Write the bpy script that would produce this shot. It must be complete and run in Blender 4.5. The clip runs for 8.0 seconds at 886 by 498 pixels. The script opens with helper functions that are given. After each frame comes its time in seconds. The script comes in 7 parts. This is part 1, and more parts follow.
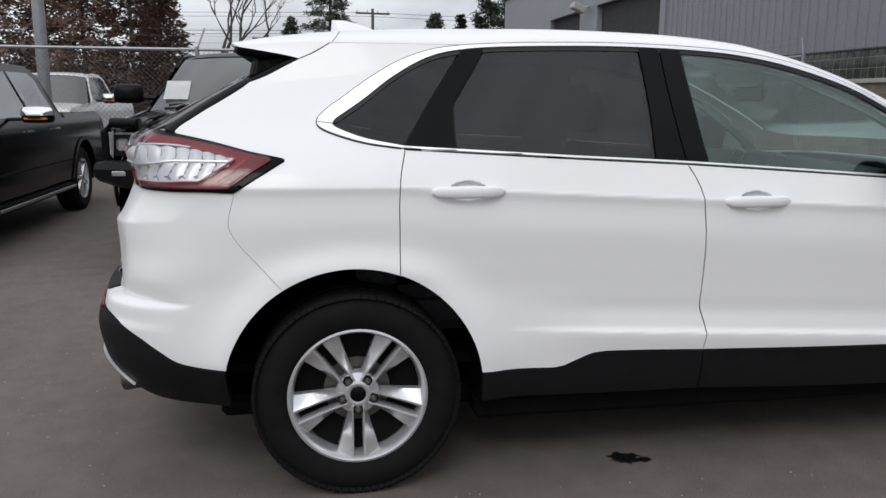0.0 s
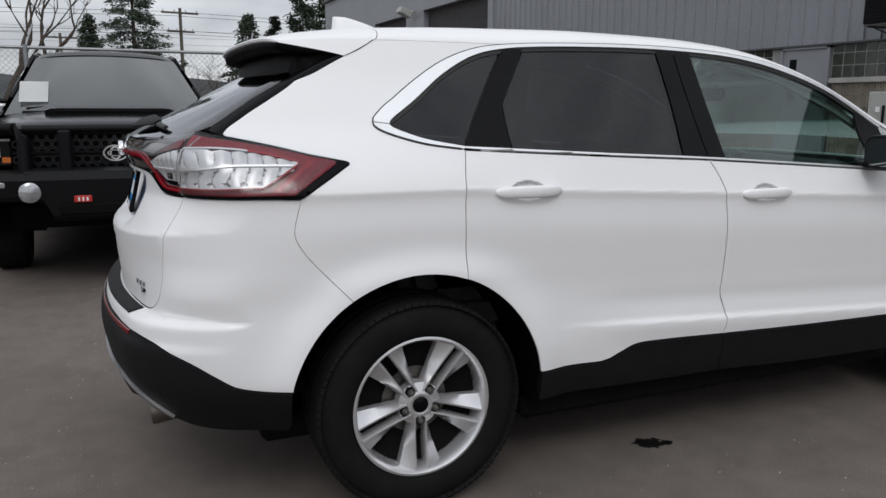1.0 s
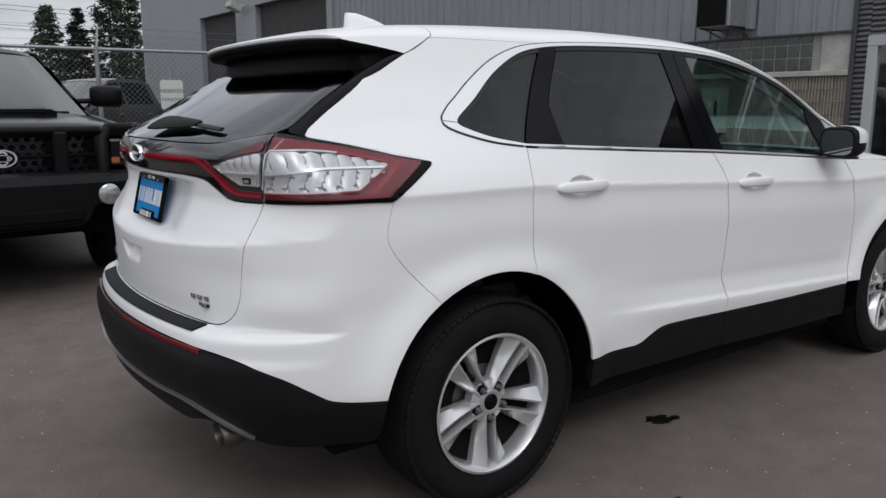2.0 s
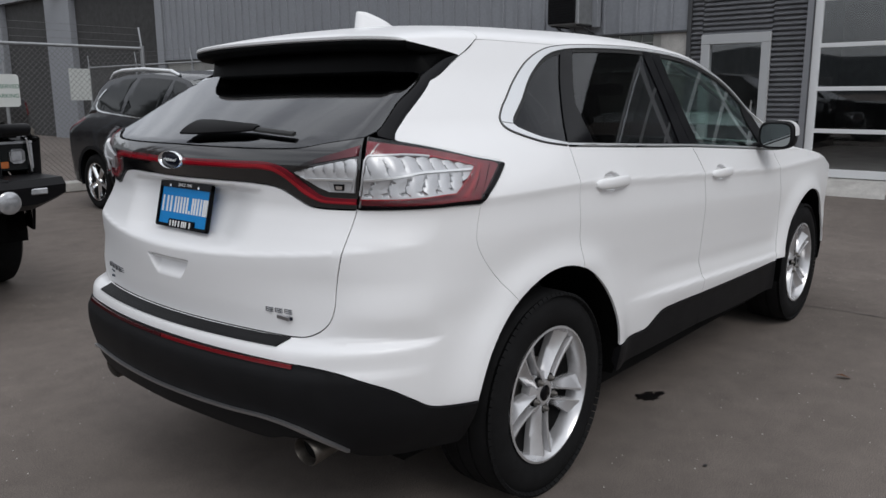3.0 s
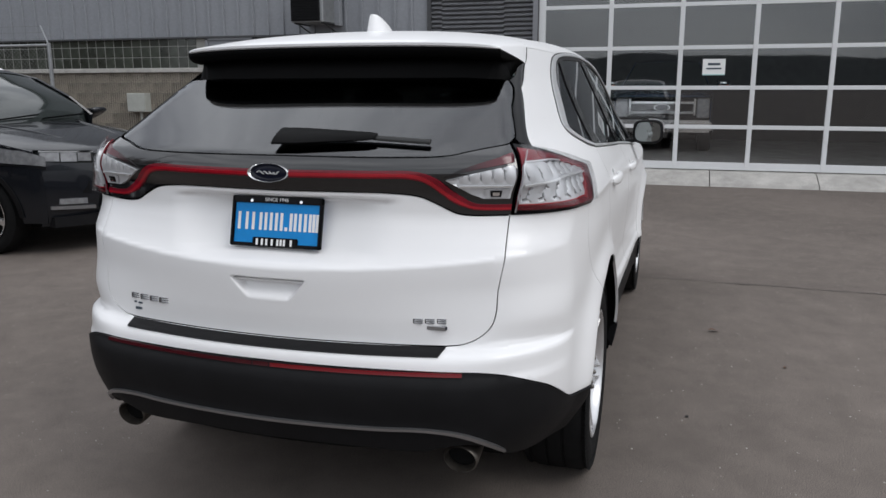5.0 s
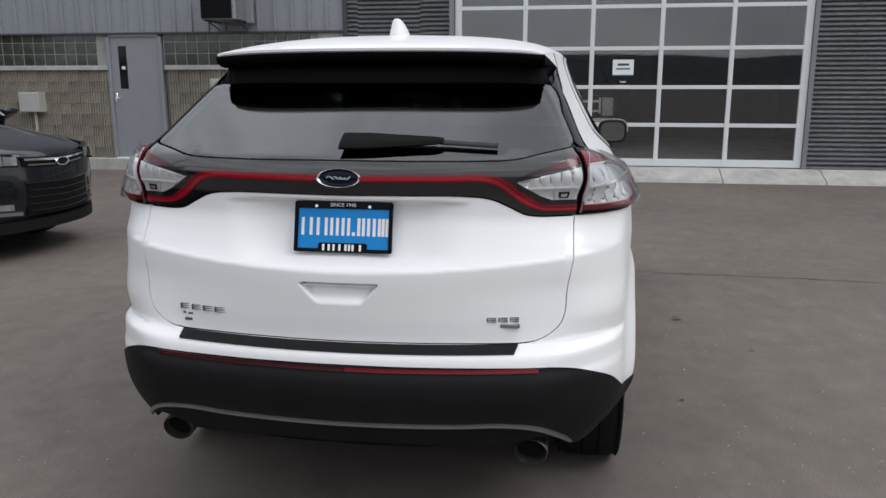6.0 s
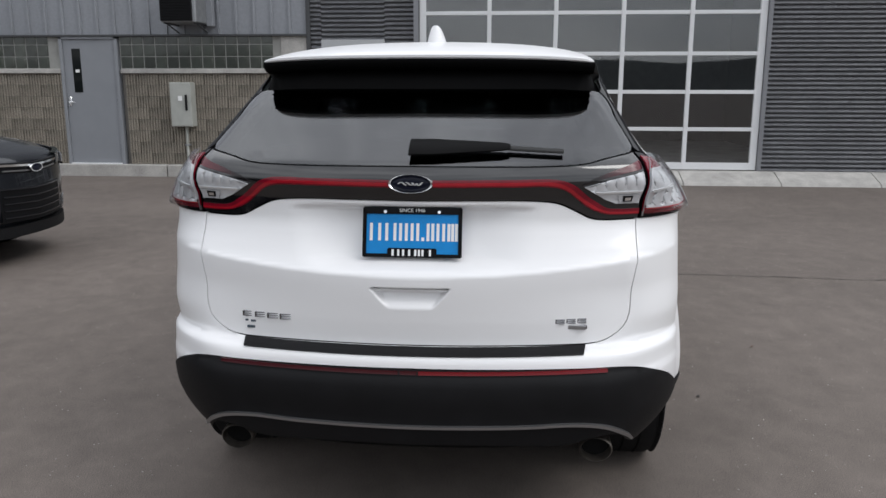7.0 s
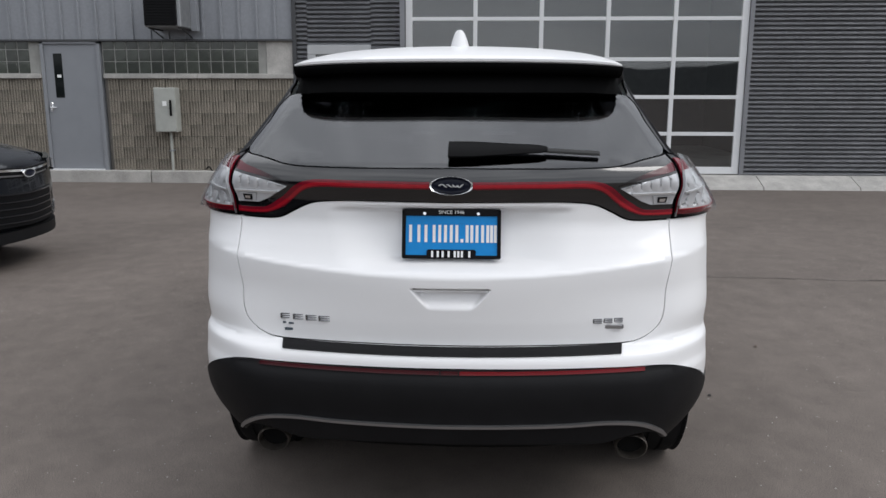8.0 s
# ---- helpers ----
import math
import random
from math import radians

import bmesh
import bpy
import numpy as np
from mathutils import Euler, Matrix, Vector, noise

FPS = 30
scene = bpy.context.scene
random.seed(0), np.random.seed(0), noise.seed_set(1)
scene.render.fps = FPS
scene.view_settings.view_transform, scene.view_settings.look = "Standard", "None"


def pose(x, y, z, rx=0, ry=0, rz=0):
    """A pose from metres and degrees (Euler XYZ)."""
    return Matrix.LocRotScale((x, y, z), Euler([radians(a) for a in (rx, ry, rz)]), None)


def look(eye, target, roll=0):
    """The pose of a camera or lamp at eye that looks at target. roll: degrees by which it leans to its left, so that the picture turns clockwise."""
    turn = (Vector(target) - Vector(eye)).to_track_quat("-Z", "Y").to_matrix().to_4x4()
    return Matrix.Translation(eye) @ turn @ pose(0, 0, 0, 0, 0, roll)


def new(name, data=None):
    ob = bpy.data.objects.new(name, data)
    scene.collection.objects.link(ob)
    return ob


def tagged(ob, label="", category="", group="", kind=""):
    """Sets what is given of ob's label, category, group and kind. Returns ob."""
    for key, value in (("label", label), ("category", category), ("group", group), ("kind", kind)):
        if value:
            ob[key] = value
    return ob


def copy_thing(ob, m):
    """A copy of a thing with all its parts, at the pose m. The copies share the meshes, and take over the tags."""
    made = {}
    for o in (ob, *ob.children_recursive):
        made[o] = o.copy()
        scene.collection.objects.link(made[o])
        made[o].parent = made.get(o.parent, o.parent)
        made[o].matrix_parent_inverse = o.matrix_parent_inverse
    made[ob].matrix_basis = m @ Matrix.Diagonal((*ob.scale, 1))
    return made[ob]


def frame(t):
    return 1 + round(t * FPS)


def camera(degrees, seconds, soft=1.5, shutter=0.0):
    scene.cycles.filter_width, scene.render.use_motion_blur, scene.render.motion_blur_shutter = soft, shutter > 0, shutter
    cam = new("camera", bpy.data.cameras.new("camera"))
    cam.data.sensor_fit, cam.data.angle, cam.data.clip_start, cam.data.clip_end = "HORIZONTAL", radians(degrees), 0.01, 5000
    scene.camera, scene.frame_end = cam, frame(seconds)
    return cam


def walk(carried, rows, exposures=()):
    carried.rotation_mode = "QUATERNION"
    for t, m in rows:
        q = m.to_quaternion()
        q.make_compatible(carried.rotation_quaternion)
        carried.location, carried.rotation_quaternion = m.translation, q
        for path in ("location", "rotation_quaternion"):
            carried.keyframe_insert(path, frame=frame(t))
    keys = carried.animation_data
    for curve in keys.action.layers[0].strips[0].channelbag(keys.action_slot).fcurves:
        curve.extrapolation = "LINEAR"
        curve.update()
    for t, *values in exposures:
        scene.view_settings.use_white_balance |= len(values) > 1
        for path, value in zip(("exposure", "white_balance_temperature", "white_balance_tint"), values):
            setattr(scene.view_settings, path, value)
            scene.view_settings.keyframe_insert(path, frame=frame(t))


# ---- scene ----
from mathutils.geometry import delaunay_2d_cdt

cam = camera(59.3, 8.0)
# eye, point looked at and lean at each time; the car stands with its rear axle at x = 0 and its middle at y = 0
PATH = [
    (0, (-0.136, -3.495, 1.398), (0.187, -1.557, 1.021), 0.4),
    (0.5, (-0.535, -3.37, 1.385), (0.006, -1.48, 1.014), 0.4),
    (1, (-0.925, -3.212, 1.379), (-0.15, -1.405, 1.014), 0.3),
    (1.5, (-1.289, -3.028, 1.376), (-0.307, -1.324, 1.012), 0.1),
    (3, (-2.219, -2.29, 1.412), (-0.727, -1.016, 1.022), -0.3),
    (3.5, (-2.45, -2.023, 1.425), (-0.818, -0.935, 1.034), -0.4),
    (4, (-2.638, -1.733, 1.431), (-0.905, -0.817, 1.037), -0.3),
    (5.5, (-3.011, -0.888, 1.464), (-1.097, -0.471, 1.056), -0.0),
    (6, (-3.086, -0.648, 1.474), (-1.151, -0.352, 1.065), 0.0),
    (6.5, (-3.133, -0.436, 1.48), (-1.185, -0.231, 1.076), 0.1),
    (7, (-3.164, -0.277, 1.483), (-1.21, -0.123, 1.083), 0.1),
    (7.5, (-3.188, -0.161, 1.486), (-1.231, -0.044, 1.093), 0.2),
    (8, (-3.202, -0.085, 1.475), (-1.242, 0.007, 1.089), 0.1),
]
walk(cam, [(t, look(eye, target, roll)) for t, eye, target, roll in PATH],
     ((0, .26), (.5, .16), (1, .10), (1.5, .07), (3, .12), (3.5, .15), (4, .23), (5.5, .41), (7, .48), (8, .46)))

# ---- light: an overcast sky, brightest overhead, and a weak, broad sun behind the cloud ----
world = bpy.data.worlds.new("overcast")
scene.world = world
world.use_nodes = True
wn, wl = world.node_tree.nodes, world.node_tree.links
sky = wn.new("ShaderNodeTexSky")
sky.sky_type, sky.sun_disc, sky.sun_elevation, sky.sun_rotation = 'NISHITA', False, radians(46), radians(200.6)
blue = wn["Background"]
blue.inputs["Strength"].default_value = 0.08
wl.new(sky.outputs[0], blue.inputs["Color"])
wcoord, wmap = wn.new("ShaderNodeTexCoord"), wn.new("ShaderNodeMapping")
wmap.inputs["Scale"].default_value = (1.6, 1.6, 5.5)
wl.new(wcoord.outputs["Generated"], wmap.inputs[0])
cloud = wn.new("ShaderNodeTexNoise")
cloud.inputs["Scale"].default_value, cloud.inputs["Detail"].default_value, cloud.inputs["Roughness"].default_value = 1.7, 7, 0.55
wl.new(wmap.outputs[0], cloud.inputs["Vector"])
tone = wn.new("ShaderNodeValToRGB")
tone.color_ramp.elements[0].position, tone.color_ramp.elements[0].color = 0.36, (0.545, 0.565, 0.612, 1)
tone.color_ramp.elements[1].position, tone.color_ramp.elements[1].color = 0.64, (0.972, 1.0, 1.045, 1)
wl.new(cloud.outputs["Fac"], tone.inputs[0])
wsep, lift = wn.new("ShaderNodeSeparateXYZ"), wn.new("ShaderNodeMapRange")
wl.new(wcoord.outputs["Generated"], wsep.inputs[0])
wl.new(wsep.outputs["Z"], lift.inputs["Value"])
lift.inputs["From Min"].default_value, lift.inputs["From Max"].default_value = 0.0, 1.0
lift.inputs["To Min"].default_value, lift.inputs["To Max"].default_value = 0.80, 1.45
grey = wn.new("ShaderNodeBackground")
wl.new(tone.outputs[0], grey.inputs["Color"])
wl.new(lift.outputs[0], grey.inputs["Strength"])
wmix = wn.new("ShaderNodeMixShader")
wmix.inputs[0].default_value = 0.88
wl.new(blue.outputs[0], wmix.inputs[1])
wl.new(grey.outputs[0], wmix.inputs[2])
wl.new(wmix.outputs[0], wn["World Output"].inputs["Surface"])
sun = new("sun", bpy.data.lights.new("sun", 'SUN'))
sun.data.energy, sun.data.angle, sun.data.color = 0.70, radians(25), (1.0, 0.98, 0.96)
sun.matrix_world = look((-4.5, -12, 13.5), (0, 0, 0))

# ---- materials ----
def surface(name, color, rough=0.5, metal=0.0, vary=0.0, scale=6.0, fine=0.0, fine_scale=120.0, coat=0.0, bump=0.0, bump_scale=80.0, dark=None, spec=0.5, emit=None, per_piece=0.0, mid=0.0, mid_scale=14.0):
    """A principled material with broad and fine variation of its colour, roughness and relief."""
    m = bpy.data.materials.new(name)
    m.use_nodes = True
    n, l = m.node_tree.nodes, m.node_tree.links
    b = n["Principled BSDF"]
    b.inputs["Base Color"].default_value = (*color, 1)
    b.inputs["Roughness"].default_value, b.inputs["Metallic"].default_value = rough, metal
    b.inputs["Coat Weight"].default_value, b.inputs["Coat Roughness"].default_value = coat, 0.04
    b.inputs["Specular IOR Level"].default_value = spec
    co = n.new("ShaderNodeTexCoord")

    def noisy(sc, detail=6, rough_=0.6):
        t = n.new("ShaderNodeTexNoise")
        t.inputs["Scale"].default_value, t.inputs["Detail"].default_value, t.inputs["Roughness"].default_value = sc, detail, rough_
        l.new(co.outputs["Object"], t.inputs["Vector"])
        return t

    def blend(a, second, fac_out, kind='MIX', amount=None):
        x = n.new("ShaderNodeMix")
        x.data_type, x.blend_type = 'RGBA', kind
        if not isinstance(a, tuple):
            l.new(a, x.inputs[6])
        else:
            x.inputs[6].default_value = (*a, 1)
        if not isinstance(second, tuple):
            l.new(second, x.inputs[7])
        else:
            x.inputs[7].default_value = (*second, 1)
        if amount is None:
            l.new(fac_out, x.inputs[0])
        else:
            x.inputs[0].default_value = amount
        return x.outputs[2]

    out = None
    if vary:
        t = noisy(scale)
        r = n.new("ShaderNodeMapRange")
        r.inputs["From Min"].default_value, r.inputs["From Max"].default_value = 0.32, 0.68
        l.new(t.outputs["Fac"], r.inputs["Value"])
        out = blend(color, dark or tuple(c * (1 - vary) for c in color), r.outputs[0])
        q = n.new("ShaderNodeMapRange")
        q.inputs["To Min"].default_value, q.inputs["To Max"].default_value = max(0, rough - 0.10 * min(1, vary * 2)), min(1, rough + 0.10 * min(1, vary * 2))
        l.new(t.outputs["Fac"], q.inputs["Value"])
        l.new(q.outputs[0], b.inputs["Roughness"])
    if fine:
        t = noisy(fine_scale, 3)
        r = n.new("ShaderNodeMapRange")
        r.inputs["From Min"].default_value, r.inputs["From Max"].default_value = 0.35, 0.65
        r.inputs["To Min"].default_value, r.inputs["To Max"].default_value = 1 - fine, 1 + fine
        l.new(t.outputs["Fac"], r.inputs["Value"])
        g = n.new("ShaderNodeCombineColor")
        for k in range(3):
            l.new(r.outputs[0], g.inputs[k])
        out = blend(out if out else color, g.outputs[0], None, 'MULTIPLY', 1.0)
    if mid:
        t = noisy(mid_scale, 8, 0.7)
        r = n.new("ShaderNodeMapRange")
        r.inputs["From Min"].default_value, r.inputs["From Max"].default_value = 0.3, 0.7
        r.inputs["To Min"].default_value, r.inputs["To Max"].default_value = 1 - mid, 1 + mid
        l.new(t.outputs["Fac"], r.inputs["Value"])
        g = n.new("ShaderNodeCombineColor")
        for k in range(3):
            l.new(r.outputs[0], g.inputs[k])
        out = blend(out if out else color, g.outputs[0], None, 'MULTIPLY', 1.0)
    if per_piece:
        info = n.new("ShaderNodeObjectInfo")
        r = n.new("ShaderNodeMapRange")
        r.inputs["To Min"].default_value, r.inputs["To Max"].default_value = 1 - per_piece, 1 + per_piece
        l.new(info.outputs["Random"], r.inputs["Value"])
        g = n.new("ShaderNodeCombineColor")
        for k in range(3):
            l.new(r.outputs[0], g.inputs[k])
        out = blend(out if out else color, g.outputs[0], None, 'MULTIPLY', 1.0)
    if out:
        l.new(out, b.inputs["Base Color"])
    if bump:
        t = noisy(bump_scale, 4)
        bp = n.new("ShaderNodeBump")
        bp.inputs["Strength"].default_value, bp.inputs["Distance"].default_value = 1.0, bump
        l.new(t.outputs["Fac"], bp.inputs["Height"])
        l.new(bp.outputs[0], b.inputs["Normal"])
    if emit:
        b.inputs["Emission Color"].default_value, b.inputs["Emission Strength"].default_value = (*emit[0], 1), emit[1]
    return m


def pane(name, tint, gloss=0.04, rough=0.02):
    """Thin glass: a tinted see-through sheet with a mirror coat that grows at grazing angles."""
    m = bpy.data.materials.new(name)
    m.use_nodes = True
    n, l = m.node_tree.nodes, m.node_tree.links
    n.remove(n["Principled BSDF"])
    clear, shine, mix, lw = n.new("ShaderNodeBsdfTransparent"), n.new("ShaderNodeBsdfGlossy"), n.new("ShaderNodeMixShader"), n.new("ShaderNodeLayerWeight")
    clear.inputs[0].default_value = (*tint, 1)
    shine.inputs["Roughness"].default_value = rough
    shine.inputs[0].default_value = (0.97, 0.98, 1.0, 1)
    lw.inputs["Blend"].default_value = 0.5
    steep, grow = n.new("ShaderNodeMath"), n.new("ShaderNodeMath")
    steep.operation, steep.inputs[1].default_value = 'POWER', 5.0
    grow.operation, grow.inputs[1].default_value, grow.inputs[2].default_value = 'MULTIPLY_ADD', 1 - gloss, gloss
    l.new(lw.outputs["Facing"], steep.inputs[0])
    l.new(steep.outputs[0], grow.inputs[0])
    l.new(grow.outputs[0], mix.inputs[0])
    l.new(clear.outputs[0], mix.inputs[1])
    l.new(shine.outputs[0], mix.inputs[2])
    l.new(mix.outputs[0], n["Material Output"].inputs["Surface"])
    return m


WHITE = surface("white_paint", (0.815, 0.815, 0.82), 0.38, vary=0.02, scale=2.0, coat=0.28)
PIANO = surface("piano_black", (0.007, 0.007, 0.008), 0.12, spec=0.55, coat=0.8)
BRIGHT = surface("bright_trim", (0.78, 0.79, 0.80), 0.34, 0.7)
# the reflector's returned light is put into the brighter of these two reds
RED_LIT = surface("lit_reflector", (0.15, 0.003, 0.007), 0.25)
RED_DIM = surface("dim_reflector", (0.045, 0.002, 0.005), 0.25)
BLACK_TRIM = surface("black_plastic", (0.009, 0.009, 0.010), 0.55, vary=0.25, scale=9, bump=0.0004, bump_scale=900, spec=0.15)
GLOSS_BLACK = surface("gloss_black", (0.004, 0.004, 0.005), 0.12, spec=0.10)
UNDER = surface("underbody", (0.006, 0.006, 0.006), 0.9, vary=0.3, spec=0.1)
RUBBER = surface("tyre_rubber", (0.0085, 0.0085, 0.009), 0.80, vary=0.35, scale=14, bump=0.0006, bump_scale=300, spec=0.16)
SEAL = surface("rubber_seal", (0.008, 0.008, 0.008), 0.6)
ALLOY = surface("silver_alloy", (0.66, 0.66, 0.67), 0.26, 0.70, vary=0.08, scale=25)
ALLOY_DARK = surface("shaded_alloy", (0.10, 0.10, 0.10), 0.5, 0.6, vary=0.3, scale=20)
STEEL = surface("brake_steel", (0.16, 0.15, 0.14), 0.45, 0.8, vary=0.3, scale=30)
CHROME = surface("chrome", (0.86, 0.87, 0.88), 0.08, 1.0)
DARK_CHROME = surface("shaded_chrome", (0.30, 0.305, 0.32), 0.12, 1.0)
SATIN = surface("satin_chrome", (0.40, 0.40, 0.41), 0.32, 0.9, vary=0.08, scale=20)
DULL_METAL = surface("exhaust_metal", (0.15, 0.135, 0.12), 0.42, 0.85, vary=0.35, scale=30)
RED_LENS = surface("red_lens", (0.190, 0.003, 0.014), 0.2, vary=0.3, scale=30, spec=0.35, coat=0.3)
ROSE_LENS = surface("rose_lens", (0.25, 0.03, 0.05), 0.2, vary=0.45, scale=16, spec=0.5)
rn, rl = ROSE_LENS.node_tree.nodes, ROSE_LENS.node_tree.links
r_co, r_sep, r_abs, r_fade, r_mix = rn.new("ShaderNodeTexCoord"), rn.new("ShaderNodeSeparateXYZ"), rn.new("ShaderNodeMath"), rn.new("ShaderNodeMapRange"), rn.new("ShaderNodeMix")
r_abs.operation, r_mix.data_type = 'ABSOLUTE', 'RGBA'
r_fade.inputs["From Min"].default_value, r_fade.inputs["From Max"].default_value = .56, .74
r_mix.inputs[6].default_value, r_mix.inputs[7].default_value = (.008, .006, .007, 1), (.17, .035, .048, 1)
rl.new(r_co.outputs["Object"], r_sep.inputs[0])
rl.new(r_sep.outputs["Y"], r_abs.inputs[0])
rl.new(r_abs.outputs[0], r_fade.inputs["Value"])
rl.new(r_fade.outputs[0], r_mix.inputs[0])
rl.new(r_mix.outputs[2], rn["Principled BSDF"].inputs["Base Color"])
LAMP_DARK = surface("lamp_backing", (0.38, 0.38, 0.39), 0.35)
RED_CORE = surface("bright_red_lens", (0.34, 0.006, 0.016), 0.2, vary=0.15, scale=30, coat=0.4)
SILVER_BOWL = surface("lamp_reflector", (0.60, 0.61, 0.63), 0.34, 0.35, vary=0.08, scale=25)
DEEP_BLACK = surface("deep_black_plastic", (0.0022, 0.0022, 0.0024), 0.5, vary=0.2, spec=0.06)
RED_DEEP = surface("dark_red_lens", (0.14, 0.004, 0.010), 0.18, coat=1.0)
PRIVACY = pane("privacy_glass", (0.25, 0.247, 0.255), 0.036)
LAMP_COVER = pane("lamp_cover", (0.96, 0.96, 0.96), 0.014, 0.10)
TAIL_GLASS = pane("tailgate_glass", (0.17, 0.17, 0.18), 0.090, 0.03)
CLEAR_GLASS = pane("green_glass", (0.66, 0.755, 0.725), 0.055)
MIRROR = surface("mirror", (0.24, 0.26, 0.26), 0.03, 1.0)
BLUE_OVAL = surface("navy_enamel", (0.004, 0.006, 0.016), 0.25, spec=0.2)
PLATE_BLUE = surface("plate_blue", (0.008, 0.240, 0.620), 0.4, vary=0.08, scale=30, spec=0.2)
PLATE_WHITE = surface("plate_white", (0.80, 0.80, 0.80), 0.4)
TRIM_GREY = surface("cabin_plastic", (0.055, 0.056, 0.058), 0.65, vary=0.2)
CLOTH = surface("seat_cloth", (0.045, 0.045, 0.048), 0.9, vary=0.3, scale=30, bump=0.001, bump_scale=400)
LIGHT_TRIM = surface("pillar_trim", (0.45, 0.45, 0.43), 0.8, vary=0.1)
PAPER = surface("white_paper", (0.82, 0.83, 0.82), 0.7, vary=0.04)
INK = surface("ink", (0.05, 0.07, 0.09), 0.7)

ASPHALT = surface("asphalt", (0.160, 0.136, 0.121), 0.90, vary=0.24, scale=0.42, fine=0.50, fine_scale=260, mid=0.16, mid_scale=5.0, bump=0.0004, bump_scale=260, spec=0.3)
CONCRETE = surface("concrete", (0.47, 0.455, 0.43), 0.85, vary=0.32, scale=3.5, fine=0.15, fine_scale=90, bump=0.002, bump_scale=60)
BLOCKWORK = surface("split_block", (0.285, 0.255, 0.212), 0.9, vary=0.38, scale=2.2, fine=0.30, fine_scale=60, bump=0.004, bump_scale=70, per_piece=0.10)
GROUT = surface("window_grout", (0.33, 0.33, 0.31), 0.9, vary=0.25, scale=4)
MORTAR = surface("mortar", (0.17, 0.16, 0.145), 0.95, vary=0.2)
GLASS_BLOCK = surface("glass_block", (0.052, 0.060, 0.048), 0.14, vary=0.5, scale=5, coat=0.6, per_piece=0.35)
CLADDING = surface("grey_cladding", (0.250, 0.262, 0.284), 0.45, vary=0.10, scale=0.8, fine=0.05, fine_scale=20)
CORRUGATED = surface("charcoal_steel", (0.235, 0.240, 0.256), 0.42, 0.3, vary=0.15, scale=1.5)
GREY_DOOR = surface("grey_door_paint", (0.240, 0.252, 0.272), 0.5, vary=0.06, scale=3)
FLASHING = surface("dark_flashing", (0.05, 0.052, 0.056), 0.5, vary=0.1)
PALE_FRAME = surface("pale_grey_frame", (0.42, 0.43, 0.44), 0.45, vary=0.06, scale=4)
WHITE_FRAME = surface("white_aluminium", (0.70, 0.71, 0.72), 0.4, vary=0.05, scale=4)
SHOP_GLASS = pane("shop_glass", (0.96, 0.97, 0.97), 0.068)
# the dimness indoors is put into this near-black wall colour
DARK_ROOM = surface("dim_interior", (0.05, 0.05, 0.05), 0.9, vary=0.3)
BOX_GREY = surface("box_paint", (0.40, 0.41, 0.38), 0.55, vary=0.14, scale=8)
GALV = surface("galvanised_steel", (0.33, 0.34, 0.35), 0.5, 0.6, vary=0.2, scale=8)
WIRE = surface("fence_wire", (0.15, 0.15, 0.15), 0.6, 0.4)
BLACK_PAINT = surface("black_paint", (0.004, 0.004, 0.005), 0.16, spec=0.13)
MATTE_BLACK = surface("powder_black", (0.005, 0.005, 0.006), 0.5, vary=0.2, spec=0.15)
GREY_PAINT = surface("charcoal_paint", (0.010, 0.0115, 0.015), 0.22, 0.2, coat=0.5, spec=0.3)
BLUE_PAINT = surface("blue_paint", (0.03, 0.06, 0.12), 0.25, 0.2, coat=1.0)
DARK_GLASS = surface("dark_window", (0.008, 0.010, 0.010), 0.05, coat=0.0, spec=0.25)
SCREEN_GLASS = surface("windscreen_glass", (0.030, 0.036, 0.035), 0.07, coat=0.7)
LAMP_CLEAR = surface("headlamp", (0.55, 0.56, 0.58), 0.14, 0.6, coat=0.4, vary=0.4, scale=22)
AMBER = surface("amber_lens", (0.55, 0.14, 0.02), 0.2, coat=1.0)
ORANGE_RED = surface("red_plastic", (0.45, 0.03, 0.02), 0.4)
BARK = surface("bark", (0.085, 0.065, 0.050), 0.95, vary=0.4, scale=5)
BROWN_NEEDLES = surface("brown_needles", (0.20, 0.125, 0.092), 0.9, vary=0.55, scale=1.2)
GREEN_NEEDLES = surface("green_needles", (0.035, 0.055, 0.030), 0.9, vary=0.5, scale=1.2)
TIMBER = surface("weathered_timber", (0.12, 0.10, 0.08), 0.9, vary=0.3)
HILL = surface("far_wooded_hill", (0.035, 0.042, 0.045), 1.0, vary=0.4, scale=0.02)
STAIN = surface("oil_stain", (0.010, 0.009, 0.009), 0.35, vary=0.3, scale=30)
LEAF = surface("dead_leaf", (0.16, 0.07, 0.035), 0.8, vary=0.3, scale=60)
SIGN_WHITE = surface("sign_white", (0.62, 0.64, 0.62), 0.4, vary=0.08)
SIGN_GREEN = surface("sign_green", (0.03, 0.16, 0.09), 0.5)

# ---- building tools ----
def mesh_of(name, bm, material, smooth=False):
    bmesh.ops.recalc_face_normals(bm, faces=bm.faces)
    me = bpy.data.meshes.new(name)
    bm.to_mesh(me)
    bm.free()
    if material:
        me.materials.append(material)
    if smooth:
        me.shade_smooth()
        me.set_sharp_from_angle(angle=radians(smooth if smooth is not True else 35))
    return me


def part(name, bm, material, parent=None, label="", smooth=False, m=None):
    """One mesh object out of a bmesh, under a thing or under a part."""
    ob = new(name, mesh_of(name, bm, material, smooth))
    ob.parent = parent
    if m is not None:
        ob.matrix_basis = m
    return tagged(ob, label) if label else ob


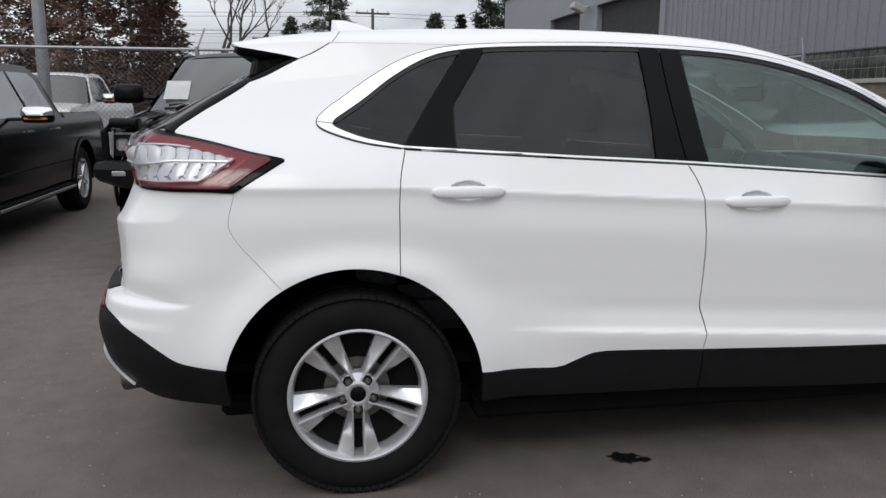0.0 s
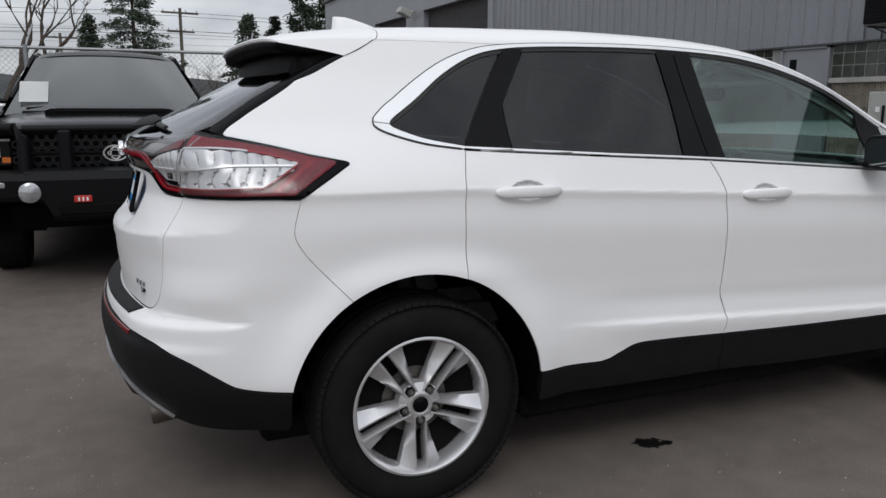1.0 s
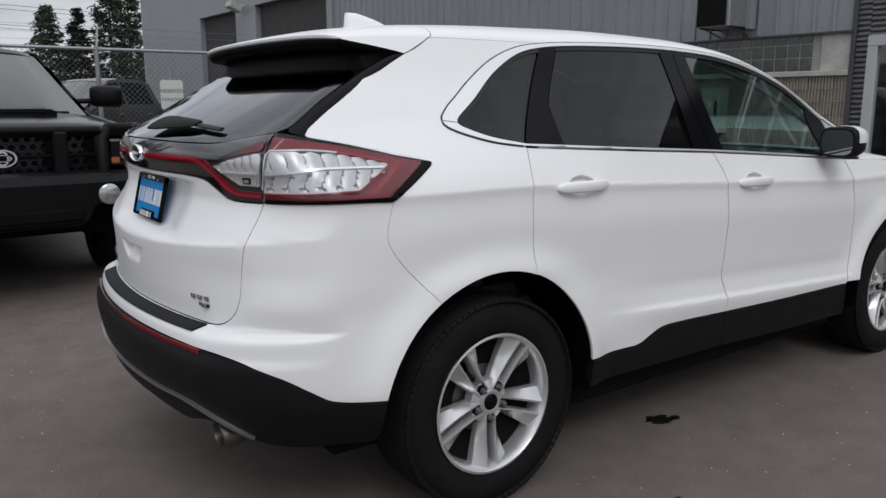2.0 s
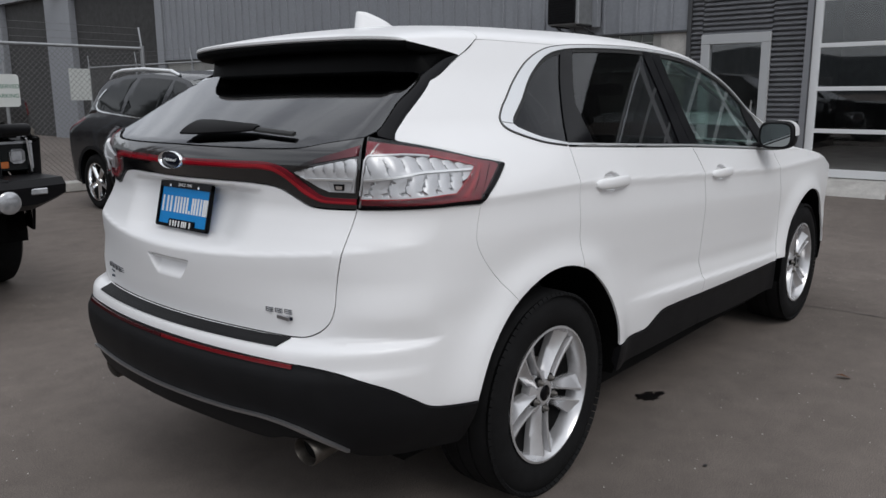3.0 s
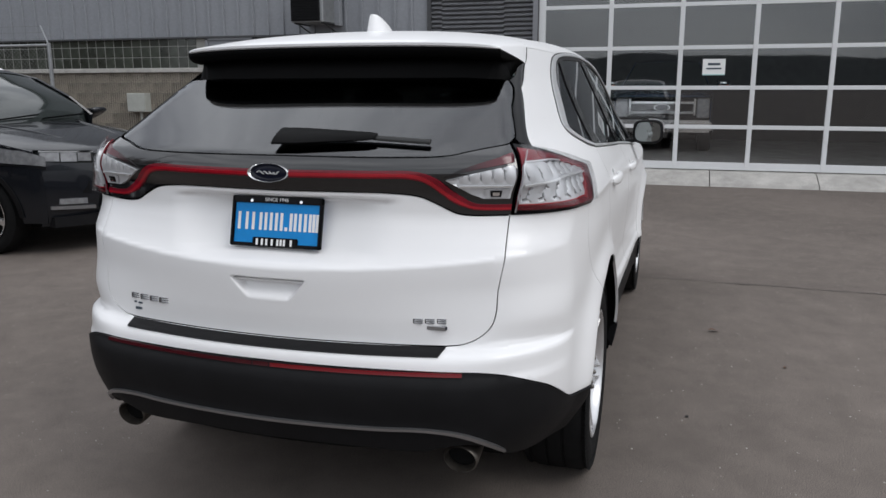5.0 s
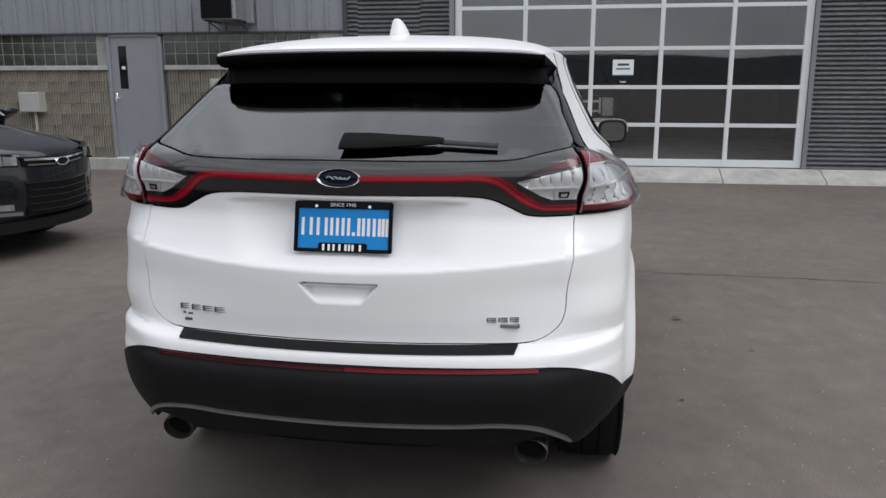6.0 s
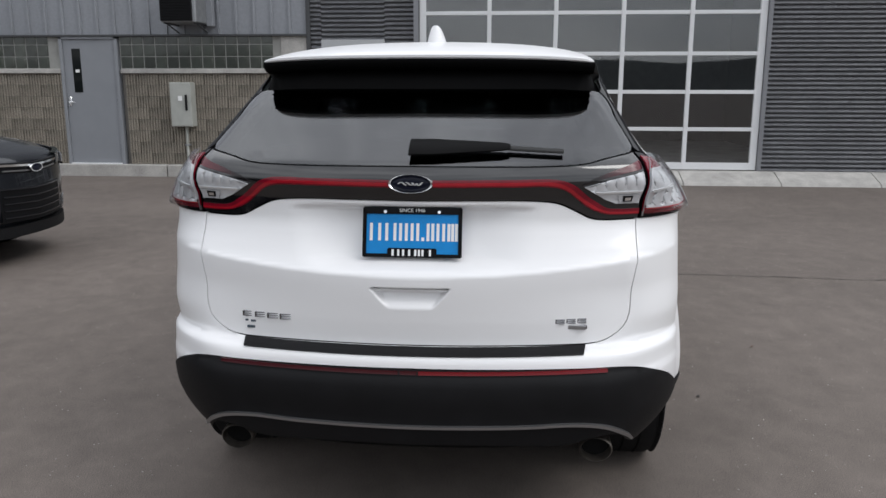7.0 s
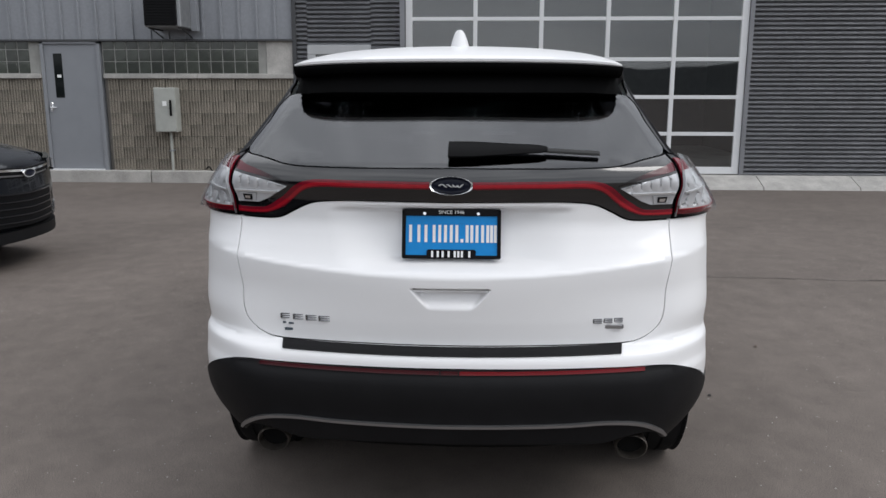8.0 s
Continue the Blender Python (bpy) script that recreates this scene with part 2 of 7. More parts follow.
def raw(name, verts, faces, material, parent=None, label="", smooth=False):
    me = bpy.data.meshes.new(name)
    me.from_pydata([tuple(v) for v in verts], [], faces)
    me.materials.append(material)
    if smooth:
        me.shade_smooth()
        me.set_sharp_from_angle(angle=radians(smooth if smooth is not True else 35))
    ob = new(name, me)
    ob.parent = parent
    return tagged(ob, label) if label else ob


def thing(name, label, category, group="", m=None, kind=""):
    """An Empty at a thing's base, that its parts hang on."""
    ob = new(name)
    ob.empty_display_size = 0.1
    if m is not None:
        ob.matrix_basis = m
    return tagged(ob, label, category, group, kind)


def block(lo, hi, bevel=0.0, bm=None, m=None, seg=1):
    """A box from corner to corner, its edges rounded."""
    bm = bm or bmesh.new()
    lo, hi = Vector(lo), Vector(hi)
    got = bmesh.ops.create_cube(bm, size=1)["verts"]
    for v in got:
        v.co = Vector([(a + b) / 2 + c * (b - a) for a, b, c in zip(lo, hi, v.co)])
    if bevel:
        edges = list({e for v in got for e in v.link_edges})
        got = list({v for f in bmesh.ops.bevel(bm, geom=edges, offset=bevel, segments=seg, affect='EDGES')["faces"] for v in f.verts} | {v for v in got if v.is_valid})
    if m is not None:
        bmesh.ops.transform(bm, matrix=m, verts=got)
    return bm


def rod(a, b, r, seg=10, bm=None, r2=None, caps=True):
    """A straight bar from a to b, tapered when r2 is given."""
    bm = bm or bmesh.new()
    a, b = Vector(a), Vector(b)
    q = (b - a).to_track_quat('Z', 'Y').to_matrix().to_4x4()
    m = Matrix.Translation((a + b) / 2) @ q
    bmesh.ops.create_cone(bm, cap_ends=caps, segments=seg, radius1=r, radius2=r if r2 is None else r2, depth=(b - a).length, matrix=m)
    return bm


def lathe(profile, seg=48, bm=None, m=None):
    """Turns a profile of (radius, height along y) round the y axis."""
    bm = bm or bmesh.new()
    rings = []
    for r, h in profile:
        rings.append([bm.verts.new((r * math.cos(2 * math.pi * k / seg), h, r * math.sin(2 * math.pi * k / seg))) for k in range(seg)])
    for a, b in zip(rings, rings[1:]):
        for k in range(seg):
            bm.faces.new((a[k], a[(k + 1) % seg], b[(k + 1) % seg], b[k]))
    if m is not None:
        bmesh.ops.transform(bm, matrix=m, verts=[v for r in rings for v in r])
    return bm


def loft(rings, bm=None, closed=True, caps=True):
    """Skins a row of equal rings of points."""
    bm = bm or bmesh.new()
    rows = [[bm.verts.new(p) for p in ring] for ring in rings]
    n = len(rows[0])
    for a, b in zip(rows, rows[1:]):
        for k in range(n if closed else n - 1):
            bm.faces.new((a[k], a[(k + 1) % n], b[(k + 1) % n], b[k]))
    if caps and closed:
        bm.faces.new(rows[0][::-1])
        bm.faces.new(rows[-1])
    return bm


def prism(pts, lo, hi, axis='y', bm=None, bevel=0.0):
    """A flat outline, given in the two other axes, made solid from lo to hi along an axis."""
    bm = bm or bmesh.new()
    put = {'x': lambda u, v, w: (w, u, v), 'y': lambda u, v, w: (u, w, v), 'z': lambda u, v, w: (u, v, w)}[axis]
    a = [bm.verts.new(put(u, v, lo)) for u, v in pts]
    b = [bm.verts.new(put(u, v, hi)) for u, v in pts]
    n = len(pts)
    faces = [bm.faces.new(a[::-1]), bm.faces.new(b)] + [bm.faces.new((a[k], a[(k + 1) % n], b[(k + 1) % n], b[k])) for k in range(n)]
    if bevel:
        bmesh.ops.bevel(bm, geom=list({e for f in faces[:2] for e in f.edges}), offset=bevel, segments=2, affect='EDGES')
    return bm


def curved(pts, step=0.012):
    """A smooth open curve through a few points, in even steps."""
    p = [np.array(q, float) for q in pts]
    if len(p) == 2:
        n = max(1, int(np.linalg.norm(p[1] - p[0]) / step))
        return [tuple(p[0] + (p[1] - p[0]) * k / n) for k in range(n + 1)]
    p = [2 * p[0] - p[1]] + p + [2 * p[-1] - p[-2]]
    out = []
    for a, b, c, d in zip(p, p[1:], p[2:], p[3:]):
        n = max(1, int(np.linalg.norm(c - b) / step))
        t0, t1, t2 = (max(1e-4, np.linalg.norm(v)) ** 0.5 for v in (b - a, c - b, d - c))
        m1 = (b - a) / t0 - (c - a) / (t0 + t1) + (c - b) / t1
        m2 = (c - b) / t1 - (d - b) / (t1 + t2) + (d - c) / t2
        for k in range(n):
            u = k / n
            out.append(tuple(b * (1 + 2 * u) * (1 - u) ** 2 + m1 * t1 * u * (1 - u) ** 2 + c * u * u * (3 - 2 * u) + m2 * t1 * u * u * (u - 1)))
    return out + [tuple(p[-2])]


def joined(*curves):
    """Open curves end to end as one closed outline, with no point twice."""
    out = []
    for c in curves:
        for q in c:
            if not out or math.dist(q, out[-1]) > 1.5e-3:
                out.append(tuple(q))
    while math.dist(out[0], out[-1]) < 1.5e-3:
        out.pop()
    return out


def inset(loop, d):
    """An outline drawn in by d on all sides."""
    p = np.array(loop)
    area = np.sum(p[:, 0] * np.roll(p[:, 1], -1) - np.roll(p[:, 0], -1) * p[:, 1])
    e = np.roll(p, -1, 0) - p
    e = e / np.linalg.norm(e, axis=1)[:, None]
    nrm = np.stack([-e[:, 1], e[:, 0]], 1) * (1 if area > 0 else -1)
    both = nrm + np.roll(nrm, 1, 0)
    both = both / np.maximum(0.6, np.linalg.norm(both, axis=1))[:, None]
    return [tuple(q) for q in p + both * d]


def tube(pts, radii, seg=6, bm=None):
    """A bent, tapered tube."""
    bm = bm or bmesh.new()
    rings = []
    for k, p in enumerate(pts):
        p = Vector(p)
        d = (Vector(pts[min(k + 1, len(pts) - 1)]) - Vector(pts[max(k - 1, 0)])).normalized()
        a = d.orthogonal().normalized()
        b = d.cross(a)
        rings.append([bm.verts.new(p + (a * math.cos(t) + b * math.sin(t)) * radii[k]) for t in np.linspace(0, 2 * math.pi, seg, endpoint=False)])
    for a, b in zip(rings, rings[1:]):
        for k in range(seg):
            bm.faces.new((a[k], a[(k + 1) % seg], b[(k + 1) % seg], b[k]))
    return bm

# ---- the white car: the shape of its skin ----
def pchip(xs, ys):
    """A smooth curve through a few stations."""
    xs, ys = np.array(xs, float), np.array(ys, float)
    h, d = np.diff(xs), np.diff(ys) / np.diff(xs)
    m = np.zeros(len(xs))
    m[0], m[-1] = d[0], d[-1]
    for i in range(1, len(xs) - 1):
        if d[i - 1] * d[i] > 0:
            a, b = 2 * h[i] + h[i - 1], h[i] + 2 * h[i - 1]
            m[i] = (a + b) / (a / d[i - 1] + b / d[i])

    def curve(x):
        x = np.clip(np.asarray(x, float), xs[0], xs[-1])
        i = np.clip(np.searchsorted(xs, x) - 1, 0, len(h) - 1)
        u = (x - xs[i]) / h[i]
        return (ys[i] * (1 + 2 * u) * (1 - u) ** 2 + h[i] * m[i] * u * (1 - u) ** 2
                + ys[i + 1] * u * u * (3 - 2 * u) + h[i] * m[i + 1] * u * u * (u - 1))
    return curve


def ramp(a, b, x):
    u = np.clip((np.asarray(x, float) - a) / (b - a), 0, 1)
    return u * u * (3 - 2 * u)


# half-width of the body over the height, midway along the cabin
FLANK = pchip([.15, .28, .40, .50, .60, .70, .80, .92, 1.02, 1.050, 1.062, 1.11, 1.172, 1.25, 1.40, 1.60, 1.75],
              [.82, .868, .893, .899, .896, .892, .898, .905, .899, .902, .8965, .876, .850, .812, .741, .645, .570])
# how far back the tail reaches over the height, on the middle line, and how much it curves in plan
TAIL = pchip([.15, .22, .27, .32, .40, .50, .590, .622, .646, .680, .700, .718, .80, .929, .9375, .945, 1.04, 1.10, 1.15, 1.21, 1.255, 1.29, 1.32, 1.385, 1.44, 1.485, 1.56, 1.7],
             [-.70, -.78, -.835, -.885, -.938, -.968, -.983, -.981, -.9675, -.963, -.953, -.905, -.913, -.9238, -.9215, -.9145, -.868, -.852, -.852, -.868, -.850, -.788, -.726, -.596, -.487, -.398, -.25, 0])
BOW = pchip([.2, .6, .72, .9, 1.1, 1.24, 1.3, 1.385, 1.45, 1.56, 1.7], [.20, .19, .22, .28, .28, .28, .24, .18, .14, .12, .12])
ROUND = pchip([.2, .66, .8, 1.0, 1.2, 1.3, 1.6], [.25, .24, .15, .14, .08, .07, .07])
CORNER_LINE = pchip([.55, .60, .69, .80, .95, 1.05], [.700, .711, .728, .724, .706, .698])
X0, Y0, FAN = -.35, .45, .75
HANDLES = ((.385, 1.096), (1.460, 1.048))
AXLES, HUB = (0.0, 2.849), .37


def flank(x, z):
    """Half-width at a place along the car and a height."""
    rake = .05 * (1.25 - np.clip(x, .1, 2.2))
    zr = z - rake * (1 - ramp(1.25, 1.5, z))
    w = FLANK(zr)
    w = w + ramp(.45, 1.0, x) * (1 - ramp(2.2, 2.5, x)) * (.014 * np.exp(-(np.where(zr > .552, (zr - .552) / .013, (zr - .552) / .060)) ** 2) - .008 * np.exp(-((zr - .635) / .045) ** 2))
    for ax in AXLES:
        r = np.hypot(x - ax, z - .385)
        w = w + .034 * np.exp(-((r - .45) / .085) ** 2) * (1 - ramp(.80, .98, z)) * ramp(.30, .42, r + .001)
    k = ramp(1.12, 1.34, z)
    w = w - k * .078 * (np.clip(.8 - x, 0, 9) / 1.2) ** 1.7 - (1 - k) * (.16 + .12 * ramp(.78, 1.0, z)) * np.clip(-.15 - x, 0, 9) ** 2
    w = w - .075 * (1 - ramp(.28, .52, z)) * (1 - ramp(-.50, -.25, x))
    for hx, hz in HANDLES:
        w = w - .022 * (1 - ramp(.55, 1.0, ((x - hx) / .072) ** 2 + ((z - hz + .004) / .033) ** 2))
    w = w - .10 * (np.clip(x - 2.5, 0, 9) / 1.25) ** 2.5 - .05 * k * np.clip(x - 1.6, 0, 9)
    return w


def tail(y, z):
    """How far back the tail reaches at a distance from the middle line and a height."""
    y = np.abs(y)
    dent = .050 * (1 - ramp(.20, .40, y + .25 * (1.12 - z))) * ramp(.945, .985, z) * (1 - ramp(1.125, 1.14, z))
    grip = .036 * ramp(0, .016, .128 - .85 * (.902 - z) - y) * ramp(.832, .884, z) * (1 - ramp(.895, .902, z))
    crease = z - .085 * y ** 2 * ramp(.80, .90, z) * (1 - ramp(1.0, 1.09, z))
    return TAIL(crease) + BOW(z) * y ** 2 + dent + grip


def solid(x, y, z):
    """Below nought inside the body."""
    a, b, r = tail(y, z) - x, np.abs(y) - flank(x, z), ROUND(z)
    return np.minimum(np.maximum(a, b), -r) + np.hypot(np.maximum(a + r, 0), np.maximum(b + r, 0))


def skin(s, z):
    """The body's skin: s runs from the middle of the tail (0) round the corner and along the flank; right side below nought."""
    s, z = np.asarray(s, float), np.asarray(z, float)
    a, side = np.abs(s), np.where(s < 0, -1.0, 1.0)
    th = np.clip((a - Y0) / FAN, 0, 1) * math.pi / 2
    ox = np.where(a < Y0 + FAN, X0, a - Y0 - FAN + X0)
    oy = np.where(a < Y0, a, Y0)
    dx, dy = -np.cos(th), np.sin(th)
    lo, hi = np.zeros_like(a), np.full_like(a, 1.4)
    for _ in range(23):
        mid = (lo + hi) / 2
        inside = solid(ox + dx * mid, oy + dy * mid, z) < 0
        lo, hi = np.where(inside, mid, lo), np.where(inside, hi, mid)
    # a crease runs from the bumper's ledge round the corner and fades before the wheel
    line = CORNER_LINE(a)
    lo = lo + .008 * ramp(.56, .68, a) * (1 - ramp(.82, 1.0, a)) * (1 - ramp(line - .012, line + .010, z)) * ramp(line - .15, line - .015, z)
    return np.stack([ox + dx * lo, side * (oy + dy * lo), z], -1)


def chart(x, y):
    """The s of a place on the skin."""
    x, y = np.asarray(x, float), np.asarray(y, float)
    side, y = np.where(y < 0, -1.0, 1.0), np.abs(y)
    fan = Y0 + FAN * np.arctan2(np.maximum(y - Y0, 0), np.maximum(X0 - x, 1e-9)) / (math.pi / 2)
    return side * np.where(x >= X0, Y0 + FAN + x - X0, np.where(y < Y0, y, fan))


def outward(p, q, r):
    """Unit normals from steps along two ways over the skin, turned to the outside."""
    n = np.cross(q, r)
    n = n / np.maximum(1e-9, np.linalg.norm(n, axis=1))[:, None]
    c = np.stack([np.maximum(p[:, 0], X0), 0 * p[:, 0], p[:, 2]], 1)
    return n * np.where(np.sum(n * (p - c), 1) < 0, -1, 1)[:, None]


def on_skin(s, z):
    e = .002
    p = skin(s, z)
    return p, outward(p, skin(s + e, z) - skin(s - e, z), skin(s, z + e) - skin(s, z - e))


def rail(x):
    """Height of the edge between flank and roof."""
    return RAIL(x)


RAIL = pchip([-.62, -.40, -.18, 0, .42, .79, 1.156, 1.463, 1.694, 1.926, 2.087, 2.3, 2.55],
             [1.560, 1.580, 1.592, 1.596, 1.594, 1.609, 1.607, 1.587, 1.547, 1.470, 1.393, 1.28, 1.14])
CROWN = pchip([-.64, -.465, -.41, -.25, 0, .4, .8, 1.2, 1.5, 1.9, 2.3, 2.7], [1.566, 1.597, 1.612, 1.643, 1.669, 1.686, 1.690, 1.680, 1.655, 1.550, 1.385, 1.19])


def top(x, f):
    """The roof: f runs from -1 (right edge) to 1 (left edge)."""
    x, f = np.asarray(x, float), np.asarray(f, float)
    u = 1 - np.abs(f)
    zr = rail(x)
    w, h = flank(x, zr), CROWN(x) - zr
    slope = (flank(x, zr - .03) - w) / .03
    y = w * (1 - u) ** 3 + 3 * (w - slope * h * .62) * u * (1 - u) ** 2 + 3 * w * .62 * u * u * (1 - u)
    z = zr + h * (3 * .62 * u * (1 - u) ** 2 + 3 * u * u * (1 - u) + u ** 3)
    return np.stack([x, np.sign(f) * y, z], -1)


def on_top(x, f):
    e = .003
    p = top(x, f)
    n = np.cross(top(x + e, f) - top(x - e, f), top(x, f + e) - top(x, f - e))
    n = n / np.maximum(1e-9, np.linalg.norm(n, axis=1))[:, None]
    return p, n * np.where(n[:, 2] < 0, -1, 1)[:, None]


def panel(name, loop, material, parent=None, off=0.0, thick=.010, step=.02, gap=.0027, label="", where=on_skin, side=1, more=(), even=0):
    """A sheet cut to an outline in the chart of a surface, laid on it and given thickness."""
    from_loop = inset(loop, gap) if gap else list(loop)
    b = np.array(from_loop)
    lo, hi = b.min(0), b.max(0)
    gx, gz = np.meshgrid(np.arange(lo[0] + step / 2, hi[0], step), np.arange(lo[1] + step / 2, hi[1], step * .8))
    g = np.stack([gx.ravel(), gz.ravel()], 1)
    for cx, cz, rx, rz, st in more:
        ex, ez = np.meshgrid(np.arange(cx - rx, cx + rx, st), np.arange(cz - rz, cz + rz, st))
        g = g[~((np.abs(g[:, 0] - cx) < rx) & (np.abs(g[:, 1] - cz) < rz))]
        g = np.concatenate([g, np.stack([ex.ravel(), ez.ravel()], 1)])
    inside, near = np.zeros(len(g), bool), np.full(len(g), 9.0)
    for (x1, z1), (x2, z2) in zip(b, np.roll(b, -1, 0)):
        if z1 != z2:
            inside ^= ((z1 > g[:, 1]) != (z2 > g[:, 1])) & (g[:, 0] < (x2 - x1) * (g[:, 1] - z1) / (z2 - z1) + x1)
        near = np.minimum(near, (g[:, 0] - x1) ** 2 + (g[:, 1] - z1) ** 2)
    g = g[inside & (near > (.0055 if more else step * .4) ** 2)]
    pts = [Vector(q) for q in from_loop] + [Vector(q) for q in g]
    n = len(from_loop)
    vs, _, fs, *_ = delaunay_2d_cdt(pts, [], [list(range(n))], 1, 1e-5)
    uv = np.array([tuple(v) for v in vs])
    p, nrm = where(uv[:, 0] * side, uv[:, 1])
    if even:
        base = np.stack([np.ones(len(uv)), uv[:, 0], uv[:, 1]] + ([uv[:, 0] ** 2] if even > 1 else []), 1)
        flow = base @ np.linalg.lstsq(base, nrm, rcond=None)[0]
        shade = flow / np.linalg.norm(flow, axis=1)[:, None]
    else:
        shade = nrm
    front, back = p + nrm * off, p + nrm * (off - thick)
    k = len(uv)
    faces, seen, loops = [], {}, []
    for f in fs:
        a, c, d = (front[i] for i in f)
        f = list(f) if np.dot(np.cross(c - a, d - a), nrm[f[0]]) > 0 else list(f)[::-1]
        faces.append(f)
        for i in range(3):
            seen[(f[i], f[(i + 1) % 3])] = True
    rim = [(i, j) for i, j in seen if (j, i) not in seen]
    m = len(faces)
    faces += [[i + k for i in f[::-1]] for f in faces[:m]]
    faces += [[j, i, i + k, j + k] for i, j in rim]
    me = bpy.data.meshes.new(name)
    me.from_pydata([tuple(v) for v in np.concatenate([front, back])], [], faces)
    me.materials.append(material)
    normals = []
    for f in faces[:m]:
        normals += [tuple(shade[i]) for i in f]
    for f in faces[m:2 * m]:
        normals += [tuple(-shade[i - k]) for i in f]
    every = np.concatenate([front, back])
    for f in faces[2 * m:]:
        q = np.cross(every[f[1]] - every[f[0]], every[f[2]] - every[f[0]])
        normals += [tuple(q / max(1e-9, np.linalg.norm(q)))] * 4
    me.shade_smooth()
    me.normals_split_custom_set(normals)
    ob = new(name, me)
    ob.parent = parent
    return tagged(ob, label) if label else ob


def along(*xz):
    """Chart places of the flank from places along the car and heights."""
    return [(x + 1.55, z) for x, z in xz]


def back(c):
    return c[::-1]


def arch(a0, a1, cx=-.010, r=.449, cz=.387):
    return [(1.55 + cx + r * math.cos(radians(a)), cz + r * math.sin(radians(a))) for a in np.linspace(a0, a1, max(4, int(abs(a1 - a0) / 2.2)))]


# shared joint lines, as (way round the skin, height)
LAMP_FOOT = curved([(.729, 1.092), (1.03, 1.094), (1.135, 1.091)])
LAMP_NOSE = [(1.145, 1.091)] + curved([(1.160, 1.097), (1.318, 1.192)]) + [(1.320, 1.198)]
LAMP_BROW = curved([(1.310, 1.203), (1.095, 1.244), (.862, 1.280)])
C_EDGE = curved([(.862, 1.280), (.851, 1.287), (.856, 1.303), (.886, 1.329), (.925, 1.354), (1.005, 1.389), (1.089, 1.418), (1.170, 1.444), (1.254, 1.475), (1.326, 1.513), (1.373, 1.537)])
STRIP_IN = curved([(.770, 1.297), (.797, 1.317), (.838, 1.354), (.890, 1.388), (.995, 1.423), (1.145, 1.463), (1.236, 1.493), (1.300, 1.523), (1.335, 1.534)])
SPOILER_SEAM = curved([(1.373, 1.537), (1.425, 1.560), (1.470, 1.587), (1.482, 1.5945)])
GATE_SEAM = curved([(.727, 1.092), (.715, 1.050), (.696, .985), (.676, .88), (.670, .815), (.656, .775), (.622, .742), (.578, .722), (.53, .7165)])
BUMPER_SEAM = curved([(1.150, 1.0905), (1.126, .985), (1.15, .935), (1.205, .872), (1.302, .768)])
REAR_CUT = curved([(1.723, 1.230), (1.703, 1.14), (1.697, 1.05), (1.697, .93), (1.6955, .811)])
MID_CUT = curved([(2.752, 1.174), (2.783, 1.117), (2.801, 1.054), (2.816, .894), (2.818, .743), (2.817, .655), (2.841, .566), (2.834, .487)])
FRONT_CUT = curved([(3.83, 1.101), (3.870, .98), (3.90, .80), (3.905, .66), (3.89, .58), (3.855, .470)])
SILL_REAR = curved([(1.987, .447), (2.15, .443), (2.262, .440)]) + curved([(2.30, .447), (2.352, .470), (2.405, .491), (2.46, .497)]) + curved([(2.60, .495), (2.834, .487)])
SILL_FRONT = curved([(2.834, .487), (3.3, .476), (3.855, .470)])
BELT_REAR = curved([(1.723, 1.230), (2.289, 1.198), (2.752, 1.174)])
BELT_FRONT = curved([(2.752, 1.174), (3.4, 1.131), (3.83, 1.101)])
CHROME_TOP = curved([(1.4285, 1.320), (1.4325, 1.333), (1.442, 1.343), (1.476, 1.372), (1.506, 1.392), (1.587, 1.450), (1.710, 1.525), (1.834, 1.571), (1.967, 1.591), (2.341, 1.606), (2.706, 1.604), (3.013, 1.584), (3.244, 1.544), (3.476, 1.467), (3.637, 1.390), (3.80, 1.295)])
CHROME_FOOT = curved([(1.4285, 1.318), (1.430, 1.309), (1.438, 1.301), (1.465, 1.287), (1.578, 1.253), (1.723, 1.2320)]) + curved([(2.289, 1.2005), (2.752, 1.1765), (3.4, 1.1335), (3.83, 1.1035)])
CHROME_TOP_IN = curved([(1.4815, 1.3135), (1.4845, 1.320), (1.492, 1.328), (1.584, 1.390), (1.708, 1.482), (1.832, 1.547), (1.957, 1.575), (2.338, 1.593), (2.703, 1.591), (3.009, 1.571), (3.240, 1.527), (3.474, 1.453), (3.632, 1.376), (3.79, 1.285)])
CHROME_FOOT_IN = curved([(1.4815, 1.3120), (1.484, 1.307), (1.492, 1.301), (1.579, 1.268), (1.723, 1.240)]) + curved([(2.289, 1.2085), (2.752, 1.184), (3.4, 1.141), (3.82, 1.112)])
BLACK_TOP = curved([(0, .665), (.50, .661), (.628, .657), (.70, .640), (.77, .612), (.82, .588), (.882, .548), (.930, .517), (.989, .501), (1.104, .494)])
GATE_FOOT = curved([(.53, .7165), (.25, .7175), (0, .7175)], .03)
BAR_FOOT = curved([(0, 1.156), (.20, 1.157), (.36, 1.155), (.44, 1.146), (.50, 1.122), (.555, 1.098), (.60, 1.092), (.729, 1.092)])
BAR_BROW = curved([(0, 1.258), (.40, 1.257), (.52, 1.261), (.62, 1.276), (.745, 1.292)])


def both(half):
    """A half outline from the middle line outwards and back to it, made whole."""
    return [(-a, z) for a, z in half[::-1] if a > 1e-6] + list(half)


car = thing("car", "white mid-size SUV parked on asphalt, with privacy glass", "car")

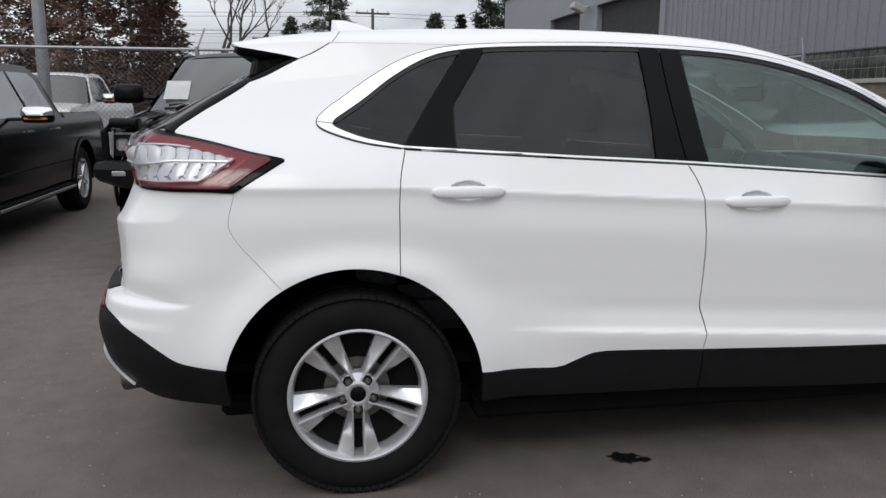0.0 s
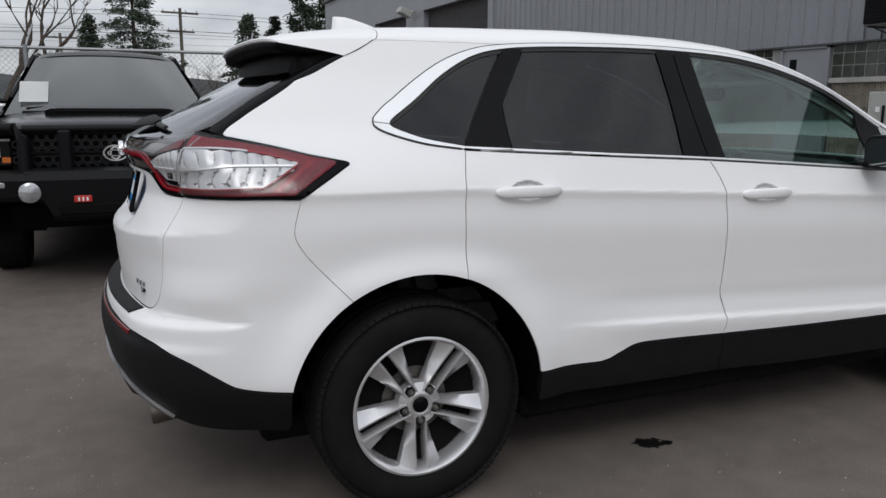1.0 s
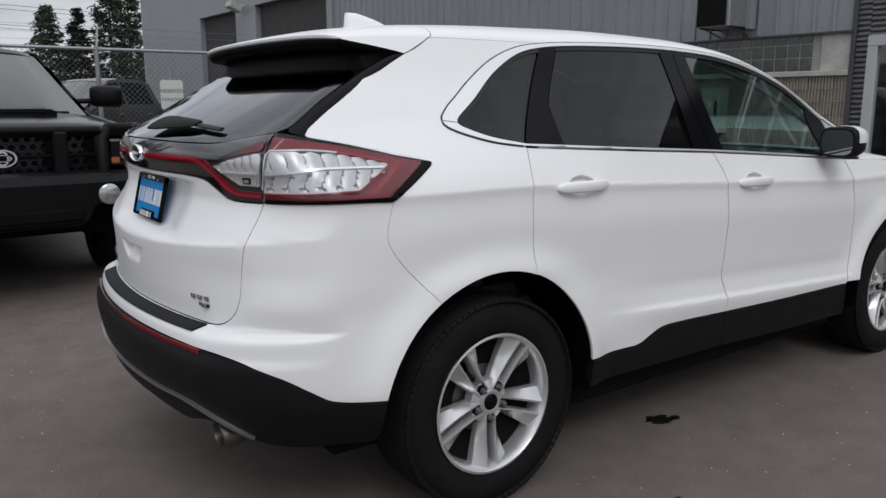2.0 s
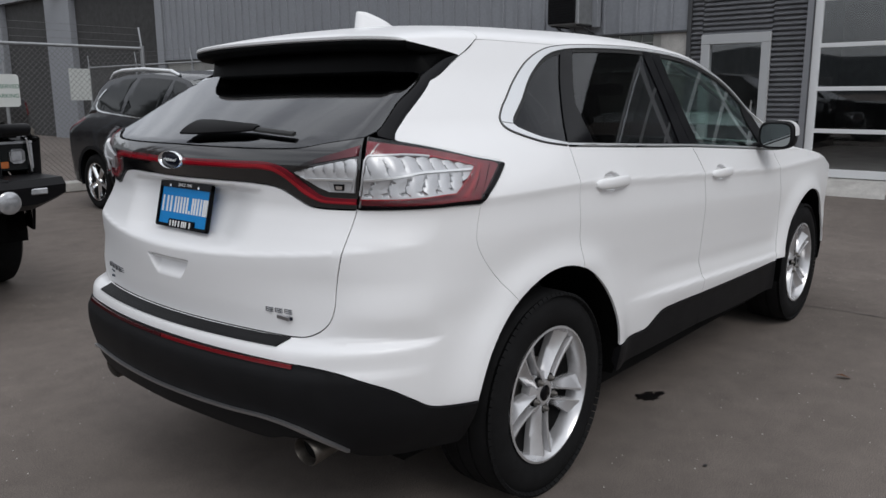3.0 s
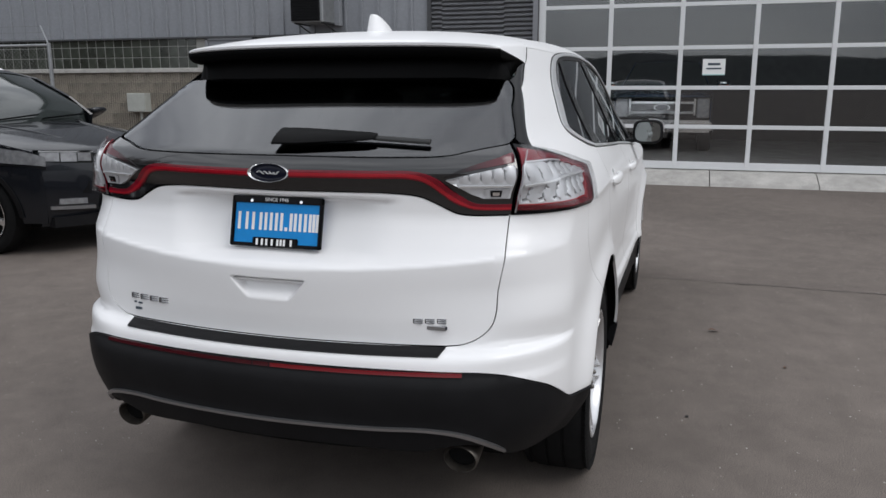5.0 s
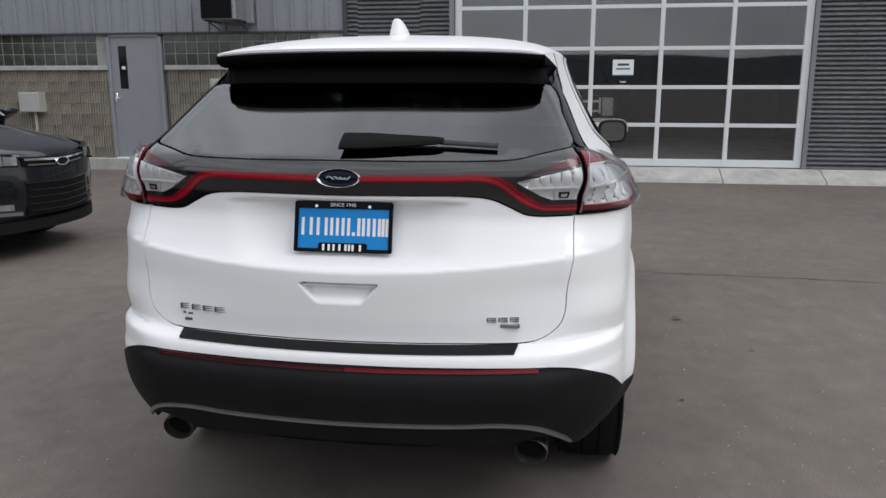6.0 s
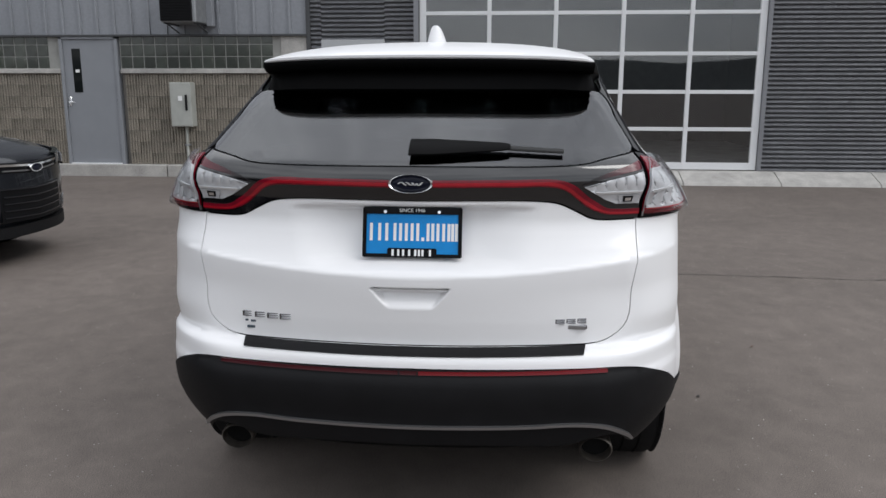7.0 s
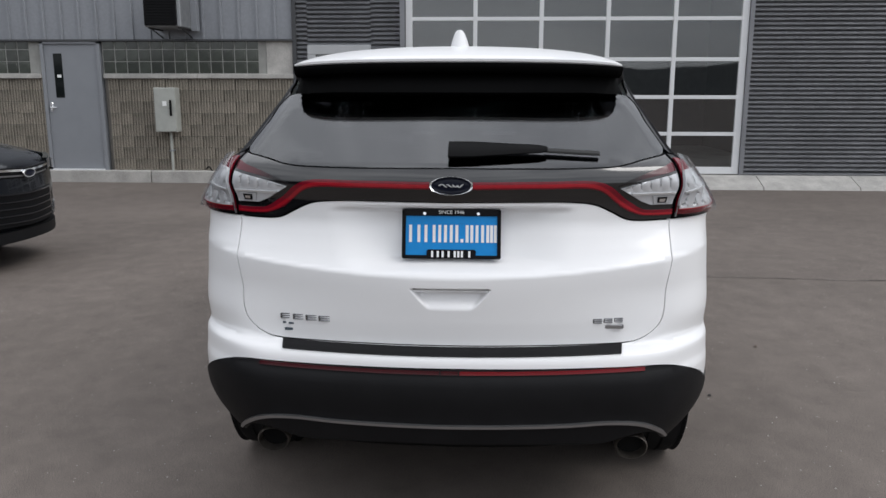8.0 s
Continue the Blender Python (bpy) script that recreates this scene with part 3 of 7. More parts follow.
# body panels that do not open
quarter = joined(LAMP_NOSE, LAMP_BROW, C_EDGE, SPOILER_SEAM, curved([(1.482, 1.5945), (1.55, 1.5958), (1.97, 1.5935)]), back([q for q in CHROME_TOP if q[0] < 1.967]), [q for q in CHROME_FOOT if q[0] < 1.72], REAR_CUT, arch(70.8, 121.5), back(BUMPER_SEAM))
fender = joined(curved([(3.83, 1.101), (3.95, 1.096), (4.25, 1.082), (4.75, 1.02), (5.12, .93)]), curved([(5.12, .93), (5.12, .55), (5.05, .46), (4.88, .44)]),
                arch(7, 168, 2.849 - .005, .445), [(3.862, .480)], back(FRONT_CUT))
shell = joined([(0, .42), (.6, .40), (.9, .40), (1.0, .40)], arch(178, 2, r=.50), [(2.1, .40), (3.80, .38)], arch(178, 2, 2.849, .50), [(4.9, .40), (5.1, .45), (5.1, .90)],
               curved([(4.75, 1.0), (4.25, 1.06), (3.8, 1.085)]), curved([(2.75, 1.155), (1.73, 1.21)]), [(1.50, 1.26), (1.40, 1.30), (.9, 1.26)], curved([(.74, 1.27), (.5, 1.24), (0, 1.24)]), curved([(0, 1.24), (0, .42)], .03))
for sd in (-1, 1):
    panel("quarter_panel", quarter, WHITE, car, side=sd, step=.012, gap=.0009)
    panel("front_fender", fender, WHITE, car, side=sd, step=.03)
    seam = SPOILER_SEAM
    panel("seam_line", joined(seam, back([(a - .0014, z + .001) for a, z in seam])), SEAL, car, side=sd, off=.0022, thick=.004, gap=0, step=.01)
    panel("inner_shell", shell, UNDER, car, off=-.055, thick=.006, side=sd, step=.06, gap=0)

bumper_half = joined(BLACK_TOP, arch(166.5, 122), back(BUMPER_SEAM), back(LAMP_FOOT), GATE_SEAM, GATE_FOOT)
rear_bumper = panel("rear_bumper", both(bumper_half), WHITE, car, step=.016, gap=.0009, more=[(0, .70, .70, .045, .009), (.86, .714, .155, .034, .007), (-.86, .714, .155, .034, .007)])
lower_half = joined([(0, .412)], curved([(.3, .410), (.48, .408), (.53, .425), (.58, .434), (.63, .424), (.68, .385), (.74, .355), (.85, .342), (1.0, .340), (1.085, .340)]), curved([(1.100, .37), (1.101, .43), (1.104, .494)]), back(BLACK_TOP))
lower_bumper = panel("lower_bumper", both(lower_half), BLACK_TRIM, car, off=.006, thick=.02, step=.02, label="matte black lower bumper")
line = curved([(0, .488), (.35, .490), (.50, .492), (.58, .478), (.66, .430), (.70, .395)])
line_low = curved([(0, .480), (.35, .482), (.495, .484), (.572, .470), (.650, .424), (.692, .392)])
panel("bumper_strip", both(joined(line, back(line_low))), SATIN, lower_bumper, off=.016, thick=.012, gap=0, label="satin silver strip")
valance = joined([(0, .43)], curved([(.3, .43), (.66, .43)]), [(.66, .40)], curved([(.52, .385), (.3, .365), (0, .362)]))
panel("valance", both(valance), UNDER, lower_bumper, off=-.03, thick=.01, step=.04, gap=0)
# right half is coloured as if catching light; the rest stays dim
for a0, a1 in ((-.575, -.03), (.03, .575), (-.026, .026)):
    seg = curved([(a0, .660), (a1, .660)], .03) + back(curved([(a0, .646), (a1, .646)], .03))
    panel("reflector", seg, RED_LIT if a0 < -.05 else RED_DIM, lower_bumper, off=.011, thick=.008, gap=.001, label="dark red reflector strip")
pad = curved([(0, .7135), (.53, .7135)], .03) + back(curved([(0, .6985), (.515, .6985)], .03))
panel("bumper_pad", both(joined(pad[:len(pad) // 2], pad[len(pad) // 2:])), BLACK_TRIM, rear_bumper, off=.005, thick=.006, step=.006, gap=0, label="black scuff pad")

# tailgate
gate_half = joined(BAR_FOOT, GATE_SEAM, GATE_FOOT)
gate = panel("tailgate", both(gate_half), WHITE, car, step=.018, more=[(0, .868, .15, .05, .0045), (0, .957, .66, .038, .0065)])
bar = joined(BAR_FOOT, [(.729, 1.092)], curved([(.735, 1.14), (.745, 1.21), (.745, 1.292)]), back(BAR_BROW))
light_bar = panel("light_bar", both(bar), PIANO, gate, off=.004, thick=.012, label="gloss black trim across the tailgate")
stripe = joined(curved([(.045, 1.219), (.30, 1.220), (.44, 1.218), (.49, 1.203), (.555, 1.158), (.61, 1.129), (.65, 1.125), (.730, 1.125)]),
                back(curved([(.045, 1.200), (.30, 1.201), (.425, 1.199), (.465, 1.187), (.535, 1.135), (.60, 1.111), (.65, 1.107), (.727, 1.107)])))
wedge = joined([(.526, 1.197)], curved([(.60, 1.214), (.736, 1.236)]), curved([(.734, 1.20), (.724, 1.141)]), [(.640, 1.141), (.60, 1.156)])
blush = joined(curved([(.515, 1.203), (.60, 1.221), (.736, 1.243)]), [(.738, 1.268)], back(curved([(.56, 1.222), (.64, 1.244), (.738, 1.268)])))
back_glass = joined(BAR_BROW, [q for q in STRIP_IN[1:] if q[1] < 1.478], curved([(1.17, 1.484), (1.05, 1.488), (.6, 1.490), (0, 1.490)]))
panel("rear_window", both(back_glass), TAIL_GLASS, gate, off=0, thick=.004, step=.03, gap=.003, label="dark tinted glass")
core = joined(curved([(.045, 1.204), (.30, 1.205), (.426, 1.203), (.467, 1.190), (.538, 1.138), (.601, 1.114), (.65, 1.110), (.727, 1.110)]),
              back(curved([(.045, 1.212), (.30, 1.213), (.432, 1.211), (.475, 1.197), (.546, 1.146), (.604, 1.120), (.65, 1.116), (.728, 1.116)])))


def louvred(pitch, first, bend, rows, deep=.0046):
    """The skin pressed into rows of scooped cells, as in a lamp's reflector."""
    def lifted(s, z):
        p, n = on_skin(s, z)
        d = np.full(len(p), -.002)
        for lo, hi, way in rows:
            v = (z - lo) / (hi - lo)
            u = np.mod((np.abs(s) - first - way * bend * np.clip(v, 0, 1) ** 2) / pitch, 1)
            scoop = -deep * (.5 + .5 * np.cos(2 * math.pi * u ** .72)) * np.clip(4 * v * (1 - v), 0, 1) ** .5
            d = np.where((v > 0) & (v < 1), d + scoop, d)
        return p + n * d[:, None]

    def where(s, z):
        e = .0012
        p = lifted(s, z)
        return p, outward(p, lifted(s + e, z) - lifted(s - e, z), lifted(s, z + e) - lifted(s, z - e))
    return where


bowl = louvred(.050, .772, -.020, ((1.186, 1.232, 1), (1.130, 1.178, -.6)))
small_bowl = louvred(.036, .560, -.012, ((1.188, 1.240, 1),), .0035)
for sd in (-1, 1):
    panel("light_strip", stripe, RED_LENS, light_bar, off=.009, thick=.008, gap=0, side=sd, step=.012, label="red light strip")
    panel("light_core", core, RED_CORE, light_bar, off=.011, thick=.006, gap=0, side=sd, step=.006, label="brighter red core")
    panel("reversing_lamp", wedge, SILVER_BOWL, light_bar, off=.016, thick=.010, gap=.001, side=sd, step=.006, where=small_bowl, label="clear lens over silver scoops")
    panel("upper_lens", blush, ROSE_LENS, light_bar, off=.007, thick=.006, gap=0, side=sd, step=.012)
    strip = joined([(.790, 1.294)], STRIP_IN[1:], [(1.362, 1.540)], back(C_EDGE), [(.83, 1.285)])
    panel("pillar_trim", strip, GLOSS_BLACK, car, off=.001, side=sd, gap=.002, step=.015)
    # tail lamps
    case = joined([(.735, 1.092)], LAMP_FOOT[1:], LAMP_NOSE, LAMP_BROW, [(.752, 1.292)], curved([(.752, 1.27), (.750, 1.20), (.735, 1.10)]))
    lamp = panel("tail_lamp", case, GLOSS_BLACK, car, off=.006, thick=.03, side=sd, step=.012, label="tail lamp, red and clear, black rim")
    red = joined(curved([(.741, 1.108), (1.03, 1.107), (1.132, 1.107)]), curved([(1.14, 1.110), (1.276, 1.192)]), curved([(1.270, 1.199), (1.095, 1.231), (.86, 1.264), (.758, 1.276)]), curved([(.758, 1.27), (.753, 1.20), (.741, 1.12)]))
    panel("red_lens", red, RED_LENS, lamp, off=.011, thick=.006, side=sd, step=.012, gap=0, label="red lens")
    clear = joined(curved([(.748, 1.126), (.9, 1.124), (1.030, 1.124)]), curved([(1.036, 1.128), (1.150, 1.189)]), curved([(1.140, 1.194), (1.0, 1.218), (.86, 1.232), (.764, 1.234)]), curved([(.757, 1.225), (.748, 1.135)]))
    panel("clear_lens", clear, SILVER_BOWL, lamp, off=.0225, thick=.004, side=sd, step=.006, gap=0, where=bowl, label="silver scooped reflector")
    rim_in = inset(clear, -.004)
    for c0, c1 in zip(np.linspace(0, len(clear) - 1, 7).astype(int), np.linspace(0, len(clear) - 1, 7).astype(int)[1:]):
        panel("lens_edge", rim_in[c0:c1 + 1] + back(clear[c0:c1 + 1]), RED_CORE if c1 < len(clear) * .75 else SILVER_BOWL, lamp, off=.0235, thick=.010, side=sd, gap=0, step=.02)
    for sh in (0, .026):
        dash = curved([(1.115 - sh * 1.5 + .022, 1.112), (1.238 - sh * 1.2, 1.196 + sh * .22)], .02)
        panel("lens_line", dash + [(a + .0028, z) for a, z in back(dash)], GLOSS_BLACK, lamp, off=.0125, thick=.004, side=sd, gap=0)
    glow = curved([(1.060, 1.114), (1.195, 1.201)], .02)
    panel("light_core", glow + [(a + .016, z - .002) for a, z in back(glow)], RED_CORE, lamp, off=.0125, thick=.004, side=sd, gap=0, label="brighter red core")
    edge = curved([(.738, 1.100), (.752, 1.17), (.762, 1.235), (.790, 1.268)], .02)
    panel("lens_edge", edge + [(a + .004, z) for a, z in back(edge)], SATIN, lamp, off=.013, thick=.006, side=sd, gap=0, label="bright lens edge")
    rib = curved([(.757, 1.180), (.95, 1.180), (1.128, 1.178)], .02)
    panel("lens_bar", rib + [(a, z + .005) for a, z in back(rib)], BRIGHT, lamp, off=.026, thick=.008, side=sd, gap=0, label="bright light guide")
    panel("lens_cover", inset(red, .001), LAMP_COVER, lamp, off=.029, thick=.003, side=sd, step=.015, gap=0, label="clear outer cover")
    # reversing lamp: a bulb in a dark-edged square under a bright divider
    panel("bulb_housing", [(.650, 1.145), (.716, 1.145), (.722, 1.176), (.640, 1.176)], LAMP_DARK, light_bar, off=.0175, thick=.004, side=sd, gap=0)
    panel("bulb_housing", [(.662, 1.148), (.694, 1.148), (.697, 1.172), (.660, 1.172)], GLOSS_BLACK, light_bar, off=.019, thick=.004, side=sd, gap=0)
    panel("bulb", [(.668, 1.152), (.688, 1.152), (.690, 1.167), (.667, 1.167)], CHROME, light_bar, off=.021, thick=.004, side=sd, gap=0)
    panel("lens_bar", [(.565, 1.181), (.724, 1.181), (.724, 1.186), (.560, 1.186)], BRIGHT, light_bar, off=.0195, thick=.004, side=sd, gap=0)

# doors with their glass and trims
rear_door = joined(BELT_REAR, MID_CUT, back(SILL_REAR), arch(8.2, 70.8), back(REAR_CUT))
front_door = joined(BELT_FRONT, FRONT_CUT, back(SILL_FRONT), back(MID_CUT))
sill_a = joined(SILL_REAR, [(2.834, .40)], curved([(2.834, .330), (2.4, .330), (1.99, .337)]))
sill_b = joined(SILL_FRONT, curved([(3.862, .42), (3.87, .32)]), curved([(3.87, .305), (3.3, .312), (2.834, .330)]))
cut_up = curved([(1.723, 1.2415), (1.78, 1.33), (1.86, 1.447), (1.947, 1.573)])
q_glass = joined([q for q in CHROME_TOP_IN if q[0] < 1.94], back(cut_up), back([q for q in CHROME_FOOT_IN if q[0] < 1.72]))
fin_edge = curved([(2.034, 1.576), (1.97, 1.476), (1.912, 1.392)]) + curved([(1.904, 1.375), (1.901, 1.30), (1.902, 1.231)])
c_pillar = joined(cut_up, [q for q in CHROME_TOP_IN if 1.95 < q[0] < 2.03], fin_edge, back([q for q in CHROME_FOOT_IN if 1.73 < q[0] < 1.90]))
b_edge = curved([(2.620, 1.592), (2.628, 1.50), (2.634, 1.35), (2.630, 1.191)])
mid_up = curved([(2.706, 1.590), (2.716, 1.45), (2.733, 1.30), (2.749, 1.185)])
a_edge = curved([(2.790, 1.586), (2.797, 1.50), (2.815, 1.35), (2.838, 1.179)])
sail = curved([(3.655, 1.362), (3.645, 1.25), (3.66, 1.123)])
r_glass = joined(back(fin_edge), [q for q in CHROME_TOP_IN if 2.04 < q[0] < 2.615], b_edge, back([q for q in CHROME_FOOT_IN if 1.91 < q[0] < 2.62]))
b_rear = joined(b_edge, back([q for q in CHROME_FOOT_IN if 2.64 < q[0] < 2.745]), back(mid_up), back([q for q in CHROME_TOP_IN if 2.63 < q[0] < 2.70]))
b_front = joined(mid_up, [q for q in CHROME_FOOT_IN if 2.76 < q[0] < 2.83], back(a_edge), back([q for q in CHROME_TOP_IN if 2.72 < q[0] < 2.785]))
f_glass = joined(a_edge, [q for q in CHROME_FOOT_IN if 2.845 < q[0] < 3.65], back(sail), back([q for q in CHROME_TOP_IN if 2.80 < q[0] < 3.65]))
sail_piece = joined(sail, [q for q in CHROME_FOOT_IN if 3.67 < q[0]], back([q for q in CHROME_TOP_IN if 3.66 < q[0]]))


def door_handle(parent, hx, hz, sd):
    """A grip that stands off the door over its scoop."""
    rings = []
    for k in range(15):
        u = -1 + 2 * k / 14
        x = hx + .128 * u
        stand = .016 + .020 * (1 - abs(u) ** 3)
        h = .0215 * (1 - abs(u) ** 9 * .62) * (1 - .10 * abs(u))
        d = .011 * (1 - .35 * abs(u) ** 4)
        y = sd * (float(flank(np.array(hx + .2), np.array(hz))) + stand - .012)
        rings.append([(x, y + d * math.cos(t), hz + h * np.sign(math.sin(t)) * abs(math.sin(t)) ** .8 - .006) for t in np.linspace(0, 2 * math.pi, 12, endpoint=False)])
    return part("door_handle", loft(rings), WHITE, parent, smooth=50)


for sd in (-1, 1):
    dr = panel("rear_door", rear_door, WHITE, car, side=sd, step=.012, more=[(1.55 + HANDLES[0][0], HANDLES[0][1], .095, .05, .0065)])
    df = panel("front_door", front_door, WHITE, car, side=sd, step=.012, more=[(1.55 + HANDLES[1][0], HANDLES[1][1], .095, .05, .0065)])
    panel("quarter_window", q_glass, PRIVACY, car, side=sd, even=1, off=-.003, thick=.004, step=.03, label="dark privacy glass")
    panel("door_window", r_glass, PRIVACY, dr, side=sd, even=1, off=-.003, thick=.004, step=.03, label="dark privacy glass")
    for cover in (c_pillar, b_rear, b_front):
        panel("pillar_seal", inset(cover, -.010), SEAL, dr, side=sd, off=-.012, thick=.006, gap=0, step=.03)
    panel("pillar_cover", c_pillar, GLOSS_BLACK, dr, side=sd, off=.001, step=.03)
    panel("pillar_cover", b_rear, GLOSS_BLACK, dr, side=sd, off=.001, step=.03)
    panel("pillar_cover", b_front, GLOSS_BLACK, df, side=sd, off=.001, step=.03)
    panel("door_window", f_glass, CLEAR_GLASS, df, side=sd, even=1, off=-.003, thick=.004, step=.03, label="clear greenish glass")
    panel("mirror_sail", sail_piece, BLACK_TRIM, df, side=sd, off=.001, step=.03)
    panel("window_seal", joined(CHROME_TOP_IN, back([(a, z - .014) for a, z in CHROME_TOP_IN if a > 1.50])), SEAL, car, side=sd, off=.0005, thick=.014, gap=0, step=.03)
    panel("sill_cladding", sill_a, BLACK_TRIM, dr, side=sd, off=.006, thick=.03, step=.025, label="matte black cladding")
    panel("sill_cladding", sill_b, BLACK_TRIM, df, side=sd, off=.006, thick=.03, step=.025, label="matte black cladding")
    panel("window_moulding", joined(CHROME_TOP, back(CHROME_TOP_IN)), BRIGHT, car, side=sd, off=.006, thick=.016, gap=.0008, step=.008, label="bright chrome moulding")
    ring = inset(joined(CHROME_TOP, back(CHROME_FOOT)), -.0035)
    upper = [q for q in CHROME_TOP if q[0] < 3.6]
    panel("moulding_seal", joined(ring[:len(upper)], back(upper)), SEAL, car, side=sd, off=.0022, thick=.008, gap=0, step=.02)
    lower = [q for q in CHROME_FOOT if q[0] < 1.72]
    panel("moulding_seal", joined(ring[::-1][:len(lower)], back(lower)), SEAL, car, side=sd, off=.0022, thick=.008, gap=0, step=.02)
    panel("belt_moulding", joined(CHROME_FOOT, back(CHROME_FOOT_IN)), BRIGHT, car, side=sd, off=.006, thick=.016, gap=.0006, step=.008, label="bright chrome moulding")
    door_handle(dr, *HANDLES[0], sd)
    door_handle(df, *HANDLES[1], sd)

# roof, windscreen, bonnet and nose
roof = [(x, f) for x, f in joined([(-.064 + .064 * (1 - abs(f)) ** .7, f) for f in np.linspace(-1, 1, 41)], curved([(-.064, 1), (1.45, 1)], .03), curved([(1.45, 1), (2.45, 1)], .03),
                                  curved([(2.45, .74), (1.58, .74)], .03), curved([(1.58, .74), (1.53, .5), (1.50, 0), (1.53, -.5), (1.58, -.74)], .04), curved([(1.58, -.74), (2.45, -.74)], .03), curved([(2.45, -1), (-.064, -1)], .03))]
panel("roof", roof, WHITE, car, where=on_top, step=.04, gap=.001)
screen = joined(curved([(1.585, -.73), (1.535, -.5), (1.505, 0), (1.535, .5), (1.585, .73)], .04), curved([(1.585, .73), (2.44, .73)], .04), curved([(2.44, .73), (2.58, .5), (2.62, 0), (2.58, -.5), (2.44, -.73)], .04), curved([(2.44, -.73), (1.585, -.73)], .04))
panel("windscreen", screen, CLEAR_GLASS, car, where=on_top, off=-.004, thick=.004, step=.06, gap=.001, label="clear glass")


def bonnet(x, f):
    x, f = np.asarray(x, float), np.asarray(f, float)
    a = (1 - np.abs(f)) * math.pi / 2
    edge = np.interp(x, [2.28, 2.7, 3.2, 3.57], [1.10, 1.082, 1.02, .93])
    return np.stack([x, np.sign(f) * (flank(x, edge) - .004) * np.cos(a) ** .7, edge + .05 * np.sin(a)], -1)


def on_bonnet(x, f):
    e = .003
    p = bonnet(x, f)
    n = np.cross(bonnet(x + e, f) - bonnet(x - e, f), bonnet(x, f + e) - bonnet(x, f - e))
    n = n / np.maximum(1e-9, np.linalg.norm(n, axis=1))[:, None]
    return p, n * np.where(n[:, 2] < 0, -1, 1)[:, None]


panel("bonnet", joined(curved([(2.42, -1), (2.56, -.5), (2.6, 0), (2.56, .5), (2.42, 1)], .05), curved([(2.42, 1), (3.57, 1)], .04), curved([(3.57, 1), (3.57, -1)], .05), curved([(3.57, -1), (2.42, -1)], .04)), WHITE, car, where=on_bonnet, step=.07)
nose = []
for z, reach in ((.28, 3.66), (.40, 3.74), (.60, 3.79), (.80, 3.78), (.93, 3.66), (.985, 3.56)):
    nose.append([(reach - .30 * abs(f) ** 2.6, f * min(float(flank(np.array(3.5), np.array(z))), .84), z) for f in np.linspace(-1, 1, 25)])
part("front_bumper", loft(nose, closed=False), WHITE, car, smooth=True)
# the wider block between the axles is added to stop light leaking under the sills
part("floor_pan", block((.44, -.80, .215), (2.40, .80, .31), .02, block((-.50, -.65, .22), (3.5, .65, .30), .02)), UNDER, car)
for sd in (-1, 1):
    for ax in AXLES:
        bm = bmesh.new()
        pts = [(ax - .008 + .451 * math.cos(radians(a)), .387 + .451 * math.sin(radians(a))) for a in np.linspace(-8, 187, 56)]
        rows = [[bm.verts.new((x, sd * (min(float(flank(np.array(x), np.array(max(z, .3)))), .93) - .006 if k == 0 else .58), z)) for x, z in pts] for k in range(2)]
        for k in range(len(pts) - 1):
            bm.faces.new((rows[0][k], rows[0][k + 1], rows[1][k + 1], rows[1][k]))
        bm.faces.new(rows[1])
        bmesh.ops.solidify(bm, geom=list(bm.faces), thickness=-.006)
        part("arch_liner", bm, UNDER, car)

# roof spoiler
def spoiler_row(f, u):
    """Top of the spoiler across (f) and from its joint (0) to its tail edge (1)."""
    start = -.066 + .064 * (1 - abs(f)) ** .7
    end = -.434 + .045 * abs(f) ** 2.2
    x = start + (end - start) * u
    return x, top(np.array(x), np.array(f))


fs = np.concatenate([np.linspace(-1, -.8, 9), np.linspace(-.78, .78, 40), np.linspace(.8, 1, 9)])
us = np.linspace(0, 1, 16)
grid = []
for f in fs:
    row = [spoiler_row(float(f), float(u))[1] for u in us]
    tip, e = row[-1], 1 - .85 * abs(float(f)) ** 7
    row += [tip + np.array([-.003, 0, -.004]) * e, tip + np.array([-.002, 0, -.012]) * e, tip + np.array([.008, 0, -.016]) * e]
    grid.append([tuple(q) for q in row])
bm = bmesh.new()
loft(grid, bm, closed=False)
# side cheeks, from the joint's foot to the tail edge
feet = []
for sd, row in ((-1, grid[0]), (1, grid[-1])):
    foot = []
    for k in range(16):
        xf, zf = -.176 + (row[k][0] + .066) / (row[15][0] + .066) * (row[15][0] + .176), 1.537 + (row[15][2] - .004 - 1.537) * (k / 15) ** .8
        foot.append((xf, sd * (float(flank(np.array(xf), np.array(zf))) + .001), zf))
    feet.append(foot)
    a = [bm.verts.new(q) for q in row[:16]]
    b = [bm.verts.new(q) for q in foot]
    for k in range(15):
        bm.faces.new((a[k], a[k + 1], b[k + 1], b[k]))
bmesh.ops.remove_doubles(bm, verts=bm.verts, dist=1e-5)
spoiler = part("spoiler", bm, WHITE, car, smooth=40)
outer = [Vector(q) for q in feet[0]] + [Vector(r[-1]) for r in grid] + [Vector(q) for q in feet[1][::-1]]
side_in = [STRIP_IN[int(k)] for k in np.linspace(len(STRIP_IN) - 1, len(STRIP_IN) * .86, 16)]
inner = [(-a, z) for a, z in side_in] + [(f * side_in[-1][0], min(side_in[-1][1], 1.480 + .012 * max(0, abs(f) - .85) / .15)) for f in fs] + side_in[::-1]
pts, nrm = on_skin(np.array([q[0] for q in inner]), np.array([q[1] for q in inner]))
inner = [Vector(a - b * .03) for a, b in zip(pts, nrm)]
lip = [float(ramp(0, 15, k)) for k in range(len(feet[0]))]
lip = lip + [1.0] * len(grid) + lip[::-1]
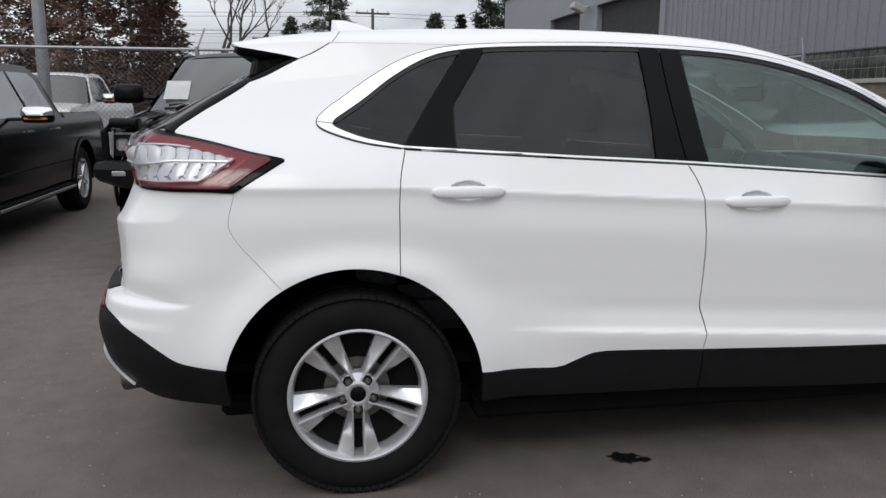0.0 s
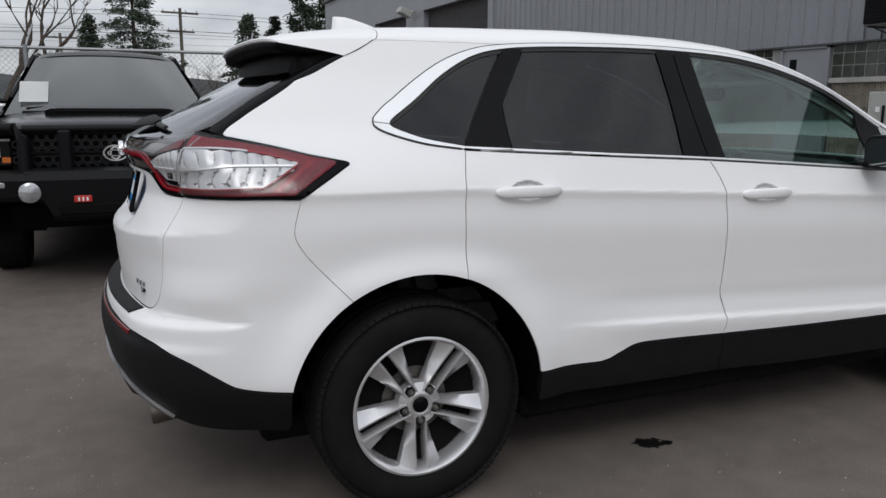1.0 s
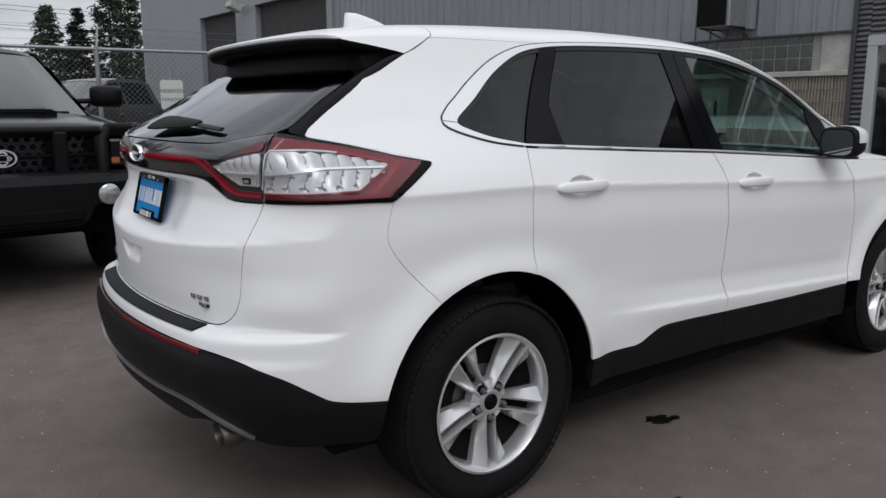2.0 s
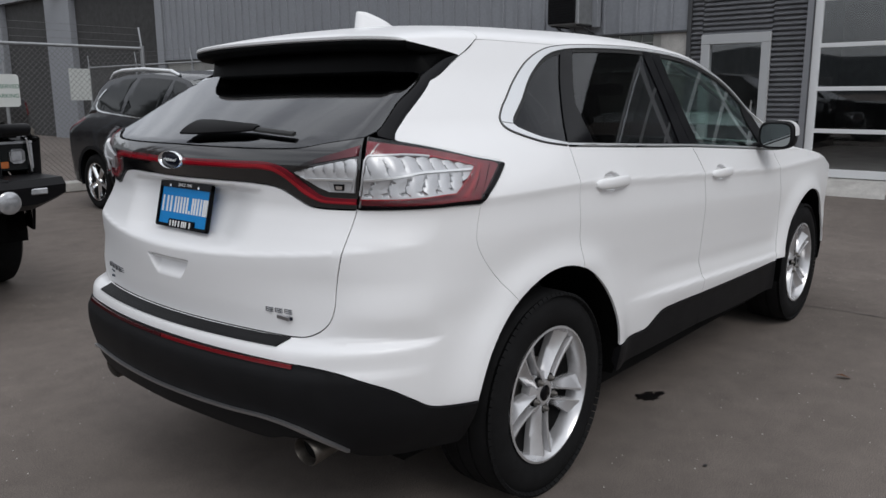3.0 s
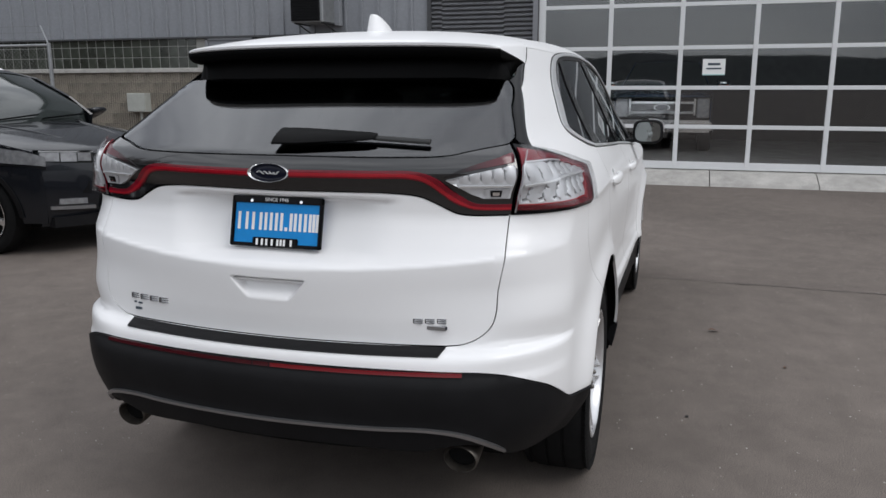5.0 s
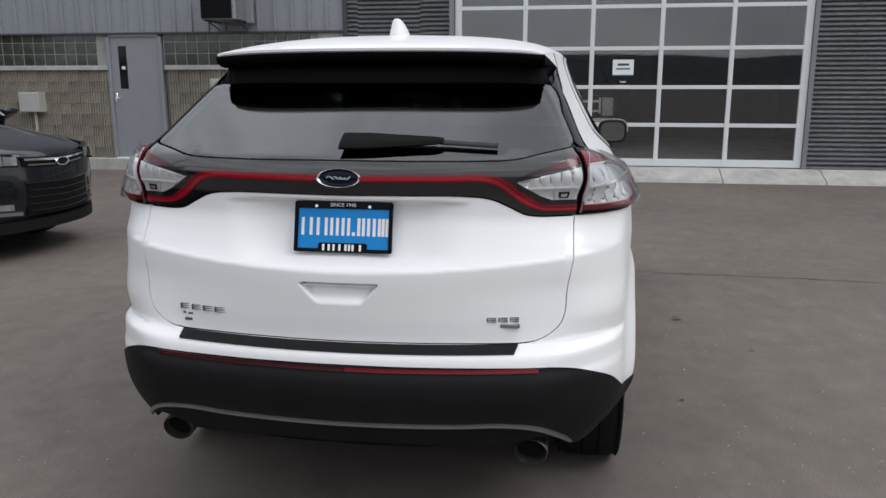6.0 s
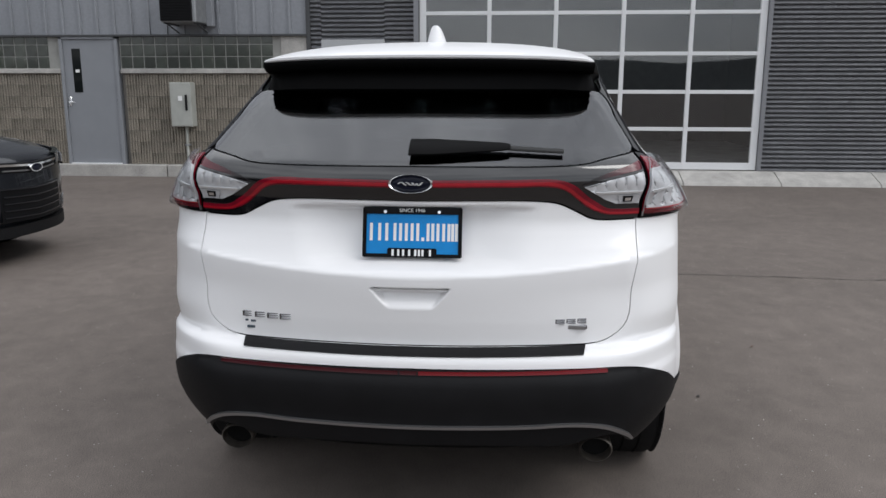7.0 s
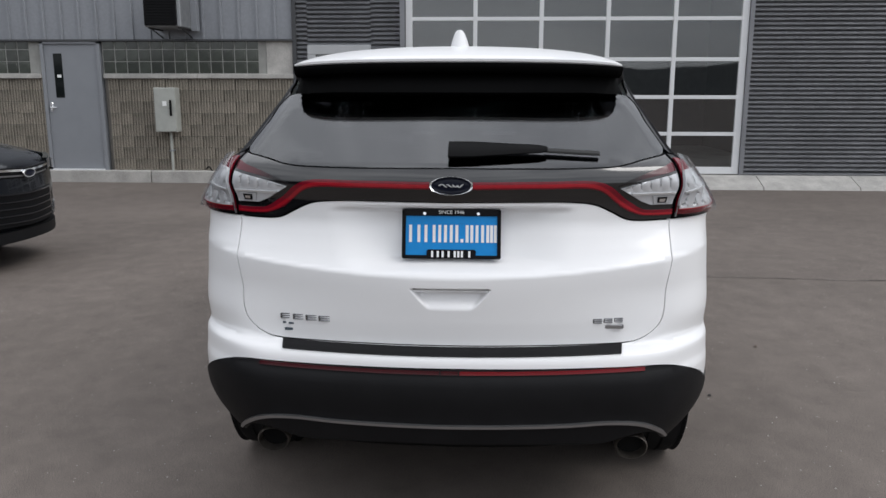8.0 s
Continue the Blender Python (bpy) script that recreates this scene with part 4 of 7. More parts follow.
sections = [[a + Vector((dx, -.010 * q * (1 if a.y > 0 else -1) * float(ramp(.40, .60, abs(a.y))) * dx / .06, dz)) * q for a, q in zip(outer, lip)] for dx, dz in ((0, 0), (-.002, -.010), (.004, -.022), (.018, -.031), (.040, -.035), (.070, -.032))]
hung = sections[-1]
sections += [[a.lerp(b, u) + Vector((0, 0, .022 * math.sin(math.pi * u) * max(0, 1 - (abs(a.y) / .56) ** 6))) for a, b in zip(hung, inner)] for u in np.linspace(.15, 1, 6)]
part("spoiler_underside", loft(sections, closed=False), DEEP_BLACK, spoiler, "black underside with a rounded lip", smooth=50)

# shark-fin aerial
rings = []
for k in range(9):
    u = k / 8
    z0, h = float(CROWN(0.0)) - .006, .0
    w = .028 * (1 - u) ** .6 + .009
    x_back, x_front = -.052 + .008 * u, .170 - .160 * u ** 1.9
    z = z0 + .066 * u
    rings.append([((x_back + x_front) / 2 + (x_front - x_back) / 2 * math.cos(t), w * math.sin(t) * (1 - .35 * math.cos(t)), z) for t in np.linspace(0, 2 * math.pi, 20, endpoint=False)])
part("aerial", loft(rings), WHITE, car, smooth=60)

# rear wiper on the glass
def on_glass(y, z, lift):
    p, n = on_skin(np.array([y]), np.array([z]))
    return p[0] + n[0] * lift


wiper = []
for k in range(13):
    u = k / 12
    y, h = .012 - .305 * u, .021 * (1 - .75 * max(0, u - .25)) * (1 if u < .97 else .7)
    zc = 1.293 + .006 * u
    ring = []
    for t in np.linspace(0, 2 * math.pi, 10, endpoint=False):
        ring.append(tuple(on_glass(y, zc + h * math.sin(t), .012 + .020 * (.5 + .5 * math.cos(t)) * (1 - .5 * u))))
    wiper.append(ring)
wip = part("rear_wiper", loft(wiper), DEEP_BLACK, gate, "black wiper arm", smooth=50)
arm = []
for k in range(7):
    y = -.285 - .172 * k / 6
    arm.append([tuple(on_glass(y, 1.299 + .005 * math.sin(t) - .010 * k / 6, .012 + .006 * math.cos(t))) for t in np.linspace(0, 2 * math.pi, 8, endpoint=False)])
part("wiper_blade", loft(arm), SEAL, wip)

# number plate in its frame, turned into plain bars and blocks
lean = 13.5
plate_m = pose(-.840, 0, 1.057) @ pose(0, 0, 0, 0, lean, 0) @ Matrix.Diagonal((1, .970, .925, 1))
plate = thing("number_plate", "blue dealer plate in a black frame", "")
plate.parent, plate.matrix_basis = gate, plate_m
part("plate_sheet", block((-.003, -.148, -.074), (.003, .148, .074), .001), PLATE_BLUE, plate, "blue sheet")
bm = bmesh.new()
for lo, hi in (((-.010, -.157, .060), (.004, .157, .083)), ((-.010, -.157, -.083), (.004, .157, -.071)), ((-.010, -.157, -.083), (.004, -.145, .083)), ((-.010, .145, -.083), (.004, .157, .083)), ((-.0095, -.078, -.083), (.004, .078, -.052))):
    block(lo, hi, .003, bm, seg=2)
part("plate_frame", bm, GLOSS_BLACK, plate, "black frame")
# each cell of the two lines as one to three upright bars
for y, high, low, proud, stroke, kind_ in ((.138, .058, -.028, -.0045, .0092, "plate_bar"), (.066, .021, -.078, -.0112, .0066, "frame_bar")):
    cells_ = ((1, .021), (1, .013), (1, .023), (2, .027), (1, .013), (2, .027), (0, .009), (2, .024), (2, .027), (3, .033))
    if kind_ == "frame_bar":
        cells_ = ((1, .016), (1, .010), (1, .020), (2, .026), (1, .010), (2, .030))
    for count, wide in cells_:
        for k in range(max(1, count)):
            at = y - (wide - stroke) * (k / (count - 1) if count > 1 else .5 if count == 0 or wide < .015 else .3)
            tall = high if count else .012
            part(kind_, block((proud, at - stroke, low), (proud + .0016, at, low + tall)), PLATE_WHITE, plate)
        y -= wide + (.0072 if kind_ == "plate_bar" else .0030)
for y in (-.085, .085):
    part("plate_screw", lathe([(.0001, -.002), (.005, -.002), (.005, .002), (.0001, .002)], 12, m=pose(-.011, y, .067, 0, 0, 90)), CHROME, plate)


def lettering(text, size, name, material, parent, m, depth=.0006):
    """Words in the built-in font, as a thin solid."""
    cu = bpy.data.curves.new(name, 'FONT')
    cu.body, cu.size, cu.extrude, cu.align_x, cu.align_y = text, size, depth, 'CENTER', 'CENTER'
    tmp = bpy.data.objects.new(name, cu)
    me = bpy.data.meshes.new_from_object(tmp)
    bpy.data.objects.remove(tmp)
    me.materials.clear()
    me.materials.append(material)
    ob = new(name, me)
    ob.parent, ob.matrix_basis = parent, m
    return ob


FACING = Matrix(((0, 0, -1, 0), (-1, 0, 0, 0), (0, 1, 0, 0), (0, 0, 0, 1)))
lettering("SINCE 1946", .0165, "plate_lettering", PLATE_WHITE, plate, Matrix.Translation((-.0106, 0, .0715)) @ FACING)

# oval badge, name badges as plain bars
em = thing("emblem", "navy oval badge with a chrome rim", "")
em.parent = gate
em.matrix_basis = Matrix.Translation((-.874, 0, 1.211)) @ Matrix.Diagonal((1, 1.0, .42, 1)) @ pose(0, 0, 0, 0, 0, -90)
part("rim", lathe([(.064, .004), (.069, -.006), (.0655, -.0125), (.060, -.010), (.058, -.004)], 48), CHROME, em, "chrome rim", smooth=60)
part("field", lathe([(.0001, -.0065), (.030, -.0062), (.0585, -.004), (.064, .004), (.0001, .005)], 48), BLUE_OVAL, em, "navy enamel", smooth=60)
for k, (u0, u1, w) in enumerate(((-.036, -.012, .012), (-.014, .006, .010), (.004, .020, .010), (.018, .036, .012))):
    sw = [(u0 + (u1 - u0) * j / 6, w * math.sin(j / 6 * math.pi * 1.5 + k) * .9) for j in range(7)]
    bm = bmesh.new()
    for (a, b), (c, d) in zip(sw, sw[1:]):
        rod((a, -.0085, b), (c, -.0085, d), .0030, 6, bm)
    part("script", bm, BRIGHT, em)


def badge(y0, y1, z0, z1, count, material, label):
    w = (y1 - y0) / count
    for k in range(count):
        bm = bmesh.new()
        y = y0 + w * (k + .5)
        p = on_glass(y, (z0 + z1) / 2, 0)
        for zz in (z0, (z0 + z1) / 2 - .0015, z1 - .003):
            block((p[0] - .004, y - abs(w) * .44, zz), (p[0] + .004, y + abs(w) * .40, zz + .003), .0008, bm)
        block((p[0] - .004, y + abs(w) * .30, z0), (p[0] + .004, y + abs(w) * .42, z1), .0008, bm)
        part("name_badge", bm, material, gate, label)


badge(.545, .375, .782, .799, 4, DARK_CHROME, "chrome name badge")
badge(-.437, -.537, .785, .799, 3, DARK_CHROME, "chrome name badge")
p = on_glass(-.49, .774, 0)
part("name_badge", block((p[0] - .003, -.534, .766), (p[0] + .003, -.442, .778), .001), SATIN, gate, "silver name badge")
p = on_glass(-.52, .774, 0)
part("name_badge", block((p[0] - .006, -.537, .767), (p[0] + .003, -.513, .777), .001), BLUE_OVAL, gate)
for y0, y1, z0, z1 in ((.535, .520, .765, .771), (.515, .49, .764, .770), (.528, .484, .744, .752)):
    p = on_glass((y0 + y1) / 2, (z0 + z1) / 2, 0)
    part("dealer_sticker", block((p[0] - .0015, y1, z0), (p[0] + .003, y0, z1), 0), INK, gate)

# tailgate grip and exhaust tips
bm = bmesh.new()
block((-.905, -.115, .888), (-.893, .115, .8945), .002, bm)
part("pull_handle", bm, WHITE, gate)
for sd in (-1, 1):
    bm = lathe([(.036, .14), (.043, 0), (.047, -.10), (.047, -.12), (.043, -.125), (.040, -.115), (.038, .0), (.036, .13)], 32, m=pose(-.728, sd * .580, .384, 6, 0, -90) @ Matrix.Diagonal((1.12, 1, .95, 1)))
    tip = part("exhaust_tip", bm, DULL_METAL, car, "sooty steel tailpipe tip", smooth=50)
    # black disc closes the pipe, standing in for the shade in its bore
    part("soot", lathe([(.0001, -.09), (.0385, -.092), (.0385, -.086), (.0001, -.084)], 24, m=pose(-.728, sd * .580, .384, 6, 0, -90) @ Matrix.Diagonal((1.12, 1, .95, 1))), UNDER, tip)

# door mirrors
for sd in (-1, 1):
    rings = []
    for k, (d, s_) in enumerate(((-.045, .92), (-.035, 1.0), (.02, .98), (.07, .86), (.105, .55), (.115, .2))):
        rings.append([(2.055 + d, sd * (.957 + .090 * s_ * np.sign(math.cos(t)) * abs(math.cos(t)) ** .55), 1.194 + .072 * s_ * np.sign(math.sin(t)) * abs(math.sin(t)) ** .6) for t in np.linspace(0, 2 * math.pi, 28, endpoint=False)])
    mir = part("door_mirror", loft(rings), BLACK_TRIM, car, "door mirror, black with a white cap", smooth=50)
    capr = [[(x + .004, sd * .957 + (y - sd * .957) * 1.04, 1.194 + (z - 1.194) * 1.05) for x, y, z in r] for r in rings[1:]]
    bm = loft(capr)
    bmesh.ops.delete(bm, geom=[v for v in bm.verts if v.co.z < 1.18 or (v.co.y * sd < .93)], context='VERTS')
    bmesh.ops.solidify(bm, geom=list(bm.faces), thickness=.003)
    part("mirror_cap", bm, WHITE, mir, "white cap", smooth=50)
    part("mirror_glass", loft([[(x, sd * .957 + (y - sd * .957) * .90, 1.194 + (z - 1.194) * .88) for x, y, z in [(2.008 - d, q[1], q[2]) for q in rings[0]]] for d in (0, .003)]), MIRROR, mir, "mirror glass")
    part("mirror_foot", loft([[(2.06 + .035 * math.cos(t), sd * y, z + .016 * math.sin(t)) for t in np.linspace(0, 2 * math.pi, 12, endpoint=False)] for y, z in ((.79, 1.130), (.84, 1.135), (.89, 1.145))]), BLACK_TRIM, mir, smooth=50)


# wheels
def wheel_parts(root, tyre_r, rim_r, face, width, spoke=True):
    """Tyre, rim with paired spokes, nuts and disc about the root; the outer face looks to -y."""
    h = width / 2
    prof = [(rim_r - .012, h * .72), (rim_r + .010, h * .92), (rim_r + .055, h), (tyre_r - .045, h * .96), (tyre_r - .012, h * .84), (tyre_r - .001, h * .66), (tyre_r, .3 * h), (tyre_r - .006, .28 * h), (tyre_r - .006, .22 * h), (tyre_r, .2 * h)]
    prof = prof + [(r, -w) for r, w in prof[::-1]]
    bm = lathe(prof, 96)
    part("tyre", bm, RUBBER, root, "black rubber tyre", smooth=40)
    bm = bmesh.new()
    for k in range(84):
        a = 2 * math.pi * k / 84
        for sg in (-1, 1):
            q = Matrix.Rotation(a, 4, 'Y') @ Matrix.Translation((tyre_r - .012, sg * h * .80, 0)) @ pose(0, 0, 0, 0, 0, -sg * 30)
            block((-.012, -.018, -.0118), (.0002, .017, .0118), 0, bm, q)
    tagged(part("tread", bm, RUBBER, root), kind="stuff")
    bm = lathe([(rim_r, -face), (rim_r + .004, -face - .004), (rim_r - .004, -face - .006), (rim_r - .012, -face + .004), (rim_r - .020, -face + .03), (rim_r - .024, h * .5), (rim_r - .012, h * .75)], 64)
    rim = part("rim", bm, ALLOY, root, "silver alloy rim", smooth=45)
    # black cone behind the spokes stands in for the shade inside the wheel
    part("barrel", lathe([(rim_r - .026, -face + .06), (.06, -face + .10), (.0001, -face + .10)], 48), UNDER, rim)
    part("brake_disc", lathe([(.05, -face + .085), (.150, -face + .085), (.152, -face + .09), (.150, -face + .097)], 48), STEEL, root)
    for k in range(5):
        base = radians(90 + 72 * k)
        for sg in (-1, 1):
            rows = []
            for j in range(9):
                u = j / 8
                r = .045 + (rim_r - .058) * u
                inner, crest = .0145 + .0015 * u, .0215 + .004 * u
                outer = .031 + .052 * u ** 1.25
                y = -face + .020 + .006 * math.sin(u * math.pi) - .016 * u
                sec = [(inner, y + .045), (inner, y + .006), (inner + .0025, y + .001), (crest, y), (crest + (outer - crest) * .40, y + .012), (outer - .002, y + .030 - .008 * u), (outer, y + .034), (outer, y + .050)]
                rows.append([Matrix.Rotation(base, 4, 'Y') @ Vector((r, yy, sg * lat)) for lat, yy in sec])
            part("spoke", loft(rows), ALLOY, rim, smooth=30)
    part("hub", lathe([(.0001, -face + 0.0220), (.030, -face + 0.0220), (.034, -face + 0.0200), (.040, -face + 0.0200), (.052, -face + 0.0260), (.076, -face + 0.0360), (.079, -face + 0.0440), (.079, -face + 0.0700)], 40), ALLOY, rim, smooth=40)
    part("centre_cap", lathe([(.0001, -face + 0.0150), (.024, -face + 0.0160), (.028, -face + 0.0190), (.029, -face + 0.0300)], 32), GLOSS_BLACK, rim, "dark centre cap", smooth=40)
    for k in range(5):
        a = radians(90 + 36 + 72 * k)
        at = Matrix.Translation((.0580 * math.cos(a), 0, .0580 * math.sin(a)))
        # black disc round each nut: the pocket's shade is put into its colour
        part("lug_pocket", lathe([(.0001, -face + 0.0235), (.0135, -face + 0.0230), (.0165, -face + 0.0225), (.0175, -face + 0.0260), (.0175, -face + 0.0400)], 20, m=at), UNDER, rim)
        part("lug_nut", lathe([(.0001, -face + 0.0040), (.005, -face + 0.0050), (.0095, -face + 0.0110), (.0105, -face + 0.0180), (.0125, -face + 0.0210), (.0125, -face + 0.0300)], 12, m=at), STEEL, rim, "dark steel wheel nut", smooth=40)


wheel = thing("wheel", "wheel with a five-pair-spoke silver alloy rim", "", m=pose(0, -.782, HUB))
wheel.parent = car
wheel_parts(wheel, .3695, .243, .107, .236)
for m in (pose(AXLES[1], -.782, HUB, 0, 23, 0), pose(0, .782, HUB, 0, 0, 180), pose(AXLES[1], .782, HUB, 0, 11, 180)):
    copy_thing(wheel, m).parent = car

# cabin, seen through the glass
def cushion(name, lo, hi, parent, material, m=None, bev=.05):
    return part(name, block(lo, hi, bev, seg=4), material, parent, smooth=60, m=m)


part("cabin_floor", block((-.70, -.72, .42), (2.45, .72, .45)), UNDER, car)
for sd in (-1, 1):
    part("door_lining", block((.56, sd * .815 - .015, .50), (2.25, sd * .815 + .015, 1.10), .01), TRIM_GREY, car)
    part("load_lining", block((-.55, sd * .70 - .015, .90), (.55, sd * .70 + .015, 1.17), .01), TRIM_GREY, car)
part("dashboard", loft([[(1.90, y, .78), (1.86, y, .95), (1.95, y, 1.06), (2.01, y, 1.150 - .03 * abs(y)), (2.10, y, 1.158 - .03 * abs(y)), (2.36, y, 1.118 - .02 * abs(y)), (2.50, y, 1.06), (2.45, y, .70)] for y in np.linspace(-.76, .76, 9)]), TRIM_GREY, car, smooth=50)
for sy in (-.37, .37):
    seat = thing("front_seat", "", "")
    seat.parent = car
    cushion("seat_cushion", (1.05, sy - .25, .50), (1.58, sy + .25, .68), seat, CLOTH)
    cushion("seat_back", (-.07, sy - .25, 0), (.07, sy + .25, .60), seat, CLOTH, pose(1.16, 0, .65, 0, -18, 0))
    cushion("headrest", (-.06, sy - .13, .64), (.06, sy + .13, .83), seat, CLOTH, pose(1.16, 0, .66, 0, -16, 0), .04)
bench = thing("rear_bench", "", "")
bench.parent = car
cushion("seat_cushion", (.12, -.66, .52), (.62, .66, .70), bench, CLOTH)
cushion("seat_back", (-.07, -.66, 0), (.07, .66, .55), bench, CLOTH, pose(.12, 0, .64, 0, -18, 0))
for sy in (-.42, 0, .42):
    cushion("headrest", (-.05, sy - .13, .57), (.05, sy + .13, .73), bench, CLOTH, pose(.12, 0, .64, 0, -14, 0), .04)
ring = bmesh.new()
for k in range(24):
    a, b = 2 * math.pi * k / 24, 2 * math.pi * (k + 1) / 24
    rod((0, .185 * math.cos(a), .185 * math.sin(a)), (0, .185 * math.cos(b), .185 * math.sin(b)), .016, 8, ring)
block((-.02, -.16, -.03), (.03, .16, .03), .01, ring)
part("steering_wheel", ring, TRIM_GREY, car, smooth=50, m=pose(1.73, .37, .97, 0, 22, 0))
mirror_in = part("cabin_mirror", block((1.905, -.125, 1.400), (1.94, .125, 1.468), .012, seg=2), TRIM_GREY, car, "rear-view mirror", smooth=40)
part("mirror_glass", block((1.902, -.117, 1.407), (1.906, .117, 1.461)), MIRROR, mirror_in, "mirror glass")
part("stem", rod((1.93, 0, 1.45), (1.985, 0, 1.487), .012), TRIM_GREY, mirror_in)
for vy in (-.17, .17):
    rim_v = [(-.060, -.034), (.036, -.040), (.062, .028), (-.030, .040)]
    bm = bmesh.new()
    for (a, b), (c, d) in zip(rim_v, rim_v[1:] + rim_v[:1]):
        rod((1.985 + b * .35, vy - a, 1.122 + b), (1.985 + d * .35, vy - c, 1.122 + d), .0045, 8, bm)
    part("air_vent", bm, SATIN, car, "silver-rimmed air vent", smooth=50)
for sd in (-1, 1):
    part("pillar_lining", loft([[(x + dx, sd * (float(flank(np.array(x), np.array(z))) - .035 - dy), z - .02) for dx, dy in ((-.03, 0), (.03, 0), (.03, .03), (-.03, .03))] for x, z in ((1.45, 1.57), (1.75, 1.50), (2.05, 1.38), (2.35, 1.20), (2.45, 1.12))]), LIGHT_TRIM, car)
part("headlining", block((-.10, -.50, 1.615), (1.45, .50, 1.63), .005), LIGHT_TRIM, car)

# ---- ground, kerbs and the building ----
def structure(name, bm, material, label="", smooth=False):
    return tagged(part(name, bm, material, None, label, smooth), kind="structure")


bm = bmesh.new()
bmesh.ops.create_grid(bm, x_segments=2, y_segments=2, size=900)
ground = structure("ground", bm, ASPHALT, "worn dark grey asphalt")
FACE = 10.08
# concrete apron before the big door, a kerb under the block wall
apron = bmesh.new()
for k in range(9):
    y1 = 2.95 - 1.52 * k
    prism([(9.42, -.05), (10.05, -.05), (10.05, .185), (9.86, .185), (9.48, .045)], y1 - 1.505, y1, 'y', apron)
structure("apron", apron, CONCRETE, "pale concrete apron with open joints")
kerb = bmesh.new()
for k in range(6):
    block((9.93, 2.97 + 2.6 * k, -.05), (10.06, 5.555 + 2.6 * k, .205), .012, kerb)
structure("kerb", kerb, CONCRETE, "pale concrete kerb")

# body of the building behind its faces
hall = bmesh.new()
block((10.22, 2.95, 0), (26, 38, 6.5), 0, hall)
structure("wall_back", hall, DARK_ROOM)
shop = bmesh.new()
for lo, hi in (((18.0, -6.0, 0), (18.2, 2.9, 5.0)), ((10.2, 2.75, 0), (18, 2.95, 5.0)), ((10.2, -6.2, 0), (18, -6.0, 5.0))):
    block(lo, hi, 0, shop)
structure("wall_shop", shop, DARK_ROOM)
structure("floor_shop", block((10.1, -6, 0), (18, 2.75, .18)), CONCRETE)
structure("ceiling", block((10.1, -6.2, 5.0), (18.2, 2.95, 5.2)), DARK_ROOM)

# glass-block band with its sill
ledge = bmesh.new()
for y0, y1 in ((3.05, 6.30), (7.37, 18.5)):
    n = max(1, round((y1 - y0) / 1.6))
    for k in range(n):
        block((9.995, y0 + (y1 - y0) * k / n, 1.755), (10.15, y0 + (y1 - y0) * (k + 1) / n - .006, 1.832), .008, ledge)
structure("window_sill", ledge, CONCRETE, "weathered concrete ledge")
structure("wall_mortar", block((10.10, 3.05, 0), (10.22, 6.32, 1.76)), MORTAR)
structure("wall_mortar", block((10.10, 7.37, 0), (10.22, 18.5, 1.76)), MORTAR)
structure("window_grout", block((10.079, 3.05, 1.83), (10.22, 6.32, 2.45)), GROUT)
structure("window_grout", block((10.079, 7.37, 1.83), (10.22, 18.5, 2.45)), GROUT)
structure("wall_patch", block((10.06, 3.05, 1.832), (10.14, 3.50, 2.40), .004), CONCRETE)

# steel door with a narrow light
door_1 = tagged(thing("door_1", "grey painted steel door with a narrow window", ""), kind="structure")
part("leaf", block((10.05, 6.40, .215), (10.10, 7.315, 2.325), .004), GREY_DOOR, door_1)
fr = bmesh.new()
for lo, hi in (((10.02, 7.315, .20), (10.16, 7.372, 2.38)), ((10.02, 6.335, .20), (10.16, 6.40, 2.38)), ((10.02, 6.335, 2.325), (10.16, 7.372, 2.385))):
    block(lo, hi, .004, fr)
part("frame", fr, GREY_DOOR, door_1)
wn_ = part("vision_panel", block((10.042, 7.015, 1.435), (10.056, 7.165, 2.170), .004), DARK_GLASS, door_1, "dark narrow pane")
part("notice", block((10.040, 7.045, 1.77), (10.043, 7.115, 1.82)), PAPER, door_1)
lev = bmesh.new()
block((10.035, 7.235, 1.20), (10.052, 7.285, 1.36), .006, lev)
rod((10.03, 7.26, 1.27), (10.0, 7.26, 1.27), .012, 10, lev)
rod((10.0, 7.265, 1.27), (10.0, 7.15, 1.27), .010, 10, lev)
part("door_handle", lev, CHROME, door_1, "steel lever handle", smooth=40)
for z in (.45, 1.22, 2.08):
    part("hinge", rod((10.036, 6.398, z), (10.036, 6.398, z + .11), .010, 8), FLASHING, door_1)
part("threshold", block((9.99, 6.40, .195), (10.10, 7.315, .222), .004), WHITE_FRAME, door_1)

# ribbed metal cladding over the band
def rib_sheet(y0, y1, z0, z1, pitch, name):
    """A sheet with upright ribs, from y0 to y1."""
    pts, y = [], y0
    while y < y1 - .01:
        for dy, dx in ((0, 0), (pitch - .050, 0), (pitch - .044, -.036), (pitch - .014, -.036), (pitch - .008, 0)):
            if y + dy <= y1:
                pts.append((y + dy, dx))
        y += pitch
    pts.append((y1, 0))
    ring = [(p, 10.065 + d) for p, d in pts]
    b = bmesh.new()
    lo = [b.verts.new((x, p, z0)) for p, x in ring] + [b.verts.new((10.10, y1, z0)), b.verts.new((10.10, y0, z0))]
    hi = [b.verts.new((v.co.x, v.co.y, z1)) for v in lo]
    for k in range(len(lo)):
        j = (k + 1) % len(lo)
        b.faces.new((lo[k], lo[j], hi[j], hi[k]))
    b.faces.new(lo)
    b.faces.new(hi[::-1])
    return b


